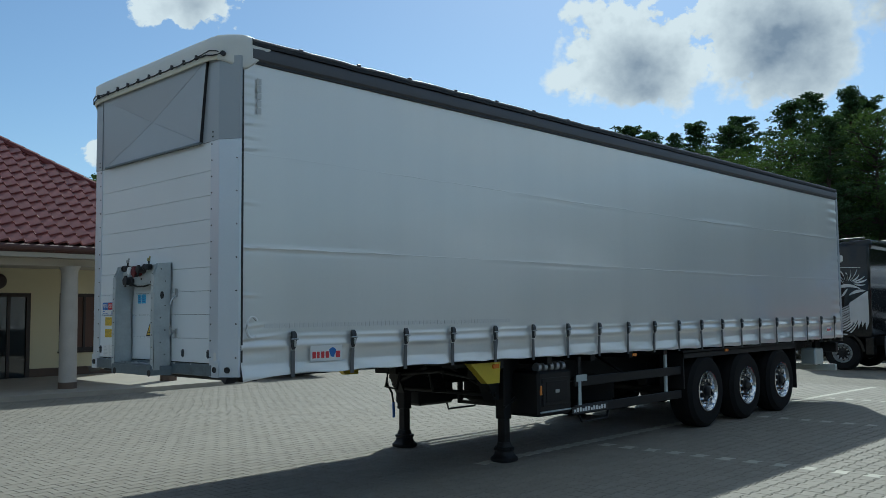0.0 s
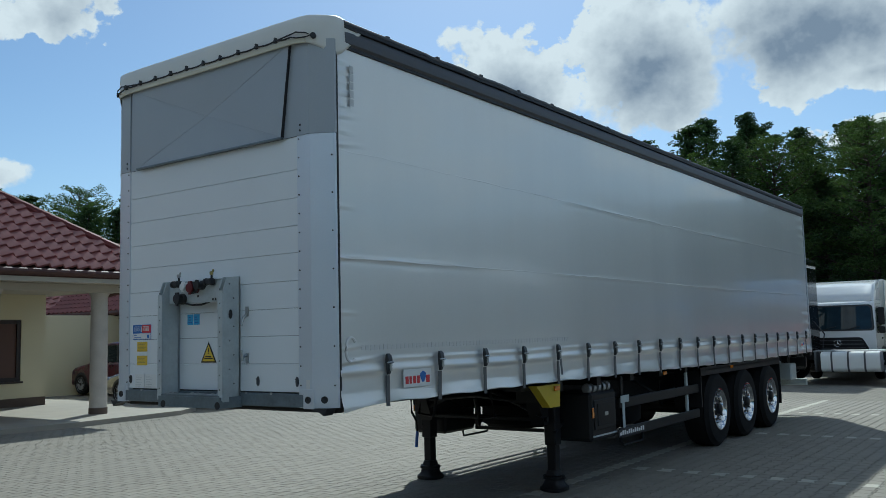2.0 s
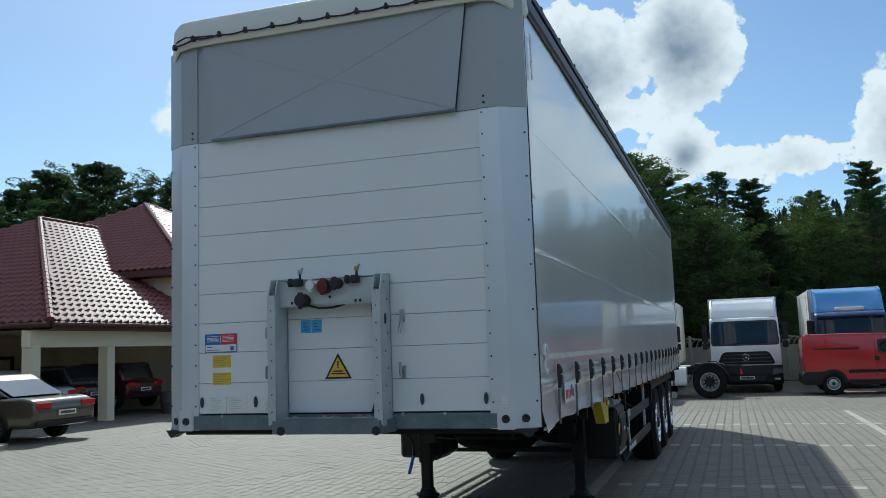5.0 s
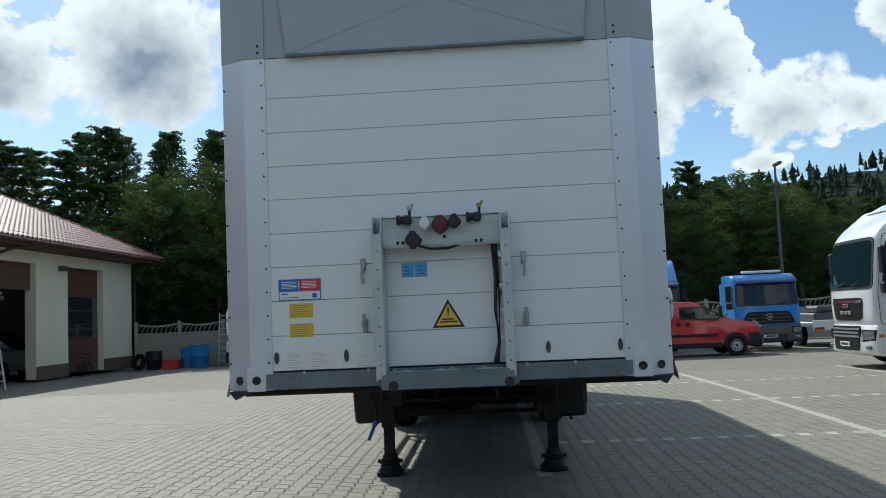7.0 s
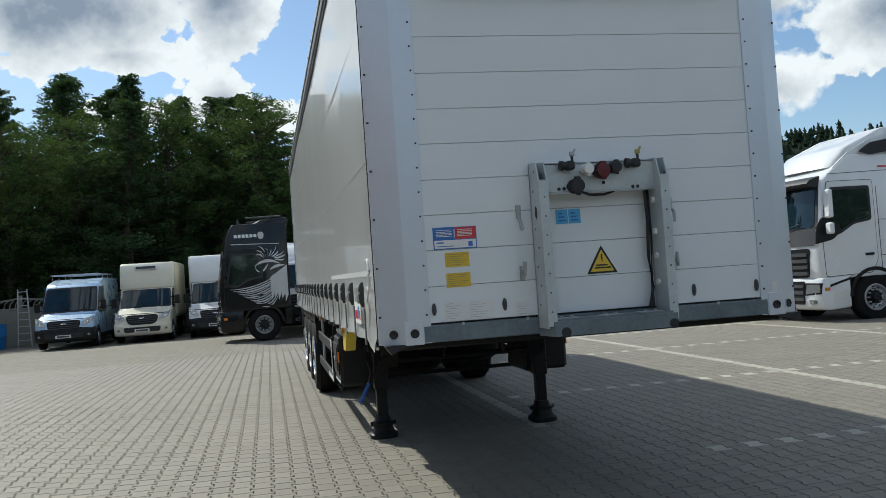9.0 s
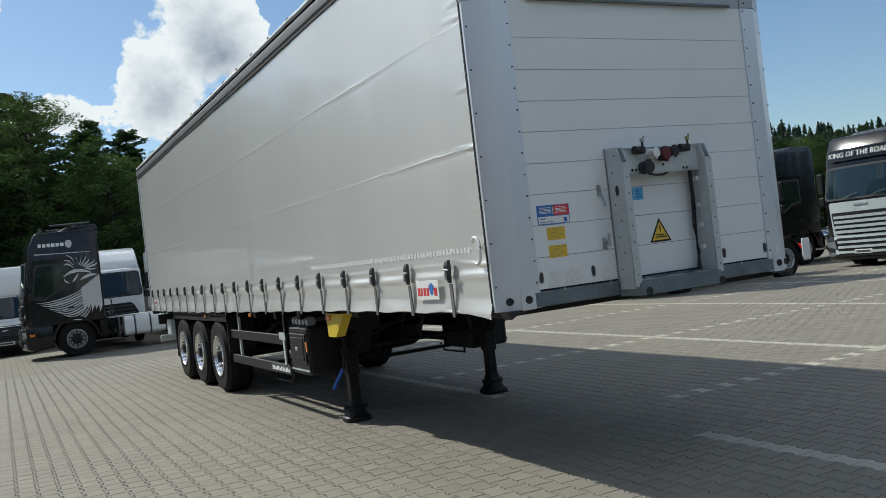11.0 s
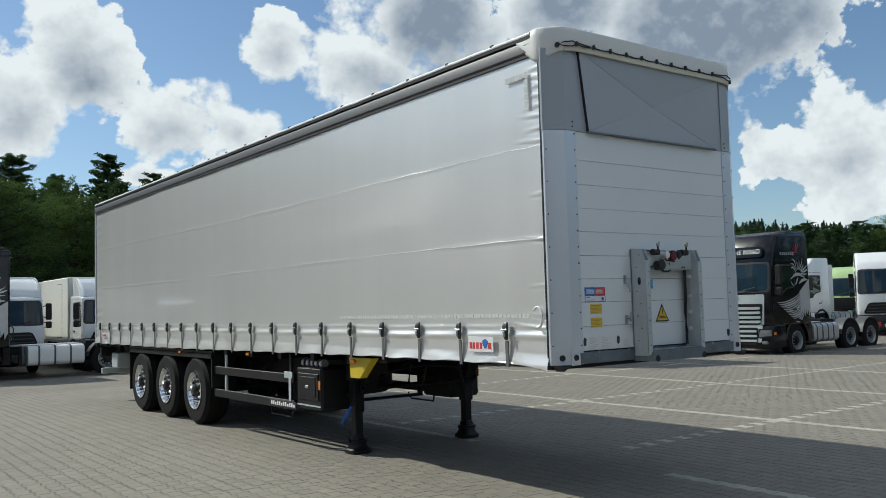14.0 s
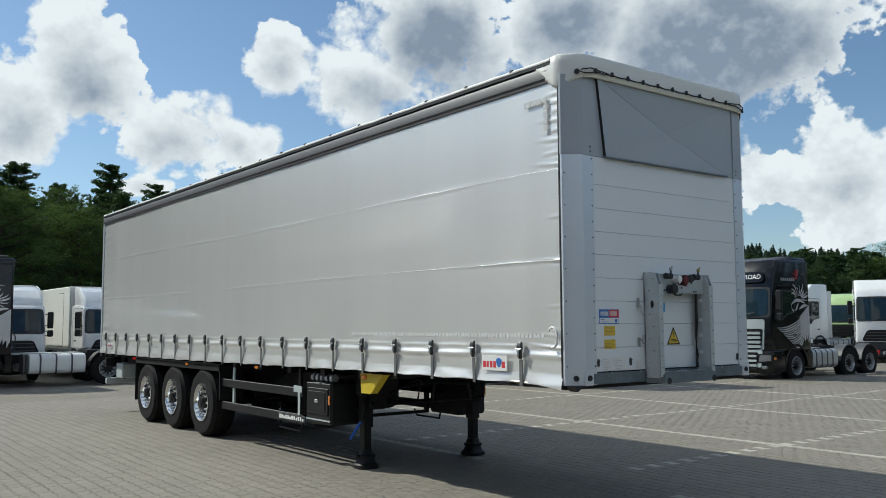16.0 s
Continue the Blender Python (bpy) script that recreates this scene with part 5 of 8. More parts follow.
def truck(name, label, m, paint, roof=3.75, cab=2.25, wb=3.7, tail=0.95, box=None, grille="slats", low=M_BLACK, visor=None, slope=0.55, spoiler=None,
          tank=None, skirt=None, axles=1, group="parked trucks", screen=None, grille_mat=None, mirrors=M_BLACK, rim=None, fairing=None, ws=(1.72, 2.64)):
    """A cab-over lorry or tractor unit."""
    T = thing(name, label, "truck", m, group)
    W, TP = 1.235, 0.012
    zk = (ws[1] - ws[0]) / 0.92

    def h(z):
        """Heights about the windscreen, for taller or lower cabs."""
        return z + (ws[0] - 1.72) if z <= 1.72 else ws[0] + (z - 1.72) * zk
    brow = max(ws[1] + 0.10, min(roof - 0.12, 2.95 + 0.35 * (roof - 2.95)))
    prof = [(0.03, 0.96), (0.0, 1.30), (0.0, ws[0]), (0.17, ws[1]), (0.20 + 0.2 * slope, brow), (0.35 + slope, roof), (cab - 0.04, roof + 0.02), (cab, roof - 0.1), (cab, 0.96)]
    cb = part("cab", shell(prof, W, TP), paint, T)
    part("screen_surround", front_patch((0.004, h(1.725)), (0.168, h(2.625)), 1.19, 1.14, 0.006), M_PRINT, cb)
    part("windscreen", front_patch((0.014, h(1.78)), (0.158, h(2.57)), 1.12, 1.08, 0.012), screen or M_GLASS_BLUE, cb)
    wiper(cb, -0.004, h(1.78), 1.0)
    if visor:
        g = Geo()
        rings = []
        for i in range(13):
            x = -1.14 + 0.19 * i
            b = bow(x, W, 0.13)
            rings.append([(x, y + b, z + ws[1] - 2.64) for y, z in ((0.16, 2.56), (-0.08, 2.60), (-0.10, 2.65), (-0.04, 2.72), (0.22, 2.80))])
        part("sun_visor", g.loft(rings), visor, cb)
    part("bumper", shell([(0.10, 0.30), (-0.06, 0.36), (-0.07, 0.72), (0.0, 1.0), (0.80, 1.0), (0.80, 0.72), (0.80, 0.34)], W + 0.005, 0.0, 0.16, (0.2, 0.4), 0.05, 0.04), low, T)
    gm = grille_mat or M_BLACK
    if grille == "slats":
        if grille_mat in (M_GALV_LIGHT, M_CHROME):
            part("grille_frame", front_patch((0.02, 1.0), (-0.002, ws[0] - 0.05), 0.98, 1.04, 0.010, r=0.06), M_GALV_LIGHT, cb)
            for s in (1, -1):
                part("frame_side", front_patch((-0.07, 0.50), (-0.03, 1.0), 0.92, 0.96, 0.008, curve=0.16, r=0.04) if s > 0 else Geo().box((-0.20, -0.03, ws[0] - 0.17), (0.20, -0.012, ws[0] - 0.11), 0.004), M_GALV_LIGHT if s > 0 else M_RIM_GREY, cb)
        gr = part("grille", front_patch((0.02, 1.02), (-0.002, 1.64), 0.90, 0.98, 0.012, r=0.06), M_BLACK, cb)
        for k in range(4):
            z = 1.07 + 0.135 * k
            part("grille_slat", front_patch((0.005, z), (0.0, z + 0.075), 0.90, 0.90, 0.035, 0.04, r=0.02), gm, gr)
        gr2 = part("lower_grille", front_patch((-0.07, 0.44), (-0.07, 0.94), 0.80, 0.84, 0.012, curve=0.16, r=0.04), M_BLACK, cb)
        for k in range(3):
            part("grille_slat", front_patch((-0.07, 0.52 + 0.14 * k), (-0.07, 0.585 + 0.14 * k), 0.80, 0.80, 0.03, 0.03, curve=0.16, r=0.02), gm, gr2)
    elif grille == "shield":
        gr = part("grille", front_patch((0.012, 1.10), (-0.002, 1.62), 0.74, 0.86, 0.014, r=0.12), M_BLACK, cb)
        part("grille_bar", front_patch((0.0, 1.50), (0.0, 1.57), 0.80, 0.80, 0.026, 0.02, r=0.02), M_CHROME, gr)
        part("badge", Geo().box((-0.16, -0.04, 1.40), (0.16, -0.02, 1.475), 0.02), M_CHROME, gr)
        part("badge_bars", Geo().box((-0.30, -0.035, 1.24), (-0.14, -0.02, 1.32), 0.004).box((-0.08, -0.035, 1.24), (0.08, -0.02, 1.32), 0.004).box((0.14, -0.035, 1.24), (0.30, -0.02, 1.32), 0.004), M_RIM_GREY, gr)
        gr2 = part("lower_grille", front_patch((-0.07, 0.42), (-0.06, 0.98), 0.66, 0.78, 0.012, curve=0.16, r=0.05), M_BLACK, cb)
        for k in range(3):
            part("grille_slat", front_patch((-0.065, 0.72 + 0.085 * k), (-0.065, 0.762 + 0.085 * k), 0.72, 0.72, 0.03, 0.03, curve=0.16, r=0.02), M_RIM_GREY, gr2)
    else:
        gr = part("grille", front_patch((0.018, 1.04), (-0.002, 1.50), 1.02, 0.80, 0.014, r=0.10), M_BLACK, cb)
        for k in range(3):
            part("grille_slat", front_patch((0.006, 1.12 + 0.13 * k), (0.004, 1.15 + 0.13 * k), 0.88 - 0.05 * k, 0.88 - 0.05 * k, 0.024, 0.02, r=0.01), M_RAIL, gr)
        bd = Geo().tube([(0.115 * math.cos(i * 0.3927), -0.03, 1.30 + 0.115 * math.sin(i * 0.3927)) for i in range(17)], 0.011, 6)
        for a in (90, 210, 330):
            bd.tube([(0, -0.03, 1.30), (0.11 * math.cos(radians(a)), -0.03, 1.30 + 0.11 * math.sin(radians(a)))], [0.014, 0.005], 5)
        part("badge", bd, M_CHROME, gr)
        part("lower_grille", front_patch((-0.065, 0.44), (-0.065, 0.62), 0.62, 0.66, 0.010, curve=0.16, r=0.04), M_PRINT, cb)
    for s in (1, -1):
        hl = Geo().loft([[(s * x, -0.085 + bow(x, W, 0.16) + q * (0.16 if x > 1 else 0.10), z) for x, z in ((0.86, 0.66), (1.215, 0.70), (1.215, 0.86), (0.90, 0.87))] for q in (0, 1)])
        part("headlight", hl, M_LAMP, T, smooth=20)
        part("headlight_housing", Geo().loft([[(s * x, -0.080 + bow(x, W, 0.16) + q * 0.14, z) for x, z in ((0.83, 0.63), (1.228, 0.66), (1.228, 0.89), (0.86, 0.90))] for q in (0, 1)]), M_BLACK, T, smooth=20)
        part("fog_light", Geo().box((s * 0.92, -0.02, 0.45), (s * 1.12, 0.10, 0.54), 0.02), M_LAMP, T)
        dpoly = round_poly([(0.25, 1.02), (0.23, h(1.66)), (0.42, h(2.66)), (1.52, h(2.66)), (1.52, 1.34), (1.36, 1.05)], 0.06)
        part("door_gap", side_patch([(y + 0.012 * (1 if y > 1 else -1), z + 0.012 * (1 if z > 2 else -1)) for y, z in dpoly], W, TP, s, 0.003, 0.02), M_PRINT, cb, smooth=20)
        part("door", side_patch(dpoly, W, TP, s, 0.007, 0.02), paint, cb, smooth=20)
        part("window_frame", side_patch(round_poly([(y, h(z)) for y, z in ((0.30, 1.66), (0.47, 2.55), (1.44, 2.55), (1.44, 1.86), (1.00, 1.80), (0.64, 1.60))], 0.06), W, TP, s, 0.011, 0.016), M_PRINT, cb, smooth=20)
        part("side_window", side_patch(round_poly([(y, h(z)) for y, z in ((0.38, 1.73), (0.52, 2.49), (1.38, 2.49), (1.38, 1.91), (0.98, 1.85), (0.64, 1.68))], 0.06), W, TP, s, 0.015, 0.016), M_GLASS_SIDE, cb, smooth=20)
        part("door_handle", side_patch([(1.22, 1.42), (1.42, 1.42), (1.42, 1.47), (1.22, 1.47)], W, TP, s, 0.03, 0.03), M_BLACK, cb)
        mirror(cb, 1.30, 0.30, h(2.22), s, 0.60, 0.20, mirrors)
        mirror(cb, 1.30, 0.30, h(1.74), s, 0.24, 0.20, mirrors)
        part("wheel_arch", arch(1.40, 0.52, 0.575, W, s), M_BLACK if low is not M_PAINT_BLACK else M_PAINT_BLACK, T)
        wheel(T, s * 1.22, 1.40, 0.51, 0.51, 0.30, s, "truck", rim or M_RIM_GREY)
        part("cab_step", Geo().box((s * 0.98, 0.36, 0.42), (s * 1.225, 0.80, 0.50), 0.015).box((s * 0.98, 0.36, 0.72), (s * 1.225, 0.80, 0.78), 0.015), M_BLACK, T)
        part("rear_panel", Geo().box((s * 0.95, 2.04, 0.46), (s * 1.22, 2.28, 0.99), 0.03), low, T)
        part("corner_marker", Geo().box((s * 1.20, 0.16, 0.72), (s * 1.245, 0.30, 0.80), 0.01), M_ORANGE, T)
    L = 1.40 + wb + tail + (1.3 if axles == 2 else 0)
    for s in (1, -1):
        part("chassis_beam", Geo().box((s * 0.38, 0.6, 0.72), (s * 0.46, L, 0.98), 0.01), M_CHASSIS, T)
        for k in range(axles):
            wheel(T, s * 1.22, 1.40 + wb + 1.3 * k, 0.51, 0.51, 0.34, s, "truck", rim or M_RIM_GREY)
    for k in range(axles):
        yw = 1.40 + wb + 1.3 * k
        part("rear_axle", Geo().cyl((-0.9, yw, 0.51), (0.9, yw, 0.51), 0.11, 12), M_CHASSIS, T)
        if not box:
            for s in (1, -1):
                part("rear_fender", arch(yw, 0.51, 0.57, 1.225, s, 0.35, 0.025, 0.95), M_RAIL if tank is M_LADDER else M_RIM_GREY if tank is M_CHROME else M_BLACK, T)
    if tank:
        for s in (1, -1):
            y1 = 1.40 + wb - 0.68
            tk = part("fuel_tank", Geo().prism(tank_outline(0.0, s), 1, 2.35 + (0.4 if tank is M_WHITE else 0), y1), tank, T, smooth=50)
            for k in range(4):
                y = 2.42 + (y1 - 2.55) * (k + 0.35) / 4
                part("tank_strap", Geo().prism(tank_outline(0.010, s), 1, y, y + 0.05), M_RAIL, tk, smooth=50)
    if skirt:
        for s in (1, -1):
            part("side_skirt", Geo().box((s * 1.14, 2.15, 0.30), (s * 1.23, 1.4 + wb - 0.7, 1.02), 0.03), skirt, T)
            part("side_skirt", Geo().box((s * 1.14, 1.4 + wb + 0.68, 0.40), (s * 1.23, L, 1.0), 0.03), skirt, T)
            part("skirt_window", Geo().box((s * 1.225, 2.62, 0.66), (s * 1.236, 2.86, 0.82), 0.005), M_BLACK, T)
            part("side_marker", Geo().box((s * 1.225, 2.50, 0.70), (s * 1.236, 2.56, 0.75), 0.004), M_ORANGE, T)
    if not box:
        part("fifth_wheel", Geo().prism([(1.4 + wb - 0.45, 1.06), (1.4 + wb + 0.25, 1.06), (1.4 + wb + 0.45, 1.0), (1.4 + wb + 0.45, 0.96), (1.4 + wb - 0.45, 0.96)], 0, -0.45, 0.45), M_CHASSIS, T)
        part("rear_plate", Geo().box((-0.55, cab + 0.15, 0.96), (0.55, 1.4 + wb - 0.6, 1.0), 0.004), M_RIM_GREY, T)
        part("air_lines", Geo().tube([(-0.2, cab + 0.05, 1.9), (-0.2, cab + 0.35, 1.5), (-0.1, cab + 0.3, 1.1)], 0.02, 6), M_PRINT, T)
        for s in (1, -1) if paint is not M_PAINT_BLACK and not skirt else ():
            part("side_fin", Geo().box((s * 1.14, cab - 0.02, 1.05), (s * 1.20, cab + 0.34, (fairing or roof) - 0.30), 0.02), paint, T)
        for s in (1, -1):
            part("tail_lamp", Geo().box((s * 0.7, L - 0.05, 0.72), (s * 1.1, L + 0.01, 0.86), 0.01), M_RED_LENS, T)
    else:
        ln, bh, bmat = box
        b = part("cargo_box", Geo().box((-1.25, cab + 0.12, 1.02), (1.25, cab + 0.12 + ln, bh), 0.035), bmat, T)
        part("box_frame", Geo().box((-1.256, cab + 0.10, 1.0), (1.256, cab + 0.14 + ln, 1.10), 0.01), M_RIM_GREY, b)
        for s in (1, -1):
            part("box_edge", Geo().box((s * 1.245, cab + 0.10, 1.0), (s * 1.262, cab + 0.18, bh), 0.004), M_GALV_LIGHT, b)
            dp = [(cab + 1.1, 1.2), (cab + 1.9, 1.2), (cab + 1.9, bh - 0.25), (cab + 1.1, bh - 0.25)]
            part("door_gap", side_patch([(cab + 1.08, 1.18), (cab + 1.92, 1.18), (cab + 1.92, bh - 0.23), (cab + 1.08, bh - 0.23)], 1.25, 0, s, 0.004, 0.02), M_RAIL, b)
            part("side_door", side_patch(dp, 1.25, 0, s, 0.008, 0.02), bmat, b, smooth=20)
            part("under_guard", Geo().box((s * 1.18, cab + 0.3, 0.55), (s * 1.21, cab + ln - 1.0, 0.85), 0.01), M_RIM_GREY, T)
    if spoiler:
        mt, top = spoiler
        g = shell([(0.42, roof - 0.05), (0.60, roof + 0.22), (1.05, top - 0.12), (1.50, top), (cab - 0.05, top), (cab - 0.05, roof - 0.05)], 1.13, 0.0, -0.14, (0.8, 0.9), 0.10, 0.06)
        part("roof_spoiler", g, mt, T)
        for s in (1, -1):
            part("spoiler_fin", Geo().loft([[(s * (1.10 + d), y + q, z) for d, q in ((0, 0), (0.07, 0.06), (0.09, 0.3), (0.03, 0.3))] for y, z in ((0.34, roof - 0.10), (0.52, roof + 0.22), (0.95, top - 0.10), (1.40, top + 0.03))]), mt, T)
    if fairing:
        ahead = 0.45 if fairing - roof > 0.5 else 0.0
        part("roof_fairing", shell([(0.85 - ahead, roof - 0.10 - ahead * 0.4), (1.3 - ahead, roof + 0.13 + ahead * 0.1), (1.9, fairing - 0.03), (cab + 0.02, fairing), (cab + 0.06, fairing - 0.2), (cab - 0.02, roof - 0.15)], 1.10, 0.0, 0.2, (1.2, 0.9), 0.08, 0.06), paint, T)
    plate_bar(T, 0, -0.092, 0.56)
    return T


def tank_outline(d, s):
    """Rounded section (x, z) of a fuel tank, grown by d."""
    out = []
    for cx, cz, a0 in ((1.06, 0.84, 0), (0.76, 0.84, 90), (0.76, 0.54, 180), (1.06, 0.54, 270)):
        out += [(s * (cx + (0.14 + d) * math.cos(radians(a0 + 22.5 * k))), cz + (0.14 + d) * math.sin(radians(a0 + 22.5 * k))) for k in range(5)]
    return out


def plate_bar(T, x, y, z, w=0.26, face=-1):
    p = part("number_plate", Geo().box((x - w, y - 0.006, z - 0.055), (x + w, y + 0.004, z + 0.055), 0.002), M_WHITE, T)
    part("plate_bar", Geo().box((x - w * 0.8, y + face * 0.008 - 0.001, z - 0.03), (x + w * 0.8, y + face * 0.008 + 0.001, z + 0.03)), M_RAIL, p)


def van(name, label, m, paint, nose=0.95, screen_top=(1.75, 2.35), length=5.9, height=2.5, w=1.0, box=None, low=None, wb=4.0, grille_mat=M_BLACK, group="parked vans", rack=False, cooler=False):
    """A bonneted van, panelled or with a box body."""
    T = thing(name, label, "van", m, group)
    TP = 0.02
    rear = length if not box else 2.35
    prof = [(0.06, 0.32), (0.0, 0.50), (0.03, 0.92), (0.20, 1.06), (nose, 1.24), (screen_top[0], screen_top[1] - 0.08), (screen_top[0] + 0.25, screen_top[1] + 0.04), (min(rear - 0.2, screen_top[0] + 1.4), height), (rear - 0.06, height), (rear, height - 0.15), (rear, 0.40)]
    if box:
        prof[6:9] = [(screen_top[0] + 0.2, screen_top[1]), (rear - 0.1, screen_top[1] + 0.04), (rear, screen_top[1])]
        prof = prof[:9] + [(rear, 0.40)]
    b = part("body", shell(prof, w, TP, 0.14, (screen_top[0], 0.5), 0.10, 0.07), paint, T)
    ns, st = (nose, 1.24), (screen_top[0], screen_top[1] - 0.08)

    def on_screen(k):
        return (ns[0] + (st[0] - ns[0]) * k, ns[1] + (st[1] - ns[1]) * k)
    part("screen_surround", front_patch(on_screen(0.02), on_screen(0.97), w * 0.945, w * 0.885, 0.006, curve=0.14, w=w, r=0.09), M_PRINT, b)
    part("windscreen", front_patch(on_screen(0.09), on_screen(0.91), w * 0.90, w * 0.83, 0.012, curve=0.14, w=w, r=0.09), M_GLASS_BLUE, b)
    wiper(b, nose + 0.10, 1.33, w * 0.8)
    bl = [(0.04, 0.26), (-0.06, 0.34), (-0.07, 0.62), (0.0, 0.76), (0.50, 0.76), (0.50, 0.30)]
    part("bumper", shell(bl, w + 0.006, 0.0, 0.20, (0.2, 0.4), 0.05, 0.05), low or M_BLACK, T)
    part("lower_intake", front_patch((-0.068, 0.40), (-0.068, 0.58), w * 0.62, w * 0.66, 0.008, curve=0.2, w=w, r=0.05), M_PRINT, b)
    gr = part("grille", front_patch((-0.035, 0.66), (0.11, 1.01), w * 0.48, w * 0.60, 0.024, 0.06, curve=0.14, w=w, r=0.13), grille_mat, b)
    for k in range(4):
        part("grille_slat", front_patch((-0.018 + 0.024 * k, 0.73 + 0.065 * k), (-0.012 + 0.024 * k, 0.748 + 0.065 * k), w * (0.46 + 0.025 * k), w * (0.46 + 0.025 * k), 0.034, 0.02, curve=0.14, w=w, r=0.01), M_RAIL, gr)
    part("badge", Geo().box((-0.10, -0.035, 0.86), (0.10, 0.05, 0.92), 0.025), M_CHROME, b)
    part("bonnet_gap", front_patch((0.14, 1.055), (0.16, 1.067), w * 0.80, w * 0.80, 0.004, 0.02, curve=0.14, w=w, r=0.002), M_PRINT, b)
    for s in (1, -1):
        rings = []
        for q in (0.0, 0.09):
            ring = []
            for x, z in ((0.60, 0.84), (0.80, 0.86), (0.945, 0.94), (0.985, 1.16), (0.90, 1.12), (0.72, 1.02), (0.62, 0.94)):
                yy = 0.02 + (z - 0.84) * 0.55 + bow(x * w, w, 0.14) - 0.022 + q
                ring.append((s * x * w, yy, z))
            rings.append(ring)
        hl = part("headlight", Geo().loft(rings), M_LAMP, T, smooth=20)
        for zc, xc, rr in ((0.93, 0.80, 0.065), (1.03, 0.90, 0.05)):
            part("reflector", Geo().lathe([(0.0, rr), (-0.012, rr * 0.95), (0.012, rr * 0.4), (0.004, 0.0)], 14), M_CHROME, hl, at=pose(s * xc * w, -0.012 + (zc - 0.84) * 0.55 + bow(xc * w, w, 0.14), zc, 0, 0, -90))
        part("fog_light", Geo().box((s * 0.72 * w, -0.07 + bow(0.8 * w, w, 0.2), 0.44), (s * 0.88 * w, 0.06 + bow(0.8 * w, w, 0.2), 0.53), 0.02), M_LAMP, T)
        bx_end = rear - 0.08 if box else screen_top[0] + 0.75
        part("window_frame", side_patch(round_poly([(nose + 0.20, 1.30), (screen_top[0] + 0.02, screen_top[1] - 0.12), (bx_end + 0.05, screen_top[1] - 0.12), (bx_end + 0.05, 1.24), (nose + 0.5, 1.19)], 0.05), w, TP, s, 0.004, 0.014), M_PRINT, b, smooth=20)
        part("side_window", side_patch(round_poly([(nose + 0.28, 1.34), (screen_top[0] + 0.05, screen_top[1] - 0.17), (bx_end, screen_top[1] - 0.17), (bx_end, 1.30), (nose + 0.52, 1.25)], 0.05), w, TP, s, 0.008, 0.014), M_GLASS_SIDE, b, smooth=20)
        if not box:
            part("door_line", side_patch([(screen_top[0] + 0.86, 0.5), (screen_top[0] + 0.875, 0.5), (screen_top[0] + 0.875, height - 0.3), (screen_top[0] + 0.86, height - 0.3)], w, TP, s, 0.006, 0.01), M_BLACK, b)
            part("slide_rail", side_patch([(screen_top[0] + 1.3, 1.38), (rear - 0.3, 1.38), (rear - 0.3, 1.42), (screen_top[0] + 1.3, 1.42)], w, TP, s, 0.010, 0.014), M_BLACK, b)
        mirror(b, w + 0.06, nose + 0.40, 1.50, s, 0.34, 0.18)
        for y in (0.95, 0.95 + wb):
            part("wheel_arch", side_patch([(y + 0.42 * math.cos(a), 0.36 + 0.42 * math.sin(a)) for a in [i * 0.2618 for i in range(13)]], w, 0, s, 0.004, 0.05), M_BLACK, T, smooth=20)
            wheel(T, s * (w + 0.012), y, 0.35, 0.35, 0.22, s, "plain", M_RIM_GREY)
        part("sill", Geo().box((s * (w - 0.05), 1.4, 0.30), (s * (w + 0.012), 0.95 + wb - 0.45, 0.46), 0.02), M_BLACK, T)
    part("axle", Geo().cyl((-w + 0.1, 0.95, 0.35), (w - 0.1, 0.95, 0.35), 0.05, 8).cyl((-w + 0.1, 0.95 + wb, 0.35), (w - 0.1, 0.95 + wb, 0.35), 0.05, 8), M_CHASSIS, T)
    plate_bar(T, 0, -0.078, 0.46)
    if box:
        ln, bh, bw, bmat = box
        bx = part("cargo_box", Geo().box((-bw, rear + 0.02, 0.85), (bw, rear + ln, bh), 0.05), bmat, T)
        part("box_frame", Geo().box((-bw - 0.006, rear, 0.83), (bw + 0.006, rear + ln + 0.01, 0.93), 0.01), M_RIM_GREY, bx)
        part("roof_fairing", shell([(screen_top[0] + 0.0, screen_top[1] - 0.06), (screen_top[0] + 0.12, bh - 0.25), (screen_top[0] + 0.35, bh), (rear + 0.05, bh + 0.01), (rear + 0.05, screen_top[1] - 0.06)], min(bw - 0.03, w + 0.02), 0.0, 0.14, (screen_top[0] + 0.2, 0.5), 0.08, 0.06), paint, bx)
        part("chassis_beam", Geo().box((-0.45, 2.0, 0.5), (0.45, rear + ln - 0.1, 0.72), 0.02), M_CHASSIS, T)
        if cooler:
            part("cooling_unit", Geo().box((-0.42, screen_top[0] + 0.02, bh - 0.28), (0.42, screen_top[0] + 0.2, bh - 0.10), 0.03), M_WHITE, bx)
            part("cooler_grid", Geo().box((-0.36, screen_top[0] + 0.012, bh - 0.24), (0.36, screen_top[0] + 0.03, bh - 0.14), 0.005), M_RAIL, bx)
    if rack:
        g = Geo()
        for y in (2.3, 3.4, 4.5, 5.5):
            g.tube([(-w + 0.2, y, height - 0.02), (-w + 0.2, y, height + 0.16), (w - 0.2, y, height + 0.16), (w - 0.2, y, height - 0.02)], 0.02, 6)
        for x in (-w + 0.2, w - 0.2):
            g.tube([(x, 2.2, height + 0.16), (x, 5.6, height + 0.16)], 0.02, 6)
        part("roof_rack", g, M_RIM_GREY, T, "grey tube roof rack")
    return T


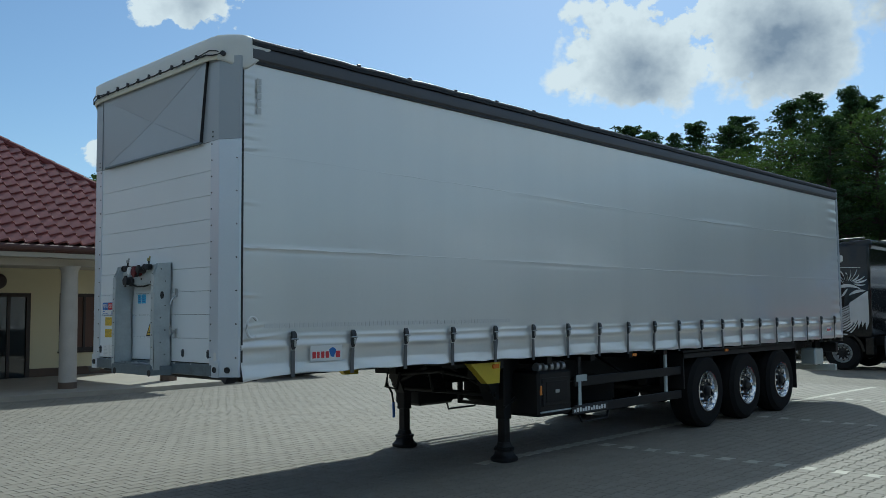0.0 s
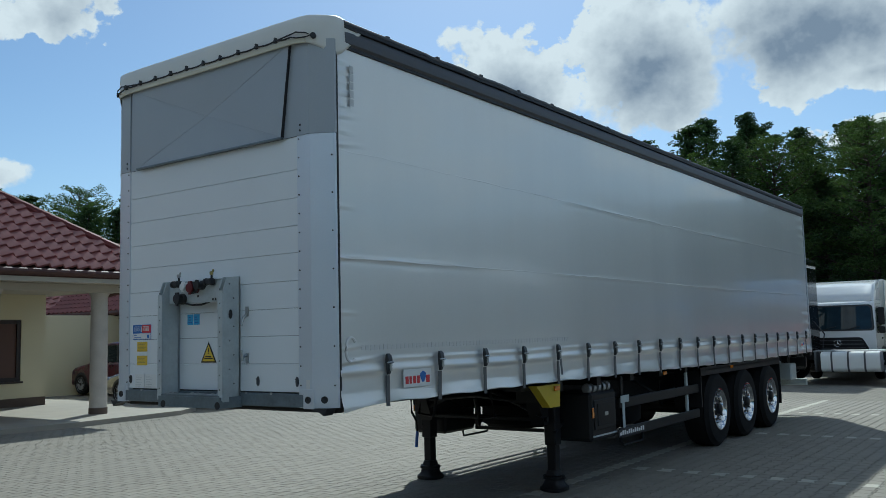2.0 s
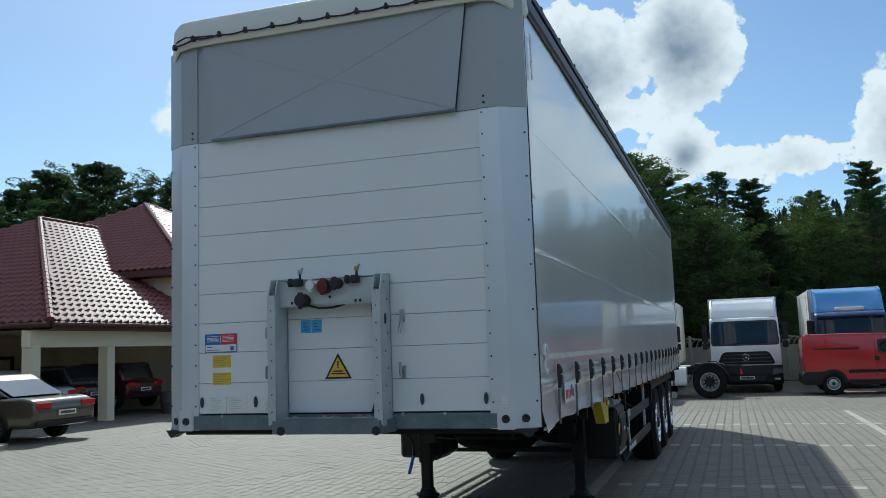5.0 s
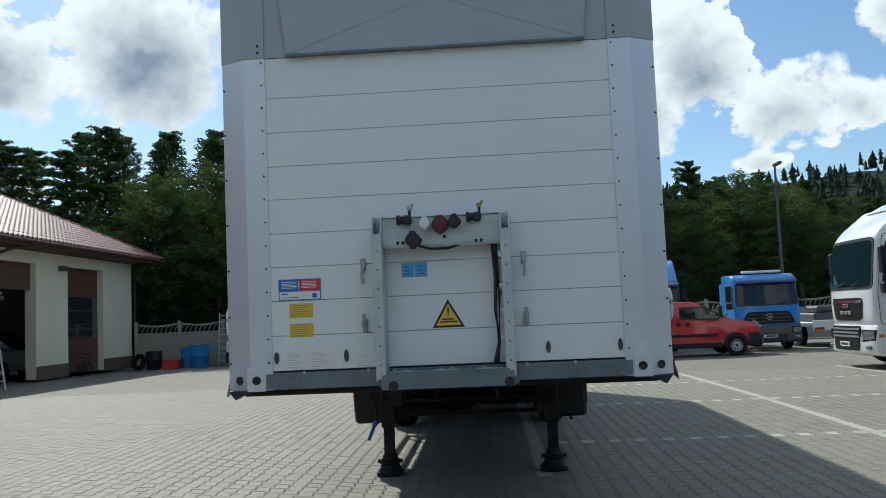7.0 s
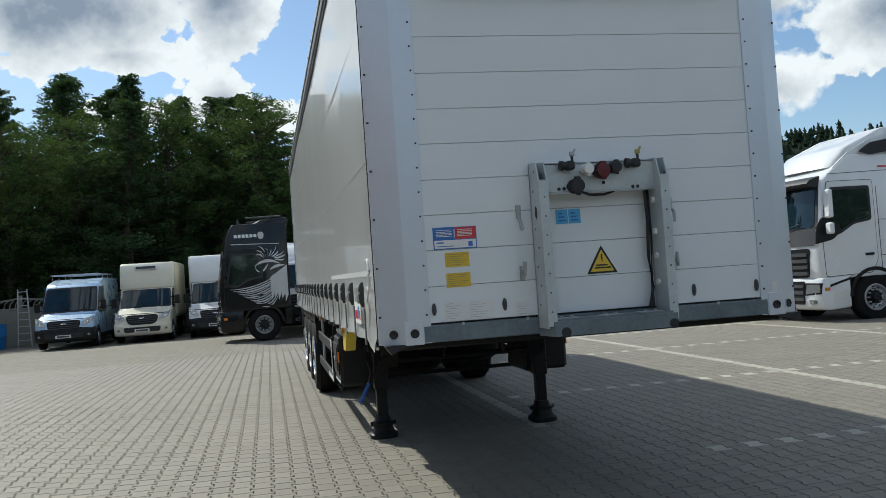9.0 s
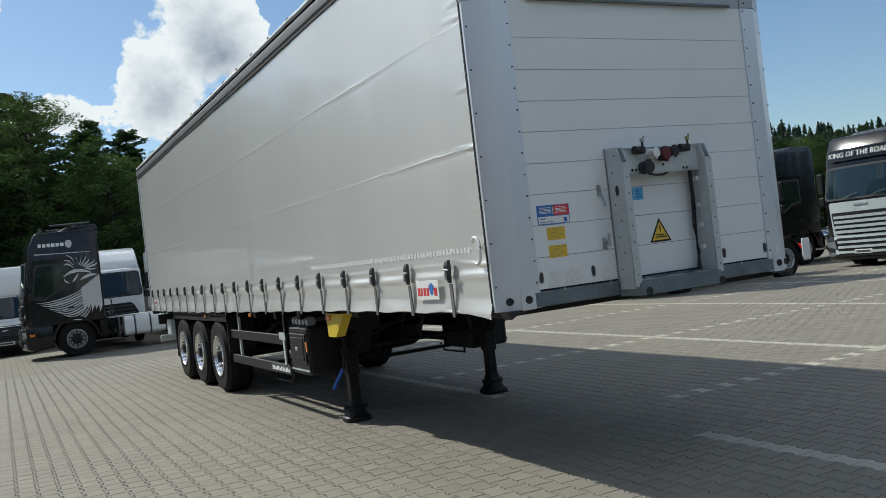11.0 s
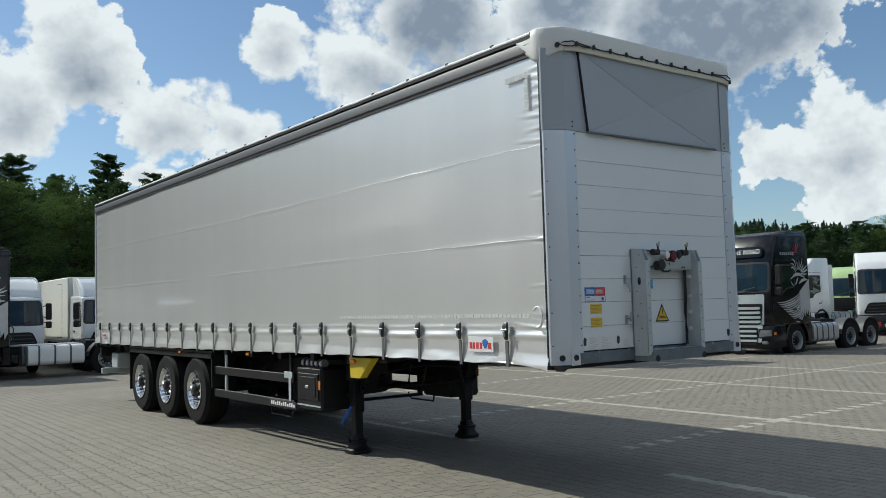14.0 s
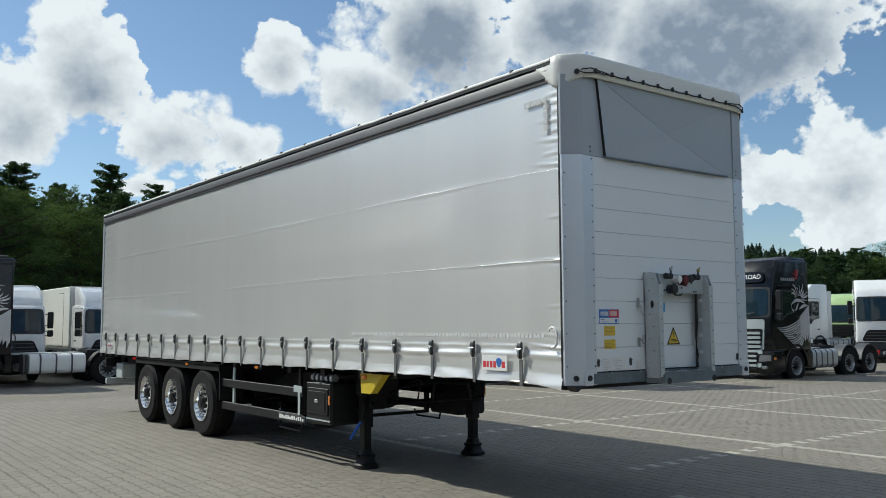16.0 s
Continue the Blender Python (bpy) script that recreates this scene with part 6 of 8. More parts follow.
def car(name, label, m, paint, length=4.9, height=1.46, w=0.92, wb=2.9, estate=False, tall=0.0, group="parked cars"):
    """A passenger car; its glass house is a second, narrower body."""
    T = thing(name, label, "car", m, group)
    z1 = 0.92 + tall
    body = [(0.10, 0.28), (0.0, 0.45), (0.04, 0.66), (0.35, 0.78 + tall), (1.35, z1 + 0.02), (length - 0.35, z1 + 0.04), (length - 0.05, z1 - 0.04), (length, 0.6), (length - 0.1, 0.32)]
    b = part("body", shell(body, w, 0.02, 0.16, (0.5, 0.9), 0.12, 0.09), paint, T)
    back = length - (0.25 if estate else 0.75)
    roof_r = back - (0.25 if estate else 0.95)
    top = [(1.25, z1 - 0.02), (2.05, height - 0.05), (2.45, height), (roof_r, height - 0.01), (back, z1)]
    part("roof", shell(top, w - 0.12, 0.0, 0.08, (2.0, 0.5), 0.10, 0.07), paint, b)
    part("windscreen", front_patch((1.32, z1 + 0.05), (2.02, height - 0.09), w - 0.20, w - 0.26, 0.012), M_GLASS, b)
    d = 0.12 if estate else 0.4
    part("rear_window", Geo().loft([[(x, y + o, z + o * 0.7) for x, y, z in ((-w + 0.24, roof_r + 0.06, height - 0.08), (w - 0.24, roof_r + 0.06, height - 0.08), (w - 0.20, back - 0.05, z1 + 0.06), (-w + 0.20, back - 0.05, z1 + 0.06))] for o in (0.0, 0.02)]), M_GLASS, b)
    for s in (1, -1):
        part("side_window", side_patch([(1.52, z1 + 0.03), (2.12, height - 0.10), (roof_r - 0.02, height - 0.10), (back - 0.30, z1 + 0.04)], w - 0.12, 0.0, s, 0.006, 0.012), M_GLASS, b, smooth=20)
        part("window_pillar", side_patch([(2.72, z1), (2.80, z1), (2.80, height - 0.08), (2.74, height - 0.08)], w - 0.12, 0.0, s, 0.010, 0.014), M_PRINT, b)
        part("window_trim", side_patch([(1.45, z1 - 0.005), (back - 0.2, z1 + 0.005), (back - 0.2, z1 + 0.025), (1.45, z1 + 0.015)], w - 0.10, 0.0, s, 0.006, 0.03), M_CHROME, b)
        for y in (1.55, 2.80, 3.75):
            part("door_line", side_patch([(y, 0.36), (y + 0.012, 0.36), (y + 0.012, z1 - 0.03), (y, z1 - 0.03)], w, 0.02, s, 0.003, 0.01), M_PRINT, b)
        for y in (2.6, 3.6):
            part("door_handle", side_patch([(y, z1 - 0.14), (y + 0.18, z1 - 0.13), (y + 0.18, z1 - 0.105), (y, z1 - 0.115)], w, 0.02, s, 0.022, 0.02), paint, b)
        mirror(b, w + 0.02, 1.75, z1 + 0.08, s, 0.14, 0.16, paint)
        for y in (0.92, 0.92 + wb):
            part("wheel_arch", side_patch([(y + 0.385 * math.cos(a), 0.33 + 0.385 * math.sin(a)) for a in [i * 0.2618 for i in range(13)]], w, 0.02, s, 0.004, 0.05), M_PRINT, T, smooth=20)
            wheel(T, s * (w + 0.014), y, 0.33, 0.33, 0.21, s, "car", M_RIM_GREY)
        part("tail_light", Geo().box((s * 0.45, length - 0.06, 0.72 + tall * 0.7), (s * (w - 0.06), length + 0.012, 0.86 + tall * 0.7), 0.02), M_RED_LENS, T)
        part("headlight", Geo().box((s * 0.55, 0.02, 0.62), (s * (w - 0.04), 0.25, 0.74), 0.03), M_LAMP, T)
        part("axle", Geo().cyl((0, 0.92, 0.33), (s * (w - 0.15), 0.92, 0.33), 0.04, 8).cyl((0, 0.92 + wb, 0.33), (s * (w - 0.15), 0.92 + wb, 0.33), 0.04, 8), M_CHASSIS, T)
    part("grille", front_patch((0.0, 0.42), (0.03, 0.64), 0.5, 0.55, 0.02, 0.03), M_BLACK, b)
    part("bumper_strip", Geo().box((-w + 0.08, length - 0.06, 0.36), (w - 0.08, length + 0.01, 0.46), 0.02), M_BLACK, b)
    plate_bar(T, 0, length + 0.006, 0.62, face=1)
    plate_bar(T, 0, -0.006, 0.36)
    return T


def ground_pose(x, y, rz=0, size=1.0):
    return pose(x, y, rise(y), 0, 0, rz) @ Matrix.Diagonal((size, size, size, 1))


# row of vans facing the yard
van("panel_van", "pale blue panel van with black bumper and roof rack", ground_pose(-9.0, 27.9), M_PAINT_LBLUE, rack=True, height=2.52, screen_top=(1.75, 2.30))
van("box_van", "cream box van with cooling unit over the cab", ground_pose(-6.45, 28.6), M_PAINT_CREAM, box=(4.0, 2.98, 1.03, M_BOX_CREAM), screen_top=(1.75, 2.05), low=M_PAINT_CREAM, cooler=True)
van("box_van", "white box van with black front bumper", ground_pose(-3.85, 28.9), M_PAINT_WHITE, box=(4.2, 3.15, 1.08, M_BOX), screen_top=(1.70, 2.15))


def feathers(T, parent, side, material):
    """Silver wing strokes, plumes and a curled mane painted on a cab's side."""
    def stroke(poly, d=0.016):
        g = Geo()
        g.loft([[(side * (1.235 - 0.012 * z + q), y, z) for y, z in poly] for q in (0.002, d)])
        part("paint_stroke", g, material, parent, smooth=20)
    def curved(a, b, c, w):
        """A tapering stroke from a over b to c."""
        up, dn = [], []
        for i in range(9):
            q = i / 8
            y = (1 - q) ** 2 * a[0] + 2 * q * (1 - q) * b[0] + q * q * c[0]
            z = (1 - q) ** 2 * a[1] + 2 * q * (1 - q) * b[1] + q * q * c[1]
            h = w * math.sin(3.0 * (0.06 + 0.94 * q)) + 0.004
            up.append((y, z + h))
            dn.append((y + 0.25 * h, z - h))
        stroke(up + dn[::-1])
    for k in range(12):
        curved((1.86 + 0.02 * (k % 3), 2.02 - 0.05 * k), (1.15 + 0.05 * k, 1.62 - 0.060 * k), (0.42 + 0.085 * k, 1.66 - 0.052 * k), 0.012 + 0.005 * (k % 3))
    # the broad plumes by the cab's rear edge
    for k in range(5):
        y = 1.66 + 0.105 * k
        stroke([(y, 1.98 + 0.07 * k), (y + 0.11, 2.06 + 0.07 * k), (y + 0.112, 1.52 - 0.03 * k), (y + 0.02, 1.28 - 0.02 * k + 0.06 * (k % 2)), (y + 0.005, 1.6)], 0.019)
    # the head: beak, eye ring, curled mane
    curved((1.98, 2.40), (1.55, 2.62), (1.22, 2.36), 0.045)
    curved((1.22, 2.40), (1.18, 2.22), (1.36, 2.16), 0.030)
    curved((1.62, 2.40), (1.52, 2.26), (1.44, 2.18), 0.035)
    curved((2.12, 2.34), (1.86, 2.36), (1.66, 2.22), 0.040)
    for k in range(10):
        a = radians(8 + 17 * k)
        c = (1.66, 2.52)
        r1 = 0.46 + 0.09 * ((k * 5) % 3)
        p1 = (c[0] + 0.16 * math.cos(a), c[1] + 0.12 * math.sin(a))
        p3 = (min(2.17, c[0] + r1 * math.cos(a - 0.15)), c[1] + 0.80 * r1 * math.sin(a - 0.15))
        p2 = ((p1[0] + p3[0]) / 2 + 0.10 * math.sin(a), (p1[1] + p3[1]) / 2 - 0.10 * math.cos(a) + 0.05)
        curved(p1, (min(2.17, p2[0]), p2[1]), p3, 0.016 + 0.008 * (k % 2))


# black tractor standing across, its front towards -x
sc1 = truck("tractor_unit", "glossy black tractor unit with silver feather artwork", pose(-3.43, 24.22, rise(23.6), 0, 0, -90), M_PAINT_BLACK, roof=3.68, wb=3.62, low=M_PAINT_BLACK, tank=M_WHITE, slope=0.12, fairing=3.86, ws=(1.82, 2.88), group="parked tractor units")
for s in (1, -1):
    feathers(sc1, sc1, s, M_SILVER_PRINT)
    g = Geo()
    for k in range(6):
        g.box((s * 1.205, 0.62 + 0.12 * k, 3.26), (s * 1.215, 0.71 + 0.12 * k, 3.36))
    part("print_bars", g, M_WHITE, sc1)
    part("emblem_shape", Geo().prism([(1.44 + 0.10 * math.cos(a), 3.33 + 0.12 * math.sin(a) * (1.2 if math.sin(a) < 0 else 0.8)) for a in [i * 0.7854 for i in range(8)]], 0, s * 1.20, s * 1.216), M_SILVER_PRINT, sc1)
    part("roof_strip", side_patch([(0.5, 3.05), (2.0, 3.02), (2.0, 3.035), (0.5, 3.08)], 1.235, 0.012, s, 0.008, 0.02), M_SILVER_PRINT, sc1)
part("roof_bar", Geo().tube([(-1.0, 0.75, 3.82), (1.0, 0.75, 3.82)], 0.03, 8).tube([(-1.0, 1.7, 3.86), (1.0, 1.7, 3.86)], 0.03, 8).tube([(-1.0, 1.0, 3.88), (-1.0, 2.1, 3.9)], 0.03, 8).tube([(1.0, 1.0, 3.88), (1.0, 2.1, 3.9)], 0.03, 8).tube([(-1.0, 0.75, 3.65), (-1.0, 0.75, 3.84)], 0.03, 8).tube([(1.0, 0.75, 3.65), (1.0, 0.75, 3.84)], 0.03, 8).tube([(-1.0, 1.7, 3.65), (-1.0, 1.7, 3.88)], 0.03, 8).tube([(1.0, 1.7, 3.65), (1.0, 1.7, 3.88)], 0.03, 8), M_RAIL, sc1)

# box lorries behind it
truck("box_truck", "white box truck with roof spoiler and black grille", ground_pose(-0.75, 25.8, 0, 0.92), M_PAINT_WHITE, roof=2.78, cab=2.0, wb=4.2, box=(6.0, 3.55, M_BOX), grille="badge", spoiler=(M_PAINT_WHITE, 3.47), slope=0.3, group="parked box trucks")
truck("box_truck", "white box truck with roof spoiler and round badge", ground_pose(2.72, 25.9, 0, 0.92), M_PAINT_WHITE, roof=2.78, cab=2.0, wb=4.2, box=(6.0, 3.55, M_BOX), grille="badge", spoiler=(M_PAINT_WHITE, 3.47), slope=0.3, group="parked box trucks")
truck("box_truck", "dark blue box truck with sky-blue roof spoiler", ground_pose(6.28, 27.9, 0, 0.95), M_PAINT_NAVY, roof=2.85, cab=2.0, wb=4.2, box=(6.0, 3.75, M_BOX), grille="badge", spoiler=(M_PAINT_SKY, 3.7), slope=0.3, group="parked box trucks", visor=M_PAINT_NAVY)
part("roof_unit", Geo().box((-0.5, 0.28, 2.80), (0.5, 0.62, 2.98), 0.05), M_WHITE, bpy.data.objects["box_truck.002"], "white roof cooling unit")
ax = truck("tipper_truck", "bright blue cab-over truck with black grille", ground_pose(10.15, 26.5, 0, 0.93), M_PAINT_BLUE, roof=2.95, cab=2.0, wb=3.9, grille="badge", low=M_RAIL, tank=M_RIM_GREY, slope=0.25, axles=2, group="parked trucks", visor=M_PAINT_NAVY)
part("light_bar", Geo().box((-0.75, 0.55, 3.0), (0.75, 0.75, 3.10), 0.03), M_WHITE, ax)

# red small van standing across, its front towards +x
db = van("delivery_van", "red small delivery van with black side strip", pose(9.22, 24.95, rise(24.6), 0, 0, 90), M_PAINT_RED, nose=1.05, screen_top=(1.95, 1.78), length=4.85, height=1.86, w=0.92, wb=3.1, group="parked vans")
for s in (1, -1):
    part("rub_strip", side_patch([(1.5, 0.66), (3.6, 0.66), (3.6, 0.76), (1.5, 0.76)], 0.92, 0.02, s, 0.022, 0.03), M_BLACK, db)
    part("door_handle", side_patch([(2.42, 1.02), (2.56, 1.02), (2.56, 1.14), (2.42, 1.14)], 0.92, 0.02, s, 0.02, 0.03), M_BLACK, db)
    part("door_handle", side_patch([(2.72, 1.02), (2.86, 1.02), (2.86, 1.14), (2.72, 1.14)], 0.92, 0.02, s, 0.02, 0.03), M_BLACK, db)
    part("tail_light", Geo().box((s * 0.78, 4.80, 0.95), (s * 0.915, 4.86, 1.45), 0.02), M_RED_LENS, db)
part("rear_bumper", hull([(4.25, 0.30), (4.25, 0.72), (4.85, 0.72), (4.92, 0.6), (4.9, 0.32)], 0.925, 0.0, 0.04, 2), M_BLACK, db)

# tractor units on the other side of the lane, fronts towards -x
truck("tractor_unit", "white tractor unit with tall rounded cab and dark grille", pose(8.65, 16.0, rise(15.2), 0, 0, -90), M_PAINT_WHITE, roof=3.72, slope=0.75, wb=3.7, tank=M_RIM_GREY, low=M_PAINT_WHITE, group="parked tractor units", grille="shield", fairing=3.95, ws=(1.80, 3.0))
vo = truck("tractor_unit", "white tractor unit with side skirts and dark screen frame", pose(9.5, 12.9, -0.06, 0, 0, -90), M_PAINT_WHITE, roof=3.62, slope=0.62, cab=2.42, wb=3.7, skirt=M_PAINT_WHITE, low=M_PAINT_WHITE, group="parked tractor units", grille_mat=M_RAIL, mirrors=M_PAINT_WHITE, rim=M_RIM_LIGHT, fairing=4.22, visor=M_PRINT, ws=(2.02, 3.02))
for s in (1, -1):
    part("roof_flank", side_patch(round_poly([(0.62, 3.34), (1.02, 3.66), (1.55, 3.93), (2.38, 4.12), (2.56, 3.96), (2.70, 3.30), (2.70, 1.06), (2.38, 1.06), (2.38, 3.26)], 0.03), 1.235, 0.0, s, -0.075, 0.075), M_PAINT_WHITE, vo, smooth=20)
    part("roof_window", side_patch(round_poly([(1.22, 3.66), (1.52, 3.84), (2.36, 3.98), (2.40, 3.70), (1.50, 3.58)], 0.05), 1.235, 0.0, s, 0.012, 0.02), M_PRINT, vo, smooth=20)
    part("print_bar", side_patch([(1.70, 3.30), (2.20, 3.30), (2.20, 3.34), (1.70, 3.34)], 1.235, 0.012, s, 0.008, 0.012), M_PINK_PRINT, vo)
    part("screen_frame", side_patch(round_poly([(0.04, 1.72), (0.10, 2.14), (0.26, 2.30), (0.62, 2.14), (0.70, 1.98), (0.46, 1.80)], 0.05), 1.235, 0.012, s, 0.016, 0.02), M_BLACK, vo, smooth=20)
    for poly in ([(1.60, 2.90), (1.605, 1.10), (1.618, 1.10), (1.613, 2.90)], [(1.60, 2.17), (2.30, 2.15), (2.30, 2.163), (1.60, 2.183)], [(1.62, 1.40), (2.30, 1.40), (2.30, 1.413), (1.62, 1.413)], [(0.45, 3.20), (2.36, 3.24), (2.36, 3.253), (0.45, 3.213)], [(2.26, 1.40), (2.26, 3.2), (2.272, 3.2), (2.272, 1.40)]):
        part("panel_line", side_patch(poly, 1.235, 0.012, s, 0.004, 0.012), M_RAIL, vo)
    part("louvre", side_patch([(2.10, 1.48), (2.24, 1.48), (2.24, 1.58), (2.10, 1.58)], 1.235, 0.012, s, 0.010, 0.012), M_RAIL, vo)
    part("step_recess", side_patch(round_poly([(0.36, 0.42), (0.74, 0.42), (0.74, 0.72), (0.36, 0.66)], 0.05), 1.24, 0, s, 0.004, 0.01), M_BOX, vo, smooth=20)
    part("fender_strip", side_patch([(0.30, 0.80), (0.80, 0.93), (0.80, 0.98), (0.30, 0.85)], 1.24, 0, s, 0.008, 0.02), M_BLACK, vo)
part("dark_band", front_patch((0.0, 1.70), (0.02, 2.06), 1.18, 1.16, 0.02), M_RAIL, vo)

sc2 = truck("tractor_unit", "glossy black tractor unit with feather artwork and chrome tanks", pose(16.6, 10.8, -0.14, 0, 0, -90), M_PAINT_BLACK, roof=3.72, wb=3.1, low=M_PAINT_BLACK, tank=M_LADDER, slope=0.15, fairing=3.84, ws=(1.97, 2.90), axles=2, grille_mat=M_GALV_LIGHT, group="parked tractor units", screen=M_GLASS_BLUE)
for s in (1, -1):
    feathers(sc2, sc2, s, M_SILVER_PRINT)
    g = Geo()
    for k in range(5):
        a = radians(70 + 25 * k)
        g.loft([[(s * (1.235 - 0.012 * z + d), y, z) for y, z in ((1.60, 3.15), (1.60 + 0.28 * math.cos(a), 3.15 + 0.30 * math.sin(a)), (1.66 + 0.22 * math.cos(a + 0.2), 3.15 + 0.25 * math.sin(a + 0.2)))] for d in (0.004, 0.022)])
    part("red_crest", g, M_PINK_PRINT, sc2, "red painted crest", smooth=20)
    g = Geo()
    for k in range(7):
        g.box((s * 1.203, 0.72 + 0.11 * k, 3.08), (s * 1.211, 0.79 + 0.11 * k, 3.17))
    part("print_bars", g, M_RIM_GREY, sc2)
sign = part("roof_sign", front_patch((0.15, 3.02), (0.22, 3.34), 0.98, 0.95, 0.05, 0.06), M_PAINT_BLACK, sc2)
part("lettering", text_mesh("KING OF THE ROAD", 0.20), M_WHITE, sign, "white lettering", at=pose(0, 0.136, 3.19, 76, 0, 0), smooth=0)
sc3 = truck("tractor_unit", "black tractor unit with chrome grille and roof lamp rail", pose(17.8, 16.1, rise(16), 0, 0, -90), M_PAINT_BLACK, roof=3.72, wb=3.1, low=M_PAINT_BLACK, tank=M_CHROME, slope=0.15, fairing=3.84, ws=(1.85, 2.88), axles=2, grille_mat=M_CHROME, group="parked tractor units", screen=M_GLASS_BLUE)
sign = part("roof_sign", front_patch((0.15, 3.02), (0.22, 3.34), 0.98, 0.95, 0.05, 0.06), M_PAINT_BLACK, sc3)
part("lettering", text_mesh("KING OF THE ROAD", 0.20), M_WHITE, sign, "white lettering", at=pose(0, 0.136, 3.19, 76, 0, 0), smooth=0)
rail = part("lamp_rail", Geo().tube([(-1.05, 0.40, 3.45), (-1.0, 0.30, 3.66), (1.0, 0.30, 3.66), (1.05, 0.40, 3.45)], 0.035, 8), M_CHROME, sc3)
for x in (-0.55, -0.2, 0.2, 0.55):
    part("roof_lamp", Geo().lathe([(0, 0.0), (0.0, 0.10), (0.05, 0.11), (0.10, 0.07), (0.11, 0.0)], 16), M_LAMP, rail, at=pose(x, 0.24, 3.80, 0, 0, 90))
for x in (-0.9, 0.9):
    part("beacon", Geo().lathe([(3.68, 0.0), (3.68, 0.07), (3.82, 0.06), (3.85, 0.0)], 12, axis=2), M_ORANGE, rail, at=pose(x, 0.30, 0))
truck("tractor_unit", "white tractor unit with rounded rear cab corner", pose(30.8, 18.1, rise(17) - 0.05, 0, 0, -90), M_PAINT_WHITE, roof=3.55, slope=0.6, wb=3.7, tank=M_RIM_GREY, low=M_PAINT_WHITE, ws=(1.80, 2.85), group="parked tractor units")
truck("tractor_unit", "white tractor unit with broad dark windscreen", pose(29.6, 12.4, -0.16, 0, 0, -60), M_PAINT_WHITE, roof=3.60, slope=0.5, wb=3.7, tank=M_RIM_GREY, low=M_BLACK, ws=(1.85, 2.9), group="parked tractor units", screen=M_GLASS_BLUE, grille="badge")
truck("tractor_unit", "light green tractor unit standing behind others", pose(36.0, 17.6, rise(20), 0, 0, -80), M_PAINT_GREEN, roof=3.2, slope=0.5, wb=3.7, tank=M_RIM_GREY, low=M_PAINT_GREEN, group="parked tractor units")

# low flat trailer between the blue truck and the tractor units
ft = thing("flat_trailer", "low grey flat trailer with white tail board", "trailer", pose(13.2, 27.5, rise(27.5)))
part("bed", Geo().box((-1.2, 0, 0.75), (1.2, 6, 0.92), 0.02), M_RIM_GREY, ft)
part("tail_board", Geo().box((-1.2, -0.06, 0.62), (1.2, 0.0, 1.0), 0.02), M_WHITE, ft)
part("load", Geo().box((-0.9, 0.6, 0.92), (0.9, 2.4, 1.25), 0.05).box((-0.7, 0.8, 1.25), (0.6, 2.0, 1.5), 0.05), M_RAIL, ft)
for s in (1, -1):
    wheel(ft, s * 1.2, 1.6, 0.45, 0.45, 0.25, s, "truck", M_RIM_GREY)
    wheel(ft, s * 1.2, 3.0, 0.45, 0.45, 0.25, s, "truck", M_RIM_GREY)
    part("tail_light", Geo().box((s * 0.8, -0.08, 0.64), (s * 1.15, -0.06, 0.74), 0.004), M_RED_LENS, ft)

# cars by the building
car("saloon_car", "grey-brown metallic saloon car with chrome window trim", pose(-16.3, 10.4, 0, 0, 0, -90), M_PAINT_SILVER)
car("estate_car", "maroon tall estate car parked behind the saloon", pose(-21.6, 12.5, 0.02, 0, 0, -90), M_PAINT_MAROON, length=4.6, height=1.66, estate=True, tall=0.08, wb=2.7)
car("estate_car", "dark estate car with its front towards the yard", pose(-22.6, 14.9, 0.03, 0, 0, 62), M_PAINT_DARK, length=4.4, height=1.5, estate=True)
car("saloon_car", "white saloon car under the carport roof", pose(-20.6, 14.8, 0.03, 0, 0, -90), M_PAINT_WHITE, height=1.48)
car("estate_car", "maroon estate car under the carport roof", pose(-20.5, 19.2, 0.10, 0, 0, -90), M_PAINT_MAROON, length=4.4, height=1.5, estate=True)
car("estate_car", "dark estate car parked in the carport shade", pose(-20.9, 17.2, 0.07, 0, 0, -90), M_PAINT_DARK, length=4.5, height=1.5, estate=True)
car("pickup_truck", "grey pickup standing inside the garage", pose(-22.4, 28.0, -0.1, 0, 0, -90), M_LADDER, length=5.2, height=1.8, tall=0.14, w=0.95, wb=3.1)

# ---- ground ----
def land(x, y):
    return rise(min(y, 38.0))


g = Geo()
RINGS = [0, 6, 12, 18, 24, 30, 36, 44, 60, 90, 140, 250, 500, 1000, 2500]
g.v = [(0, 0, land(0, 0) - 0.05)]
for r in RINGS[1:]:
    for k in range(72):
        a = k * math.tau / 72
        x, y = r * math.sin(a), r * math.cos(a)
        g.v.append((x, y, land(x, y) - 0.05))
g.f = [(0, 1 + k, 1 + (k + 1) % 72) for k in range(72)]
for i in range(len(RINGS) - 2):
    for k in range(72):
        a, b = 1 + i * 72, 1 + (i + 1) * 72
        g.f.append((a + k, b + k, b + (k + 1) % 72, a + (k + 1) % 72))
structure("ground", g, M_SOIL, "dark forest soil reaching the horizon", "ground", 60)

X0, X1, Y0, Y1 = -14.08, 15.84, -2.0, 17.0


def pave(u0, u1, v0, v1):
    nx, ny = max(1, int((u1 - u0) / 4)), max(1, int((v1 - v0) / 1.0))
    return Geo().sheet(lambda u, v: (u0 + u * (u1 - u0), v0 + v * (v1 - v0), rise(v0 + v * (v1 - v0)) - 0.002), nx, ny)


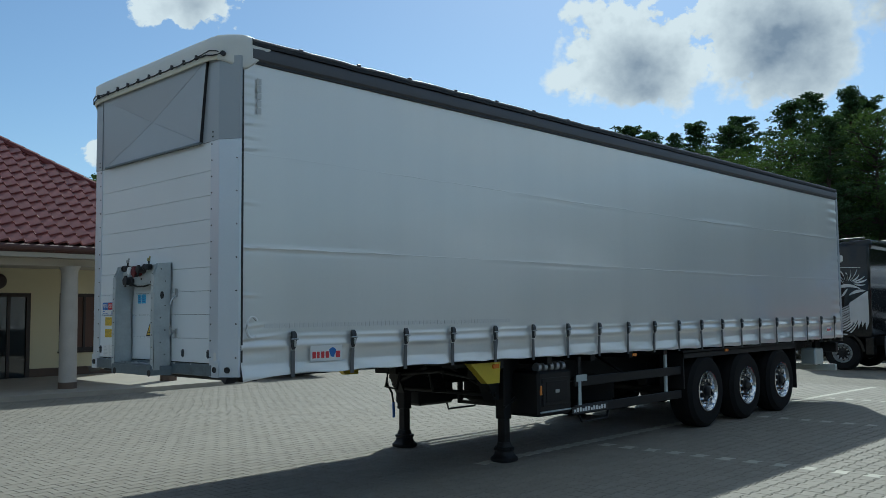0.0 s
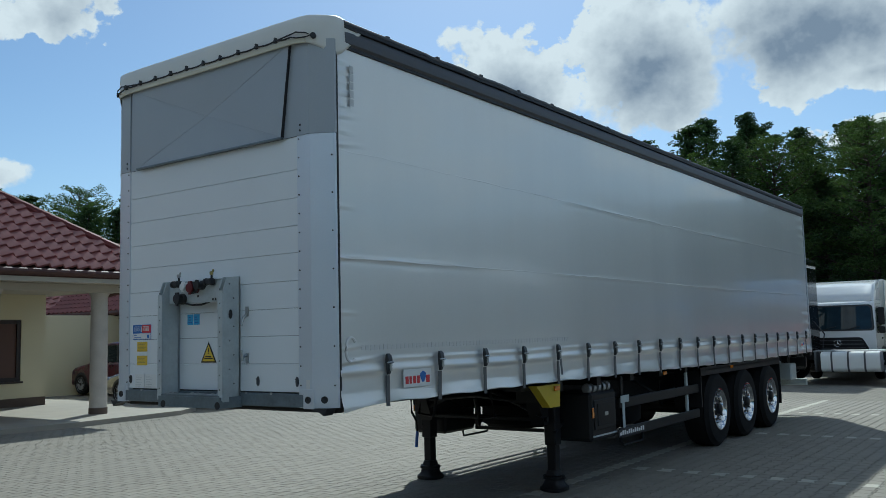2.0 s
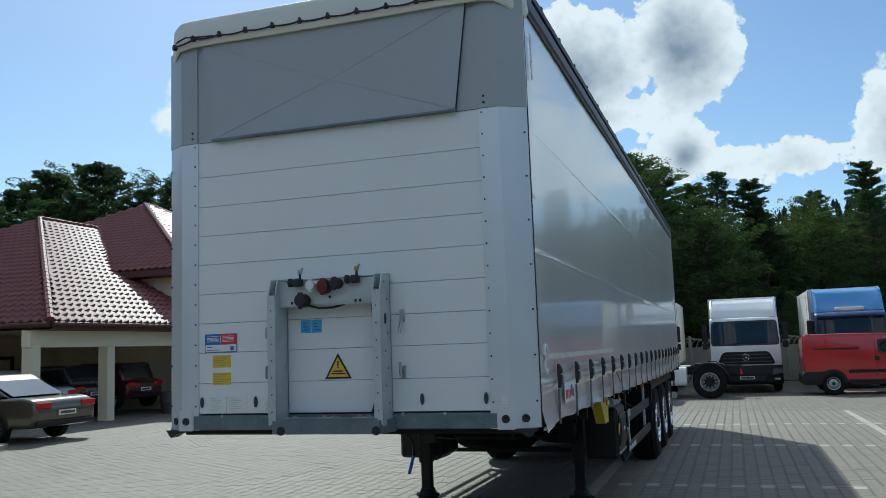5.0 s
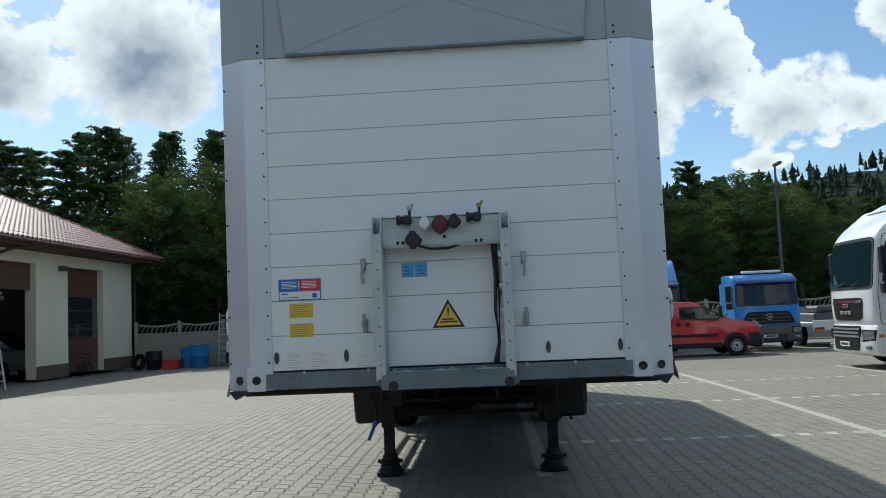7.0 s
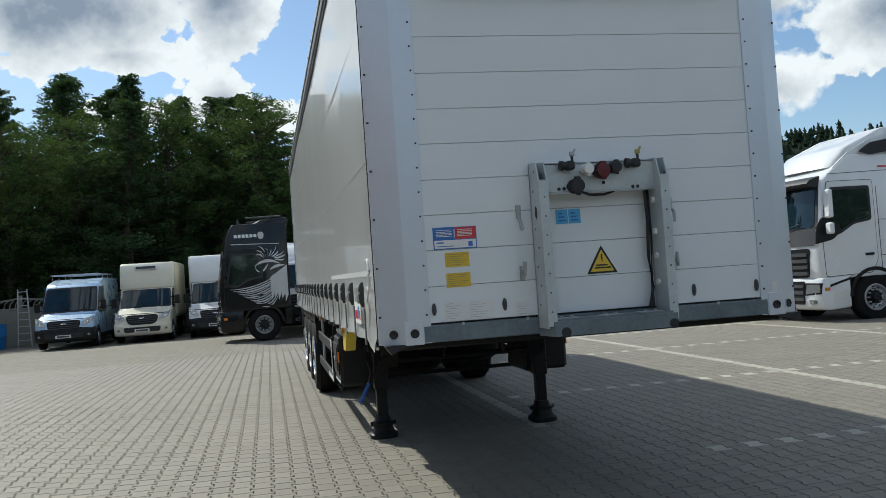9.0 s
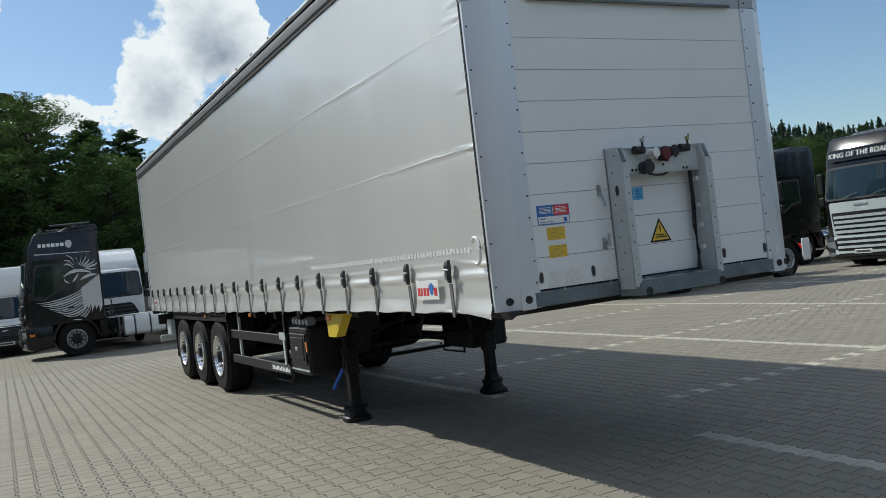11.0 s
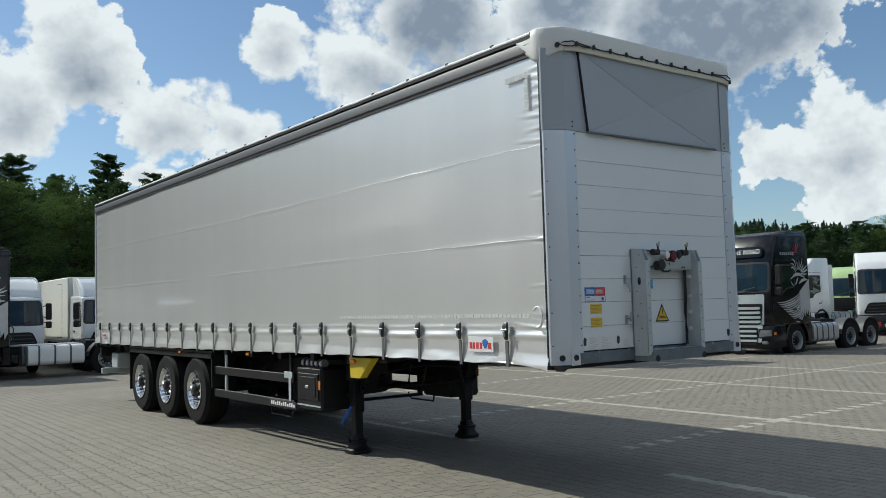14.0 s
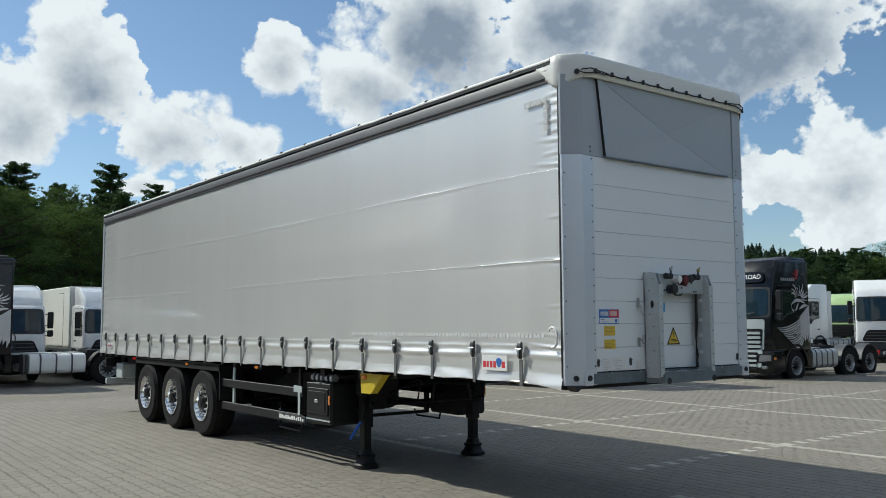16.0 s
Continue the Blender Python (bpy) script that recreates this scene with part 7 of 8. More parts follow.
g = Geo()
for a in ((-45, 50, Y1, 36.5), (-45, X0, Y0, Y1), (X1, 50, Y0, Y1), (-45, 50, -30, Y0)):
    q = pave(*a)
    g.add(q.v, q.f)
pavement = structure("pavement", g, M_PAVE_FAR, "beige-grey concrete block paving of the yard", "pavement", 60)
part("joint_bed", pave(X0, X1, Y0, Y1), M_JOINT, pavement, "dark joint sand between blocks").location.z = -0.011

# ---- buildings ----
PITCH = math.tan(radians(35))


def tiles(eave, along, up, rows, span, wave_len=0.30, row_h=0.36, step=0.05):
    """Pressed metal tiles: waves across, a lip at every row; span(v) gives the run of a row."""
    e, a, u = Vector(eave), Vector(along).normalized(), Vector(up).normalized()
    n = a.cross(u)
    n = -n if n.z < 0 else n
    # the pressed profile is one-sided: its long flank falls to the left of who faces the slope
    hand = 1 if a.dot(Vector((-u.y, u.x, 0))) > 0 else -1
    out = []
    for r in range(rows):
        v0, v1 = r * row_h, (r + 1) * row_h + 0.02
        lo, hi = span((v0 + v1) / 2)
        if hi - lo < 0.1:
            continue
        marks = {lo, hi}
        for n_wave in range(int(lo / wave_len) - 2, int(hi / wave_len) + 3):
            for w in (0.0, 0.1, 0.65, 0.75, 0.85):
                q = hand * (n_wave * hand + w) * wave_len
                if lo + 0.01 < q < hi - 0.01:
                    marks.add(q)
        marks = sorted(marks)
        k = len(marks) - 1
        vs = []
        for q in marks:
            w = (q * hand / wave_len + 1e-6) % 1.0
            h = 0.088 * (1 - w / 0.75 if w < 0.75 else (w - 0.75) / 0.25)
            p = e + a * q
            vs += [p + u * v0 + n * (h - 0.005), p + u * v0 + n * (h + 0.044), p + u * (v0 + 0.03) + n * (h + 0.048), p + u * v1 + n * h]
        fs = []
        for i in range(k):
            for j in range(3):
                fs.append((4 * i + j, 4 * i + j + 1, 4 * i + 5 + j, 4 * i + 4 + j))
        out.append(Geo().add(vs, fs))
    return out


def roof_plane(parent, eave, along, up, rows, span, **kw):
    for g in tiles(eave, along, up, rows, span, **kw):
        part("tile_course", g, M_TILE, parent, smooth=25)


def ridge(parent, p, q):
    p, q = Vector(p), Vector(q)
    n = int((q - p).length / 0.4)
    for k in range(n):
        a, b = p.lerp(q, k / n), p.lerp(q, (k + 1.08) / n)
        part("ridge_cap", Geo().tube([a, b], [0.115, 0.10], 8), M_RIDGE, parent)


def wall_run(name, parent, axis, at, thick, lo, hi, z0, z1, holes, material):
    """A wall along x or y with openings (lo, hi, z0, z1) that go through it."""
    us = sorted({lo, hi} | {h[0] for h in holes} | {h[1] for h in holes})
    zs = sorted({z0, z1} | {h[2] for h in holes} | {h[3] for h in holes})
    nu, nz = len(us) - 1, len(zs) - 1

    def solid(i, k):
        if not (0 <= i < nu and 0 <= k < nz):
            return False
        u, z = (us[i] + us[i + 1]) / 2, (zs[k] + zs[k + 1]) / 2
        return not any(h[0] < u < h[1] and h[2] < z < h[3] for h in holes)

    def corner(i, k, deep):
        return (i * (nz + 1) + k) * 2 + deep
    off = (at, at - thick) if axis == "y" else (at, at + thick)
    vs = [(off[d], u, z) if axis == "y" else (u, off[d], z) for u in us for z in zs for d in (0, 1)]
    fs = []
    for i in range(nu):
        for k in range(nz):
            if not solid(i, k):
                continue
            a, b, c, d = ((i, k), (i + 1, k), (i + 1, k + 1), (i, k + 1))
            fs.append(tuple(corner(*p, 0) for p in (a, b, c, d)))
            fs.append(tuple(corner(*p, 1) for p in (d, c, b, a)))
            for p, q, n in ((a, b, (i, k - 1)), (b, c, (i + 1, k)), (c, d, (i, k + 1)), (d, a, (i - 1, k))):
                if not solid(*n):
                    fs.append((corner(*q, 0), corner(*p, 0), corner(*p, 1), corner(*q, 1)))
    used = sorted({v for f in fs for v in f})
    slot = {v: n for n, v in enumerate(used)}
    g = Geo().add([vs[v] for v in used], [tuple(slot[v] for v in f) for f in fs])
    return part(name, g, material, parent, smooth=0)


office = thing("office_pavilion", "cream plastered office pavilion with columns and dark red tiled hip roof", "building")
SL = Vector((-1, 0, PITCH)).normalized()
EX, EY, EZ = -11.5, 8.10, 3.22
HALF = 5.0
VL = HALF / math.cos(radians(35))
roof_plane(office, (EX, -14, EZ), (0, 1, 0), SL, int(VL / 0.36), lambda v: (0, EY + 14 - v * math.cos(radians(35))), step=0.05)
roof_plane(office, (EX, EY, EZ), (-1, 0, 0), Vector((0, -1, PITCH)), int(VL / 0.36), lambda v: (v * math.cos(radians(35)), 2 * HALF - v * math.cos(radians(35))), step=0.06)
ridge(office, (EX, EY, EZ + 0.05), (EX - HALF, EY - HALF, EZ + HALF * PITCH + 0.05))
ridge(office, (EX - HALF, EY - HALF, EZ + HALF * PITCH + 0.05), (EX - HALF, -14, EZ + HALF * PITCH + 0.05))
part("roof_under", Geo().add([(EX, -14, EZ), (EX, EY, EZ), (EX - HALF, EY - HALF, EZ + HALF * PITCH - 0.05), (EX - HALF, -14, EZ + HALF * PITCH - 0.05), (EX - 2 * HALF, EY, EZ), (EX - 2 * HALF, -14, EZ)], [(0, 1, 2, 3), (1, 4, 2), (3, 2, 4, 5)]), M_GUTTER, office, smooth=0)
part("soffit", Geo().box((EX - 2 * HALF, -14, 2.97), (EX - 0.02, 8.40, 3.02)), M_SOFFIT, office)
part("fascia", Geo().box((EX - 0.04, -14, 2.96), (EX, 8.42, 3.055)).box((EX - 2 * HALF, 8.38, 2.96), (EX, 8.42, 3.055)), M_SOFFIT, office)
part("gutter", Geo().tube([(EX + 0.06, -14, 3.15), (EX + 0.06, EY + 0.05, 3.15)], 0.075, 10).box((EX - 0.03, -14, 3.06), (EX + 0.01, EY, 3.22)).box((EX - 2 * HALF, EY - 0.02, 3.06), (EX, EY + 0.02, 3.22)), M_GUTTER, office, "dark brown gutter")
part("porch_beam", Geo().box((-12.55, -14, 2.80), (-12.05, 7.3, 2.97), 0.01), M_SOFFIT, office)
for x, y in ((-12.2, 4.4), (-12.4, 6.95), (-12.2, 1.6), (-12.2, -1.2)):
    part("column", Geo().tube([(x, y, 0.22), (x, y, 2.70), (x, y, 2.82)], [0.19, 0.18, 0.24], 24), M_COLUMN, office, "round speckled stone column")
    part("column_base", Geo().cyl((x, y, 0.10), (x, y, 0.24), 0.20, 24), M_PLINTH, office)
part("downpipe", Geo().tube([(-12.2, 7.9, 2.95), (-12.55, 7.2, 2.75), (-12.66, 7.18, 2.6), (-12.66, 7.18, 0.12)], 0.05, 10), M_GUTTER, office, "brown downpipe")
wall_run("front_wall", office, "y", -16.5, 0.3, -14, 8.0, 0.1, 3.0, [(4.1, 5.2, 0.1, 2.32), (5.95, 7.35, 0.75, 2.32)], M_PLASTER)
wall_run("side_wall", office, "x", 7.7, 0.3, -21.4, -16.8, 0.1, 3.0, [], M_PLASTER)
for a, b in (((-16.5, -14, 0.1), (-16.485, 4.1, 0.32)), ((-16.5, 5.2, 0.1), (-16.485, 8.0, 0.32)), ((-21.4, 8.0, 0.1), (-16.485, 8.015, 0.32))):
    part("plinth", Geo().box(a, b), M_PLINTH, office)
dr = part("door", Geo().box((-16.62, 4.1, 0.1), (-16.5, 4.2, 2.32)).box((-16.62, 5.1, 0.1), (-16.5, 5.2, 2.32)).box((-16.62, 4.2, 2.22), (-16.5, 5.1, 2.32)).box((-16.62, 4.62, 0.1), (-16.52, 4.70, 2.22)), M_FRAME_DARK, office, "dark framed glazed entrance door")
part("door_glass", Geo().box((-16.58, 4.2, 0.1), (-16.56, 5.1, 2.22)), M_GLASS, dr)
wd = part("window", Geo().box((-16.6, 5.95, 0.75), (-16.52, 6.05, 2.32)).box((-16.6, 7.25, 0.75), (-16.52, 7.35, 2.32)).box((-16.6, 6.05, 2.22), (-16.52, 7.25, 2.32)).box((-16.6, 6.05, 0.75), (-16.52, 7.25, 0.85)).box((-16.6, 6.62, 0.85), (-16.52, 6.68, 2.22)), M_FRAME_DARK, office, "brown window frame")
part("pane", Geo().box((-16.57, 6.05, 0.85), (-16.56, 7.25, 2.22)), M_DOOR_BROWN, wd, "brown roller shutter behind the frame")
part("sill", Geo().box((-16.56, 5.92, 0.70), (-16.42, 7.38, 0.75), 0.005), M_FRAME_DARK, wd)
part("wall_lamp", Geo().lathe([(0, 0.0), (0, 0.2), (0.10, 0.2), (0.14, 0.15), (0.15, 0.0)], 20), M_FRAME_DARK, office, "dark round wall plate", at=pose(-16.5, 4.35, 2.62))
g = Geo().prism([(-16.5, -14), (-11.15, -14), (-11.2, 2.0), (-10.95, 5.5), (-11.1, 8.2), (-11.6, 9.0), (-12.6, 9.25), (-21.4, 9.25), (-21.4, 8.0), (-16.5, 8.0)], 2, -0.02, 0.10)
tagged(part("porch_floor", g, M_STEP, smooth=20), "pale stone porch floor with a low step", "porch floor", kind="structure")

depot = thing("vehicle_depot", "cream depot with carport, tall garage doors and dark red tiled roofs", "building", pose(0, 0, -0.16))
# tall garage
GX, GY0, GY1, GZ = -15.05, 20.0, 34.9, 4.90
GH = 7.35
GT, c27 = math.tan(radians(27.5)), math.cos(radians(27.5))
nrow = int(GH / c27 / 0.36)
c35 = math.cos(radians(35))
roof_plane(depot, (GX, GY0, GZ), (0, 1, 0), Vector((-1, 0, GT)), nrow, lambda v: (v * c27, GY1 - GY0 - v * c27), step=0.075)
roof_plane(depot, (GX, GY0, GZ), (-1, 0, 0), Vector((0, 1, GT)), nrow, lambda v: (v * c27, 2 * GH - v * c27), step=0.075)
roof_plane(depot, (GX, GY1, GZ), (-1, 0, 0), Vector((0, -1, GT)), nrow, lambda v: (v * c27, 2 * GH - v * c27), step=0.15)
top = GZ + GH * GT + 0.05
part("roof_under", Geo().add([(GX, GY0, GZ), (GX, GY1, GZ), (GX - GH, GY1 - GH, top - 0.1), (GX - GH, GY0 + GH, top - 0.1), (GX - 2 * GH, GY0, GZ), (GX - 2 * GH, GY1, GZ)], [(0, 1, 2, 3), (0, 3, 4), (1, 5, 2), (4, 3, 2, 5)]), M_GUTTER, depot, smooth=0)
ridge(depot, (GX, GY0, GZ + 0.05), (GX - GH, GY0 + GH, top))
ridge(depot, (GX, GY1, GZ + 0.05), (GX - GH, GY1 - GH, top))
ridge(depot, (GX - GH, GY0 + GH, top), (GX - GH, GY1 - GH, top))
part("soffit", Geo().box((GX - 2 * GH, GY0 + 0.02, GZ - 0.22), (GX - 0.02, GY1 - 0.02, GZ - 0.16)), M_GUTTER, depot)
part("gutter", Geo().tube([(GX + 0.05, GY0, GZ - 0.06), (GX + 0.05, GY1, GZ - 0.06)], 0.075, 10).box((GX - 0.04, GY0, GZ - 0.22), (GX, GY1, GZ)).box((GX - 2 * GH, GY0, GZ - 0.22), (GX, GY0 + 0.04, GZ)).box((GX - 2 * GH, GY1 - 0.04, GZ - 0.22), (GX, GY1, GZ)), M_GUTTER, depot)
D1, D2 = (22.2, 25.3), (27.65, 30.7)
wall_run("garage_wall", depot, "y", -16.0, 0.4, 21.1, 33.3, 0.1, 4.75, [(*D1, 0.1, 4.25), (*D2, 0.1, 4.25)], M_PLASTER_W)
wall_run("garage_side_wall", depot, "x", 20.8, 0.3, -24.5, -16.0, 0.1, 4.75, [], M_PLASTER_W)
wall_run("garage_end_wall", depot, "x", 33.3, 0.3, -24.5, -16.0, 0.1, 4.75, [], M_PLASTER_W)
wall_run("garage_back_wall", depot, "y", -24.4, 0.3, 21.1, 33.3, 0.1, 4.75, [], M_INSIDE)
for a, b in ((20.8, 22.2), (25.3, 27.65), (30.7, 33.6)):
    part("plinth", Geo().box((-16.0, a, 0.05), (-15.985, b, 0.55)), M_PLINTH, depot)
part("raised_door", Geo().box((-16.3, D1[0], 3.30), (-16.2, D1[1], 4.25), 0.01), M_DOOR_BROWN, depot, "brown sectional door, raised")
d2 = part("garage_door", Geo().box((-16.32, D2[0], 0.15), (-16.25, D2[1], 4.25)), M_DOOR_BROWN, depot, "brown sectional garage door, closed")
for k in range(7):
    part("door_section", Geo().box((-16.25, D2[0] + 0.02, 0.36 + 0.555 * k), (-16.235, D2[1] - 0.02, 0.36 + 0.555 * k + 0.53), 0.006), M_DOOR_BROWN if k not in (2, 3, 4) else M_GLASS, d2)
part("downpipe", Geo().tube([(GX + 0.02, 23.2, GZ - 0.1), (-15.6, 22.6, 4.5), (-15.88, 21.7, 4.15), (-15.9, 21.65, 3.9), (-15.9, 21.65, 0.3)], 0.055, 10), M_GUTTER, depot)
part("downpipe", Geo().tube([(GX - 0.3, 33.75, GZ - 0.2), (-15.9, 33.70, 3.9), (-15.9, 33.70, 0.4)], 0.055, 10), M_GUTTER, depot)
part("wall_lamp", Geo().box((-16.0, 26.9, 4.05), (-15.75, 27.25, 4.25), 0.03).box((-15.75, 26.95, 4.02), (-15.65, 27.2, 4.2), 0.03), M_RAIL, depot, "dark floodlight on the wall")
# carport wing
WX, WY0, WY1, WZ = -14.4, 13.1, 20.3, 2.88
CR = 8.4
CT, c28 = math.tan(radians(28)), math.cos(radians(28))
CZ = WZ + CR * CT
VY = 20.0 + (CZ - GZ) / GT
nlow = int(CR / c28 / 0.36)


def wing_end(v):
    """Where a course stops: free over the yard, at the side wall, then along the valley of the tall roof."""
    z = WZ + v * math.sin(radians(28))
    y = WY1 if v < 1.6 else 20.8 if z < GZ + 0.3 else 20.0 + (z - GZ) / GT
    return v * c28, y - WY0


roof_plane(depot, (WX, WY0, WZ), (0, 1, 0), Vector((-1, 0, CT)), nlow, wing_end, step=0.075)
roof_plane(depot, (WX, WY0, WZ), (-1, 0, 0), Vector((0, 1, CT)), nlow, lambda v: (v * c28, 2 * CR - v * c28), step=0.075)
ridge(depot, (WX, WY0, WZ + 0.05), (WX - CR, WY0 + CR, CZ + 0.05))
part("gutter", Geo().tube([(WX, WY0 - 0.05, WZ - 0.04), (WX - 2 * CR, WY0 - 0.05, WZ - 0.04)], 0.07, 10).box((WX - 2 * CR, WY0, WZ - 0.16), (WX, WY0 + 0.04, WZ + 0.02)), M_GUTTER, depot)
part("roof_under", Geo().add([(WX, WY0, WZ), (WX, WY1, WZ), (WX - (GZ - WZ) / CT, 20.4, GZ - 0.02), (WX - CR, VY, CZ - 0.02), (WX - CR, WY0 + CR, CZ - 0.02), (WX - 2 * CR, WY0, WZ)], [(0, 1, 2, 3, 4), (0, 4, 5)]), M_GUTTER, depot, smooth=0)
ridge(depot, (WX - CR, WY0 + CR, CZ + 0.05), (WX - CR, VY, CZ + 0.05))
part("gutter", Geo().tube([(WX + 0.05, WY0, WZ - 0.04), (WX + 0.05, WY1, WZ - 0.04)], 0.07, 10).box((WX - 0.04, WY0, WZ - 0.16), (WX, WY1, WZ + 0.02)), M_GUTTER, depot)
part("carport_beam", Geo().box((-15.35, WY0, 2.25), (-15.05, 20.8, 2.72), 0.01), M_PLASTER_W, depot)
part("soffit", Geo().box((-15.2, WY0, 2.70), (WX - 0.03, WY1, 2.75)), M_GUTTER, depot)
for y in (13.3, 16.2):
    part("column", Geo().box((-15.38, y - 0.16, 0.0), (-15.02, y + 0.16, 2.3), 0.02), M_PLASTER_W, depot, "square plastered column")
part("corner_pier", Geo().box((-15.99, 20.35, 0.0), (-15.0, 20.82, 2.75), 0.01), M_PLASTER_W, depot)
wall_run("carport_back_wall", depot, "y", -21.2, 0.3, 10.5, 20.8, 0.0, 2.75, [(17.6, 18.6, 1.1, 2.0)], M_PLASTER)
part("mirror_frame", Geo().box((-21.2, 17.5, 1.0), (-21.12, 18.7, 1.1)).box((-21.2, 17.5, 2.0), (-21.12, 18.7, 2.1)).box((-21.2, 17.5, 1.1), (-21.12, 17.6, 2.0)).box((-21.2, 18.6, 1.1), (-21.12, 18.7, 2.0)), M_FRAME_DARK, depot)
part("carport_ceiling", Geo().box((-21.2, WY0, 2.72), (-15.2, 20.8, 2.76)), M_SOFFIT, depot)
# recessed wing behind the pavilion
RX = -25.6
roof_plane(depot, (RX, 11.4, 2.9), (0, 1, 0), SL, 16, lambda v: (v * c35, 11.5), step=0.075)
part("roof_under", Geo().add([(RX, 11.4, 2.9), (RX, 22.9, 2.9), (RX - 4.8, 22.9, 6.2), (RX - 4.8, 16.2, 6.2)], [(0, 1, 2, 3)]), M_GUTTER, depot, smooth=0)
ridge(depot, (RX, 11.4, 2.95), (RX - 4.8, 16.2, 6.3))
ridge(depot, (RX - 4.8, 16.2, 6.3), (RX - 4.8, 22.9, 6.3))
part("gutter", Geo().box((RX - 0.04, 11.4, 2.72), (RX + 0.06, 22.9, 2.92), 0.02), M_GUTTER, depot)
part("fascia_band", Geo().box((RX - 0.5, 11.6, 2.25), (RX - 0.2, 20.7, 2.72)), M_PLASTER, depot)
wall_run("recess_wall", depot, "y", -30.2, 0.3, 11.6, 22.9, 0.0, 2.75, [], M_PLASTER)
part("recess_side", Geo().box((-30.2, 11.4, 0), (-25.8, 11.7, 2.72)), M_PLASTER, depot)
for y in (15.2, 18.6):
    part("column", Geo().box((RX - 0.52, y - 0.17, 0.0), (RX - 0.18, y + 0.17, 2.3), 0.02), M_PLASTER, depot)
part("recess_ceiling", Geo().box((-30.2, 11.5, 2.72), (RX - 0.06, 22.9, 2.78)), M_SOFFIT, depot)
part("recess_back_roof", Geo().add([(RX - 4.8, 16.2, 6.2), (RX - 4.8, 22.9, 6.2), (RX - 9.6, 22.9, 2.8), (RX - 9.6, 11.4, 2.8), (RX, 11.4, 2.8), (RX, 22.9, 2.8)], [(0, 1, 2, 3), (0, 3, 4), (1, 5, 2)]), M_GUTTER, depot, smooth=0)
part("carport_back_roof", Geo().add([(WX - CR, WY0 + CR, CZ - 0.02), (WX - CR, VY, CZ - 0.02), (WX - 2 * CR, VY, WZ - 0.1), (WX - 2 * CR, WY0, WZ - 0.1)], [(0, 1, 2, 3)]), M_GUTTER, depot, smooth=0)
part("doorway", Geo().box((-30.2, 17.0, 0), (-30.12, 18.0, 2.1), 0.01), M_FRAME_DARK, depot)

# ---- things by the garage ----
def step_ladder(m, h, label, single=False):
    T = thing("ladder", label, "ladder", m)
    for s in (1, -1):
        part("stile", Geo().tube([(s * 0.26, 0.0, 0), (s * 0.17, 0.0 if single else 0.28, h)], 0.028, 6), M_LADDER, T)
        if not single:
            part("rear_leg", Geo().tube([(s * 0.26, 0.75, 0), (s * 0.17, 0.34, h)], 0.022, 6), M_LADDER, T)
    for k in range(int(h / 0.28)):
        q = 0.28 * (k + 1) / h
        part("rung", Geo().box((-0.24 + 0.06 * q, 0.26 * q * (0 if single else 1) - 0.04, 0.28 * (k + 1) - 0.015), (0.24 - 0.06 * q, 0.26 * q * (0 if single else 1) + 0.04, 0.28 * (k + 1) + 0.015), 0.005), M_LADDER, T)
    return T


step_ladder(pose(-14.75, 20.75, rise(21), 0, 0, 70), 2.0, "aluminium step ladder standing by the garage pier")


def pot(name, label, cat, x, y, r, h, ma, z=None):
    T = thing(name, label, cat, pose(x, y, rise(y) if z is None else z))
    part("shell", Geo().lathe([(0, 0.0), (0, r * 0.85), (h * 0.5, r), (h * 0.52, r * 1.03), (h * 0.56, r), (h, r * 1.02), (h, r * 0.93), (h * 0.9, r * 0.9), (h * 0.88, 0.0)], 18, axis=2), ma, T)
    part("rim", Geo().lathe([(h - 0.03, r * 1.0), (h - 0.03, r * 1.07), (h + 0.005, r * 1.07), (h + 0.005, r * 0.98)], 18, axis=2), ma, T)


pot("bucket", "pale plastic bucket by the ladder", "bucket", -14.9, 20.05, 0.2, 0.42, M_BUCKET)
pot("waste_bin", "grey round waste bin by the carport", "bin", -15.2, 19.2, 0.28, 0.7, M_RAIL)
pot("waste_bin", "dark waste bin against the pier", "bin", -15.3, 19.75, 0.26, 0.62, M_BLACK)
pot("barrel", "blue plastic barrel by the fence", "barrel", -12.6, 32.7, 0.42, 1.0, M_BARREL)
pot("barrel", "blue plastic barrel by the fence", "barrel", -13.1, 32.85, 0.36, 0.9, M_BARREL)
pot("waste_bin", "dark green bin beside the crates", "bin", -14.6, 32.6, 0.34, 0.8, M_BLACK)
cr8 = thing("crate", "red plastic crate on the ground", "crate", pose(-13.75, 32.5, rise(32.5)))
part("crate_body", Geo().box((-0.32, -0.25, 0), (0.32, 0.25, 0.38), 0.02), M_STICK_R, cr8)
part("crate_rim", Geo().box((-0.35, -0.28, 0.34), (0.35, 0.28, 0.42), 0.02), M_STICK_R, cr8)
ty = thing("old_tyre", "worn black tyre leaning by the fence", "tyre", pose(-15.2, 32.4, rise(32.4) + 0.36, 0, 15, 70))
part("tread", Geo().lathe([(-0.1, 0.2), (-0.1, 0.33), (-0.06, 0.36), (0.06, 0.36), (0.1, 0.33), (0.1, 0.2), (-0.1, 0.2)], 24), M_RUBBER, ty)
step_ladder(pose(-11.6, 33.05, rise(33)), 2.35, "tall aluminium ladder leaning by the fence", single=True)
bk = thing("childrens_bicycle", "small dark bicycle leaning on the garage door", "bicycle", pose(-15.8, 28.6, rise(28.6), 0, 0, 90))
for x in (-0.38, 0.38):
    part("bicycle_wheel", Geo().tube([(x + 0.24 * math.cos(i * 0.3927), 0, 0.26 + 0.24 * math.sin(i * 0.3927)) for i in range(17)], 0.022, 6), M_RUBBER, bk)
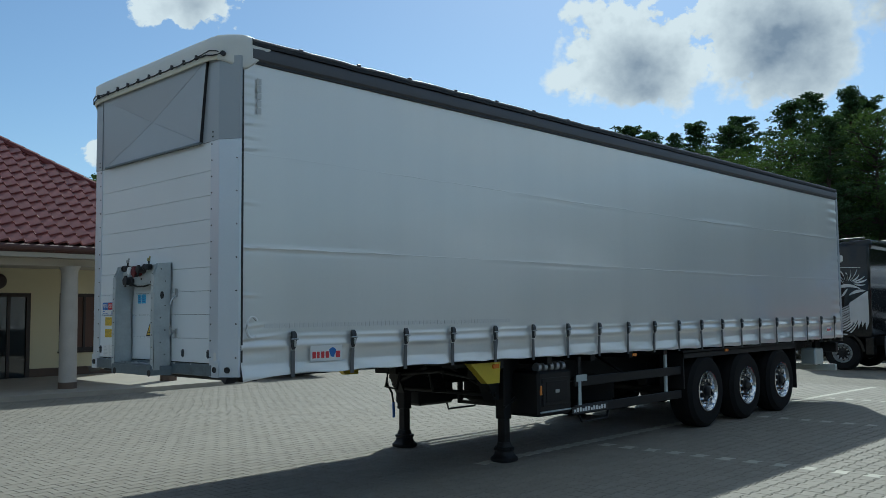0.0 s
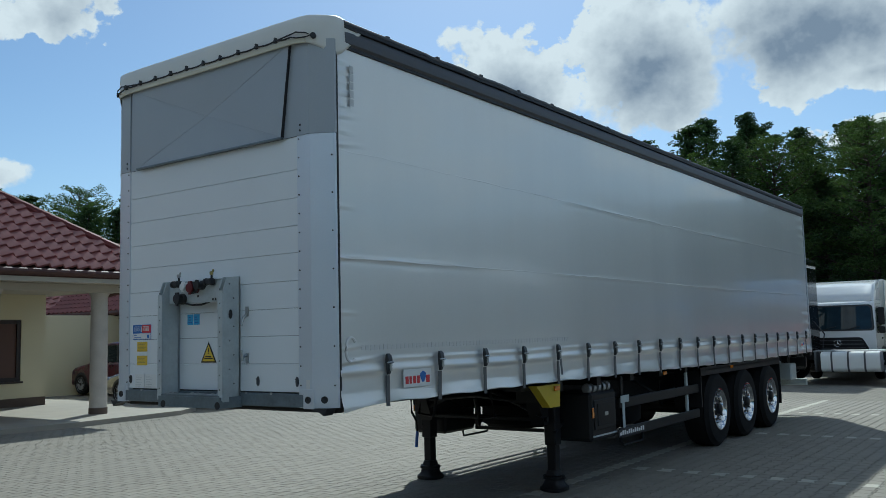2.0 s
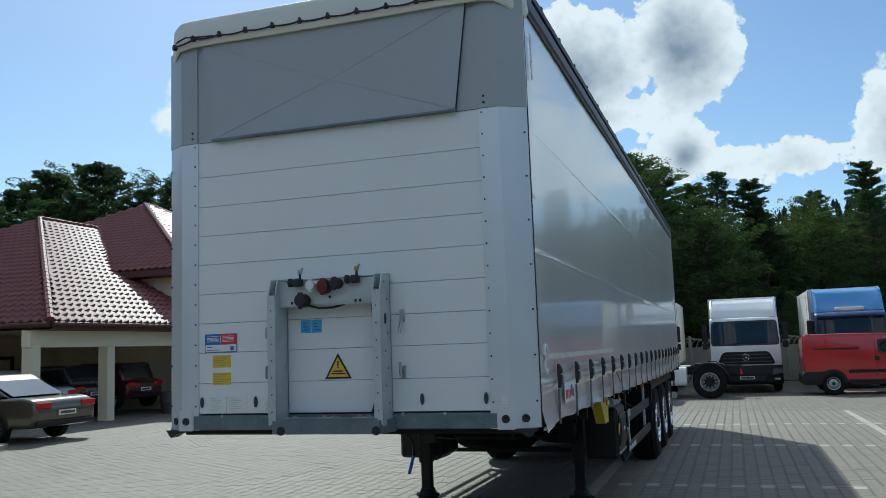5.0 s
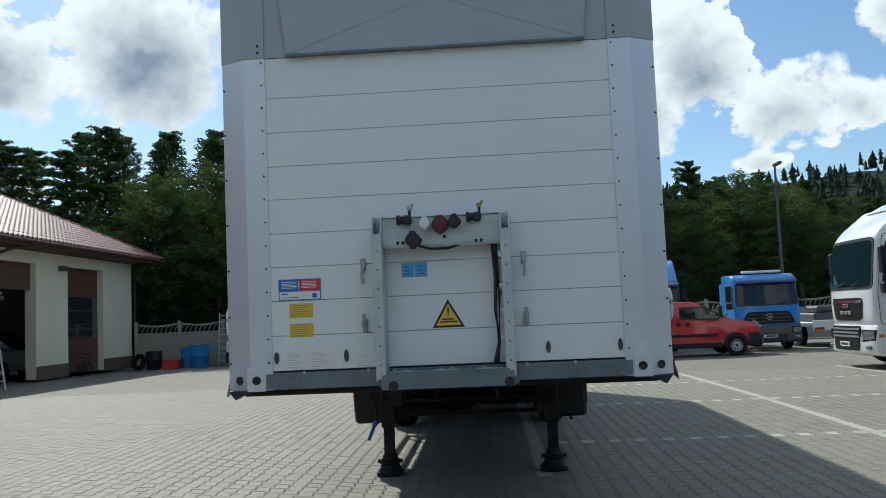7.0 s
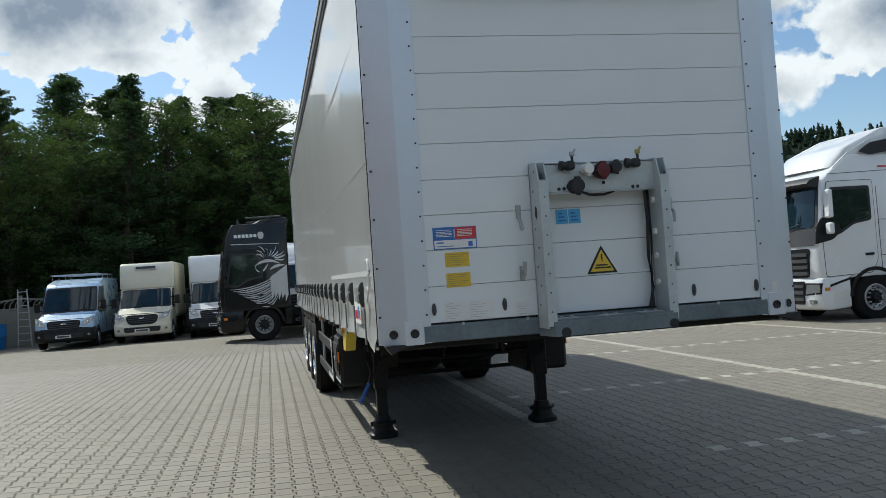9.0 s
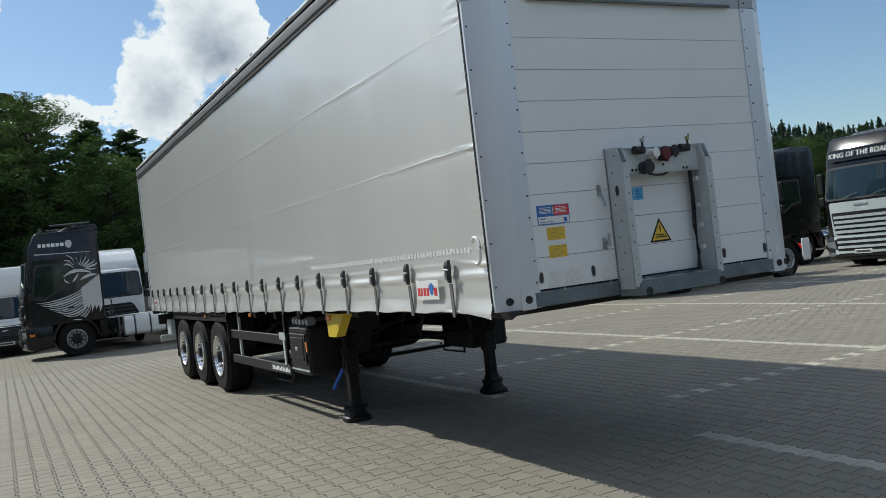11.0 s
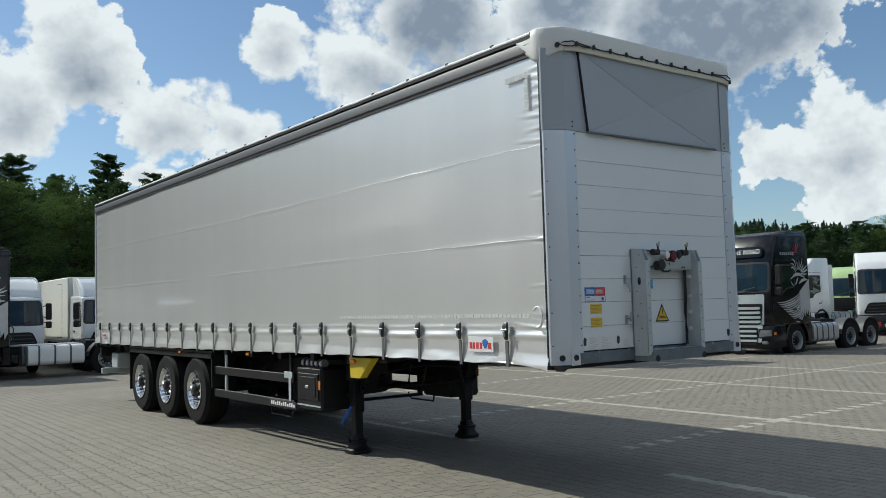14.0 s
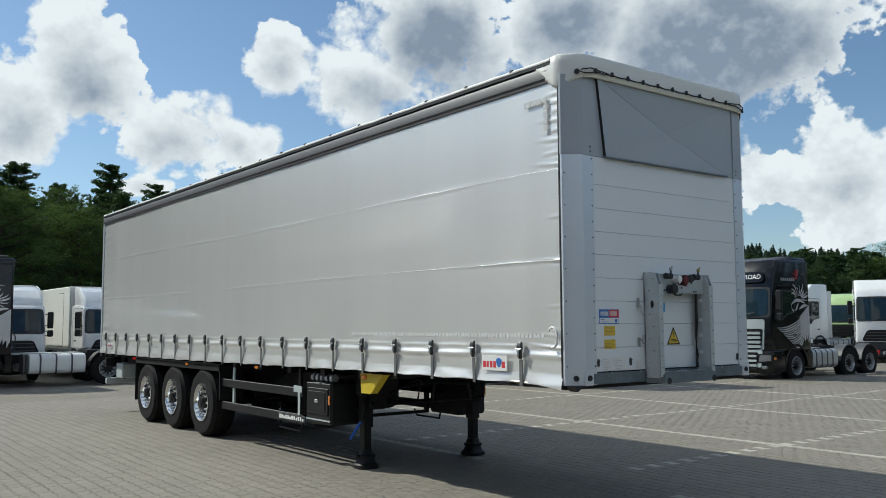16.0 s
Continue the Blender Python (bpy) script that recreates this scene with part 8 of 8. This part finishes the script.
part("bicycle_frame", Geo().tube([(-0.38, 0, 0.26), (-0.1, 0, 0.62), (0.28, 0, 0.64), (0.38, 0, 0.26)], 0.02, 6).tube([(-0.1, 0, 0.62), (0.0, 0, 0.28), (0.28, 0, 0.62)], 0.018, 6).tube([(0.27, -0.2, 0.85), (0.27, 0.2, 0.85)], 0.015, 6).tube([(0.28, 0, 0.6), (0.27, 0, 0.85)], 0.016, 6), M_PRINT, bk)
part("saddle", Geo().box((-0.2, -0.06, 0.72), (0.04, 0.06, 0.78), 0.025), M_BLACK, bk)

# ---- precast concrete fence ----
fence = thing("concrete_fence", "weathered precast concrete fence with arched top slabs", "fence")
corners = [(-15.8, 33.6), (-10.0, 34.2), (13.0, 38.8), (44.0, 38.0)]
slab = Geo().box((-1, -0.03, 0), (1, 0.03, 0.5), 0.006)
for k in range(5):
    slab.box((-0.95, -0.036, 0.08 + 0.09 * k), (0.95, 0.036, 0.085 + 0.09 * k))
slab = slab.mesh("slab")
slab.materials.append(M_CONCRETE)
arch = Geo().box((-1, -0.03, 0), (1, 0.03, 0.07), 0.004)
arch.loft([[(x, y, 0.44 - 0.10 * math.sin((x + 1) * 1.5708) + h) for y, h in ((-0.03, 0), (0.03, 0), (0.03, 0.07), (-0.03, 0.07))] for x in [-1 + 0.2 * i for i in range(11)]])
for k in range(9):
    x = -0.88 + 0.22 * k
    arch.tube([(x - 0.1, 0, 0.05), (x - 0.03, 0, 0.28), (x + 0.1, 0, 0.42 - 0.08 * math.sin((x + 1) * 1.5708))], 0.022, 5)
arch = arch.mesh("arched_slab")
arch.materials.append(M_CONCRETE)
post = Geo().box((-0.07, -0.07, 0), (0.07, 0.07, 2.12), 0.01).mesh("fence_post")
post.materials.append(M_CONCRETE)
for a, b in zip(corners[:-1], corners[1:]):
    a, b = Vector((*a, 0)), Vector((*b, 0))
    n = max(1, round((b - a).length / 2.08))
    rz = math.degrees(math.atan2(b.y - a.y, b.x - a.x))
    for k in range(n):
        p = a.lerp(b, (k + 0.5) / n)
        q = a.lerp(b, k / n)
        sx = (b - a).length / n / 2.0 - 0.02
        part("fence_post", post, None, fence, at=pose(q.x, q.y, rise(q.y), 0, 0, rz))
        for j in range(3):
            part("slab", slab, None, fence, at=pose(p.x, p.y, rise(p.y) + 0.02 + 0.5 * j, 0, 0, rz) @ Matrix.Diagonal((sx, 1, 1, 1)))
        part("arched_slab", arch, None, fence, at=pose(p.x, p.y, rise(p.y) + 1.53, 0, 0, rz) @ Matrix.Diagonal((sx, 1, 1, 1)))

lamp = thing("street_lamp", "tall dark street lamp behind the yard", "street lamp", pose(13.9, 36.0, rise(36)))
part("pole", Geo().tube([(0, 0, 0), (0, 0, 4), (0, 0, 8.2)], [0.09, 0.07, 0.05], 10), M_RAIL, lamp)
part("lamp_head", Geo().box((-0.1, -0.75, 8.15), (0.1, 0.05, 8.28), 0.03).cyl((0, -0.2, 7.2), (0, -0.2, 7.32), 0.12, 12), M_RAIL, lamp)

# ---- trees ----
rng = np.random.default_rng(7)


def leaf_mesh(name, centers, radii, count, size, flat=0.75, droop=0.0):
    """Many small leaf or needle tufts, each a bent pair of triangles, scattered in clumps."""
    centers, radii = np.array(centers, float), np.array(radii, float)
    pick = rng.choice(len(centers), count, p=radii ** 2 / (radii ** 2).sum())
    d = rng.normal(size=(count, 3))
    d /= np.linalg.norm(d, axis=1)[:, None]
    r = radii[pick] * rng.uniform(0.25, 1.0, count) ** 0.5
    p = centers[pick] + d * r[:, None] * np.array((1, 1, flat))
    s = size * rng.uniform(0.55, 1.35, count)
    a = rng.normal(size=(count, 3))
    a[:, 2] *= 0.6
    a /= np.linalg.norm(a, axis=1)[:, None]
    b = np.cross(a, rng.normal(size=(count, 3)))
    b /= np.linalg.norm(b, axis=1)[:, None]
    c = np.cross(a, b)
    v = np.empty((count, 4, 3))
    v[:, 0] = p - a * s[:, None]
    v[:, 1] = p + b * (s * 0.42)[:, None] + c * (s * 0.12)[:, None]
    v[:, 2] = p + a * s[:, None] - np.array((0, 0, droop))
    v[:, 3] = p - b * (s * 0.42)[:, None] + c * (s * 0.12)[:, None]
    me = bpy.data.meshes.new(name)
    me.from_pydata(v.reshape(-1, 3).tolist(), [], [(4 * i, 4 * i + 1, 4 * i + 2, 4 * i + 3) for i in range(count)])
    return me


def make_tree(kind, h, seed):
    """Trunk with limbs in whorls, and a crown of fine tufts along the limbs."""
    r = random.Random(seed)
    t = Geo()
    lean = [r.uniform(-0.02, 0.02) * h for _ in range(2)]
    spine = [(lean[0] * (k / 6) ** 2 + 0.008 * h * r.uniform(-1, 1) * (k > 0), lean[1] * (k / 6) ** 2 + 0.008 * h * r.uniform(-1, 1) * (k > 0), h * 0.97 * k / 6) for k in range(7)]
    r0 = 0.012 * h + 0.05
    t.tube(spine, [r0 * (1 - 0.88 * k / 6) for k in range(7)], 8)

    def stem(z):
        q = min(5.999, z / (h * 0.97) * 6)
        i = int(q)
        return Vector(spine[i]).lerp(Vector(spine[i + 1]), q - i)
    cs, rs = [], []
    lo, n, reach = {"pine": (r.uniform(0.18, 0.30), 104, 0.235), "spruce": (0.04, 135, 0.235), "birch": (0.16, 90, 0.225)}[kind]
    bias = [r.uniform(0.75, 1.2) for _ in range(9)]
    for k in range(n):
        q = lo + (0.985 - lo) * (k + r.random()) / n
        if kind == "pine":
            q = lo + round((q - lo) * 20) / 20 * 0.5 + (q - lo) * 0.5
        a = k * 2.4 + r.uniform(-0.5, 0.5)
        f = (q - lo) / (1 - lo)
        one = bias[int((a % math.tau) / math.tau * 3) * 3 + min(2, int(f * 3))]
        if kind == "pine":
            ln, up = reach * h * (1.04 - f) ** 0.72 * min(1.0, 0.45 + 2.2 * f) * r.uniform(0.5, 1.15) * one, 0.05 + 0.65 * f
        elif kind == "spruce":
            ln, up = reach * h * (1.04 - f) ** 0.74 * r.uniform(0.6, 1.15) * one, -0.05 + 0.5 * f
        else:
            ln, up = reach * h * math.sin(3.1416 * (0.18 + 0.78 * f)) ** 0.8 * r.uniform(0.6, 1.2) * one, 0.5
        base = stem(q * h)
        tip = base + Vector((ln * math.cos(a), ln * math.sin(a), up * ln))
        t.tube([base, base.lerp(tip, 0.5) + Vector((0, 0, -0.05 * ln)), tip], [0.016 * ln + 0.016, 0.010 * ln + 0.010, 0.005], 4, caps=False)
        for w in (1.0, 0.86, 0.7, 0.52, 0.32):
            side = Vector((-math.sin(a), math.cos(a), 0)) * r.uniform(-0.28, 0.28) * ln * w
            c = base.lerp(tip, w) + side + Vector((0, 0, r.uniform(-0.05, 0.09) * ln))
            cs.append(tuple(c))
            rs.append(max(0.20, 0.135 * ln * r.uniform(0.7, 1.4)) * (1.15 if kind == "birch" else 1.0))
    for k in range(4):
        p = stem(h * (0.90 + 0.025 * k))
        cs.append(tuple(p))
        rs.append(0.013 * h * (1.3 - 0.25 * k))
    cnt = {"pine": 28000, "spruce": 34000, "birch": 30000}[kind]
    size = {"pine": 0.080, "spruce": 0.076, "birch": 0.070}[kind]
    crown = leaf_mesh("crown", cs, rs, cnt, size, 0.55 if kind == "pine" else 0.8, 0.03)
    return t.mesh("trunk"), crown


VARIANTS = []
for i, (kind, ma, lbl) in enumerate((("pine", M_NEEDLE, "tall pine with bare trunk and ragged dark crown"), ("spruce", M_NEEDLE_L, "young full pine with green needles to the ground"), ("birch", M_LEAF, "broadleaf tree with loose light green crown"),
                                     ("pine", M_NEEDLE, "tall pine with bare trunk and ragged dark crown"), ("spruce", M_NEEDLE, "dense dark conifer at the wood's edge"), ("birch", M_LEAF, "broadleaf tree with loose light green crown"), ("spruce", M_NEEDLE, "dense dark conifer at the wood's edge"))):
    tr, cr = make_tree(kind, 13.0, 11 + i)
    tr.materials.append(M_BARK)
    cr.materials.append(ma)
    VARIANTS.append((kind, tr, cr, lbl))


def plant(k, x, y, h, spin, wide=1.0):
    kind, tr, cr, lbl = VARIANTS[k]
    s = h / 13.0
    T = thing("tree", lbl, "tree", pose(x, y, land(x, y) - 0.1, 0, 0, spin), "trees at the wood's edge")
    T.scale = (s * wide, s * wide, s)
    for nm, me in (("trunk", tr), ("crown", cr)):
        ob = new(nm, me)
        ob.parent = T
    return T


SKYLINE = [(-80, 11.0), (-64, 9.0), (-61, 10.6), (-52, 9.5), (-44, 11.5), (-40, 12.6), (-33, 11.8), (-29, 12.3), (-24, 13.4), (-19, 12.9), (-15, 14.3), (-11, 13.8), (-7, 12.6), (-2.4, 13.2), (1.5, 10.8), (6, 9.2), (10.6, 10.4), (13, 9.4), (18, 8.2), (22, 6.6), (27, 5.6), (33, 5.2), (41, 5.2), (52, 5.0), (58, 4.9), (66, 5.0), (80, 6)]


def skyline(az):
    for (a, e), (b, f) in zip(SKYLINE[:-1], SKYLINE[1:]):
        if a <= az <= b:
            return e + (f - e) * (az - a) / (b - a)
    return 8.0


rt = random.Random(3)


def dist_at(az):
    if az < -30:
        return 62
    if az < 4:
        return 46
    if az < 16:
        return 52 + (az - 4)
    if az < 40:
        return 64 + (az - 16) * 0.7
    return 88


for row, (extra, lo, hi) in enumerate(((0, 0.72, 0.94), (5.0, 0.86, 1.03), (10.5, 0.88, 1.02))):
    az = -78.0
    while az < 78:
        d = dist_at(az) + extra + rt.uniform(-1.5, 1.5)
        x, y = d * math.sin(radians(az)), -4.6 + d * math.cos(radians(az))
        if not (x < -14 and y < 38 and x > -34):
            h = 1.6 - land(x, y) + d * math.tan(radians(skyline(az))) * rt.uniform(lo, hi)
            if row == 0:
                k = rt.choice((1, 4, 6, 2, 4, 5))
            else:
                k = rt.choice((0, 3, 0, 4, 6, 2, 3, 4))
            plant(k, x, y, max(3.5, h), rt.uniform(0, 360), rt.uniform(1.1, 1.6) * min(1.4, max(1.0, 11 / h)))
        az += math.degrees((2.7 if row == 0 else 2.9) / d) * rt.uniform(0.75, 1.3)
# the wood goes on behind the viewer, thinner
for k in range(64):
    az = 80 + 200 * (k + rt.random() * 0.6) / 64
    d = 44 + rt.uniform(-3, 6)
    plant(rt.choice((0, 3, 4, 6, 4)), d * math.sin(radians(az)), -4.6 + d * math.cos(radians(az)), rt.uniform(9, 13), rt.uniform(0, 360), 1.3)
# saplings against the fence
for x, y, h in ((-5.2, 35.6, 3.9), (-3.9, 36.2, 3.3), (-2.0, 36.6, 3.6), (5.0, 38.6, 4.2), (8.6, 39.4, 3.8), (7.4, 39.0, 3.2)):
    plant(1, x, y, h, rt.uniform(0, 360), 1.1)

# dark tufts paint in the shade between the trunks; then the wooded hill beyond
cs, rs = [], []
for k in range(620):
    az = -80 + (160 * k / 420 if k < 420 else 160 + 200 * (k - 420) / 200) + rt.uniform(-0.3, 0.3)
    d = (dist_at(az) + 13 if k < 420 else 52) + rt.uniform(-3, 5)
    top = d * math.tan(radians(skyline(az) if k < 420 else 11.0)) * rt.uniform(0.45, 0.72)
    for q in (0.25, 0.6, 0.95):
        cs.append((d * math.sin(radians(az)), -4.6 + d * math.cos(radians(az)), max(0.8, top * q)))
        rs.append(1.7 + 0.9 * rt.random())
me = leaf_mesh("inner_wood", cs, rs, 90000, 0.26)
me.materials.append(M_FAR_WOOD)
tagged(part("inner_wood", me, None), "dark leaf tufts standing in for the shade inside the wood", "woods", kind="stuff")

CREST = [(-30, 3), (-10, 6.0), (2, 8.2), (8, 8.8), (15, 8.3), (23, 9.0), (33, 8.2), (42, 7.2), (52, 5.5), (62, 4.3), (80, 3)]


def crest(az):
    for (a, e), (b, f) in zip(CREST[:-1], CREST[1:]):
        if a <= az <= b:
            return e + (f - e) * (az - a) / (b - a)
    return 3.0


def hill_point(u, v):
    az = -30 + 110 * u
    d = 110 + 190 * v
    z = d * math.tan(radians(crest(az))) * min(1.0, (v * 1.02)) ** 1.2 * 0.94 if v < 0.98 else 20.0
    return (d * math.sin(radians(az)), -4.6 + d * math.cos(radians(az)), z)


structure("hill", Geo().sheet(hill_point, 60, 12), M_FAR_WOOD, "wooded hillside rising behind the yard", "hill", 60)
cs, rs = [], []
for k in range(4600):
    u, v = 0.22 + 0.78 * rt.random(), 0.10 + 0.87 * rt.random() ** 0.7
    p = hill_point(u, v)
    h = rt.uniform(2.4, 4.8)
    for q, rr in ((0.2, 0.34), (0.5, 0.30), (0.78, 0.20), (1.0, 0.09)):
        cs.append((p[0], p[1], p[2] - 1.0 + h * q))
        rs.append(h * rr * rt.uniform(0.8, 1.2))
tiers = Geo()
for (x, y, z), rr in zip(cs, rs):
    n0 = len(tiers.v)
    turn, wide = rt.uniform(0, 6.28), rr * rt.uniform(0.75, 1.05)
    tiers.v += [(x + wide * math.cos(turn + 0.9 * j) * rt.uniform(0.7, 1.15), y + wide * math.sin(turn + 0.9 * j) * rt.uniform(0.7, 1.15), z - rr * rt.uniform(0.2, 0.7)) for j in range(7)] + [(x, y, z + rr * 1.2)]
    tiers.f += [(n0 + j, n0 + (j + 1) % 7, n0 + 7) for j in range(7)]
leaves = leaf_mesh("tufts", cs, rs, 220000, 0.30, 1.0)
n0 = len(tiers.v)
me = bpy.data.meshes.new("hillside_woods")
me.from_pydata(tiers.v + [tuple(v.co) for v in leaves.vertices], [], tiers.f + [tuple(i + n0 for i in p.vertices) for p in leaves.polygons])
bpy.data.meshes.remove(leaves)
me.materials.append(M_FAR_WOOD)
tagged(part("hillside_woods", me, None), "dense green woods on the hillside", "woods", kind="stuff")

# ---- paving blocks: bone-shaped, in columns along y, every second column shifted half a block ----
PX, PY = 0.16, 0.20


def block_outline(inset):
    out = []
    for s in (1, -1):
        for y, w in ((-0.1, 0.0925), (-0.060, 0.0925), (-0.040, 0.0675), (0.040, 0.0675), (0.060, 0.0925), (0.1, 0.0925)):
            yy = y - math.copysign(inset, y) if abs(y) > 0.09 else y
            out.append((s * (w - inset), yy * s))
    return out


TOP, LOW = block_outline(0.0062), block_outline(0.0036)
NB = len(TOP)
block_v = np.array([(x, y, 0.0) for x, y in TOP] + [(x, y, -0.005) for x, y in LOW] + [(x, y, -0.014) for x, y in LOW])
block_f = [tuple(range(NB))] + [(k * NB + j, (k + 1) * NB + j, (k + 1) * NB + (j + 1) % NB, k * NB + (j + 1) % NB) for k in (0, 1) for j in range(NB)]
LINES_Y = (1.88, 5.78, 9.68, 13.58)


def is_white(i, x, y):
    for c in (0.76, 4.76, 8.76, 12.76):
        if abs(x - c) < PX * 0.51:
            return True
    return x > 0.7 and i % 2 == 0 and any(abs(y - c) < 0.1 for c in LINES_Y)


piles = {False: [], True: []}
single = []
cols = int((X1 - X0) / PX)
for i in range(cols):
    x = X0 + PX * (i + 0.5)
    for j in range(-(i % 2), int((Y1 - Y0) / PY)):
        y = Y0 + PY * (j + 0.5 + 0.5 * (i % 2))
        wob = 0.0022 * noise.noise((x * 3.1, y * 2.7, 4.0)) + 0.006 * noise.noise((x * 0.35, y * 0.3, 9.0))
        white = is_white(i, x, y)
        if -1.55 < x < 1.6 and 0.7 < y < 3.7 and len(single) < 300:
            single.append((x, y, rise(y) + wob, white))
        else:
            piles[white].append((x, y, rise(y) + wob))
me = bpy.data.meshes.new("block")
me.from_pydata(block_v.tolist(), [], block_f)
for white in (False, True):
    P = np.array(piles[white])
    n = len(P)
    ang = np.random.default_rng(5).normal(0, 0.006, n)
    V = np.repeat(block_v[None], n, 0)
    c, s = np.cos(ang)[:, None], np.sin(ang)[:, None]
    V = np.stack([V[:, :, 0] * c - V[:, :, 1] * s, V[:, :, 0] * s + V[:, :, 1] * c, V[:, :, 2]], 2) + P[:, None]
    big = bpy.data.meshes.new("paving_blocks")
    big.from_pydata(V.reshape(-1, 3).tolist(), [], [tuple(k * 3 * NB + q for q in f) for k in range(n) for f in block_f])
    ob = part("paving_blocks", big, M_PAVER_WHITE if white else M_PAVER, pavement, "white marking blocks" if white else "beige bone-shaped paving blocks")
    ob["kind"] = "stuff"
for white in (False, True):
    one = me if not white else me.copy()
    one.materials.append(M_PAVER_WHITE if white else M_PAVER)
    for x, y, z, wh in single:
        if wh == white:
            ob = new("paving_block", one)
            ob.parent = pavement
            ob.location = (x, y, z)
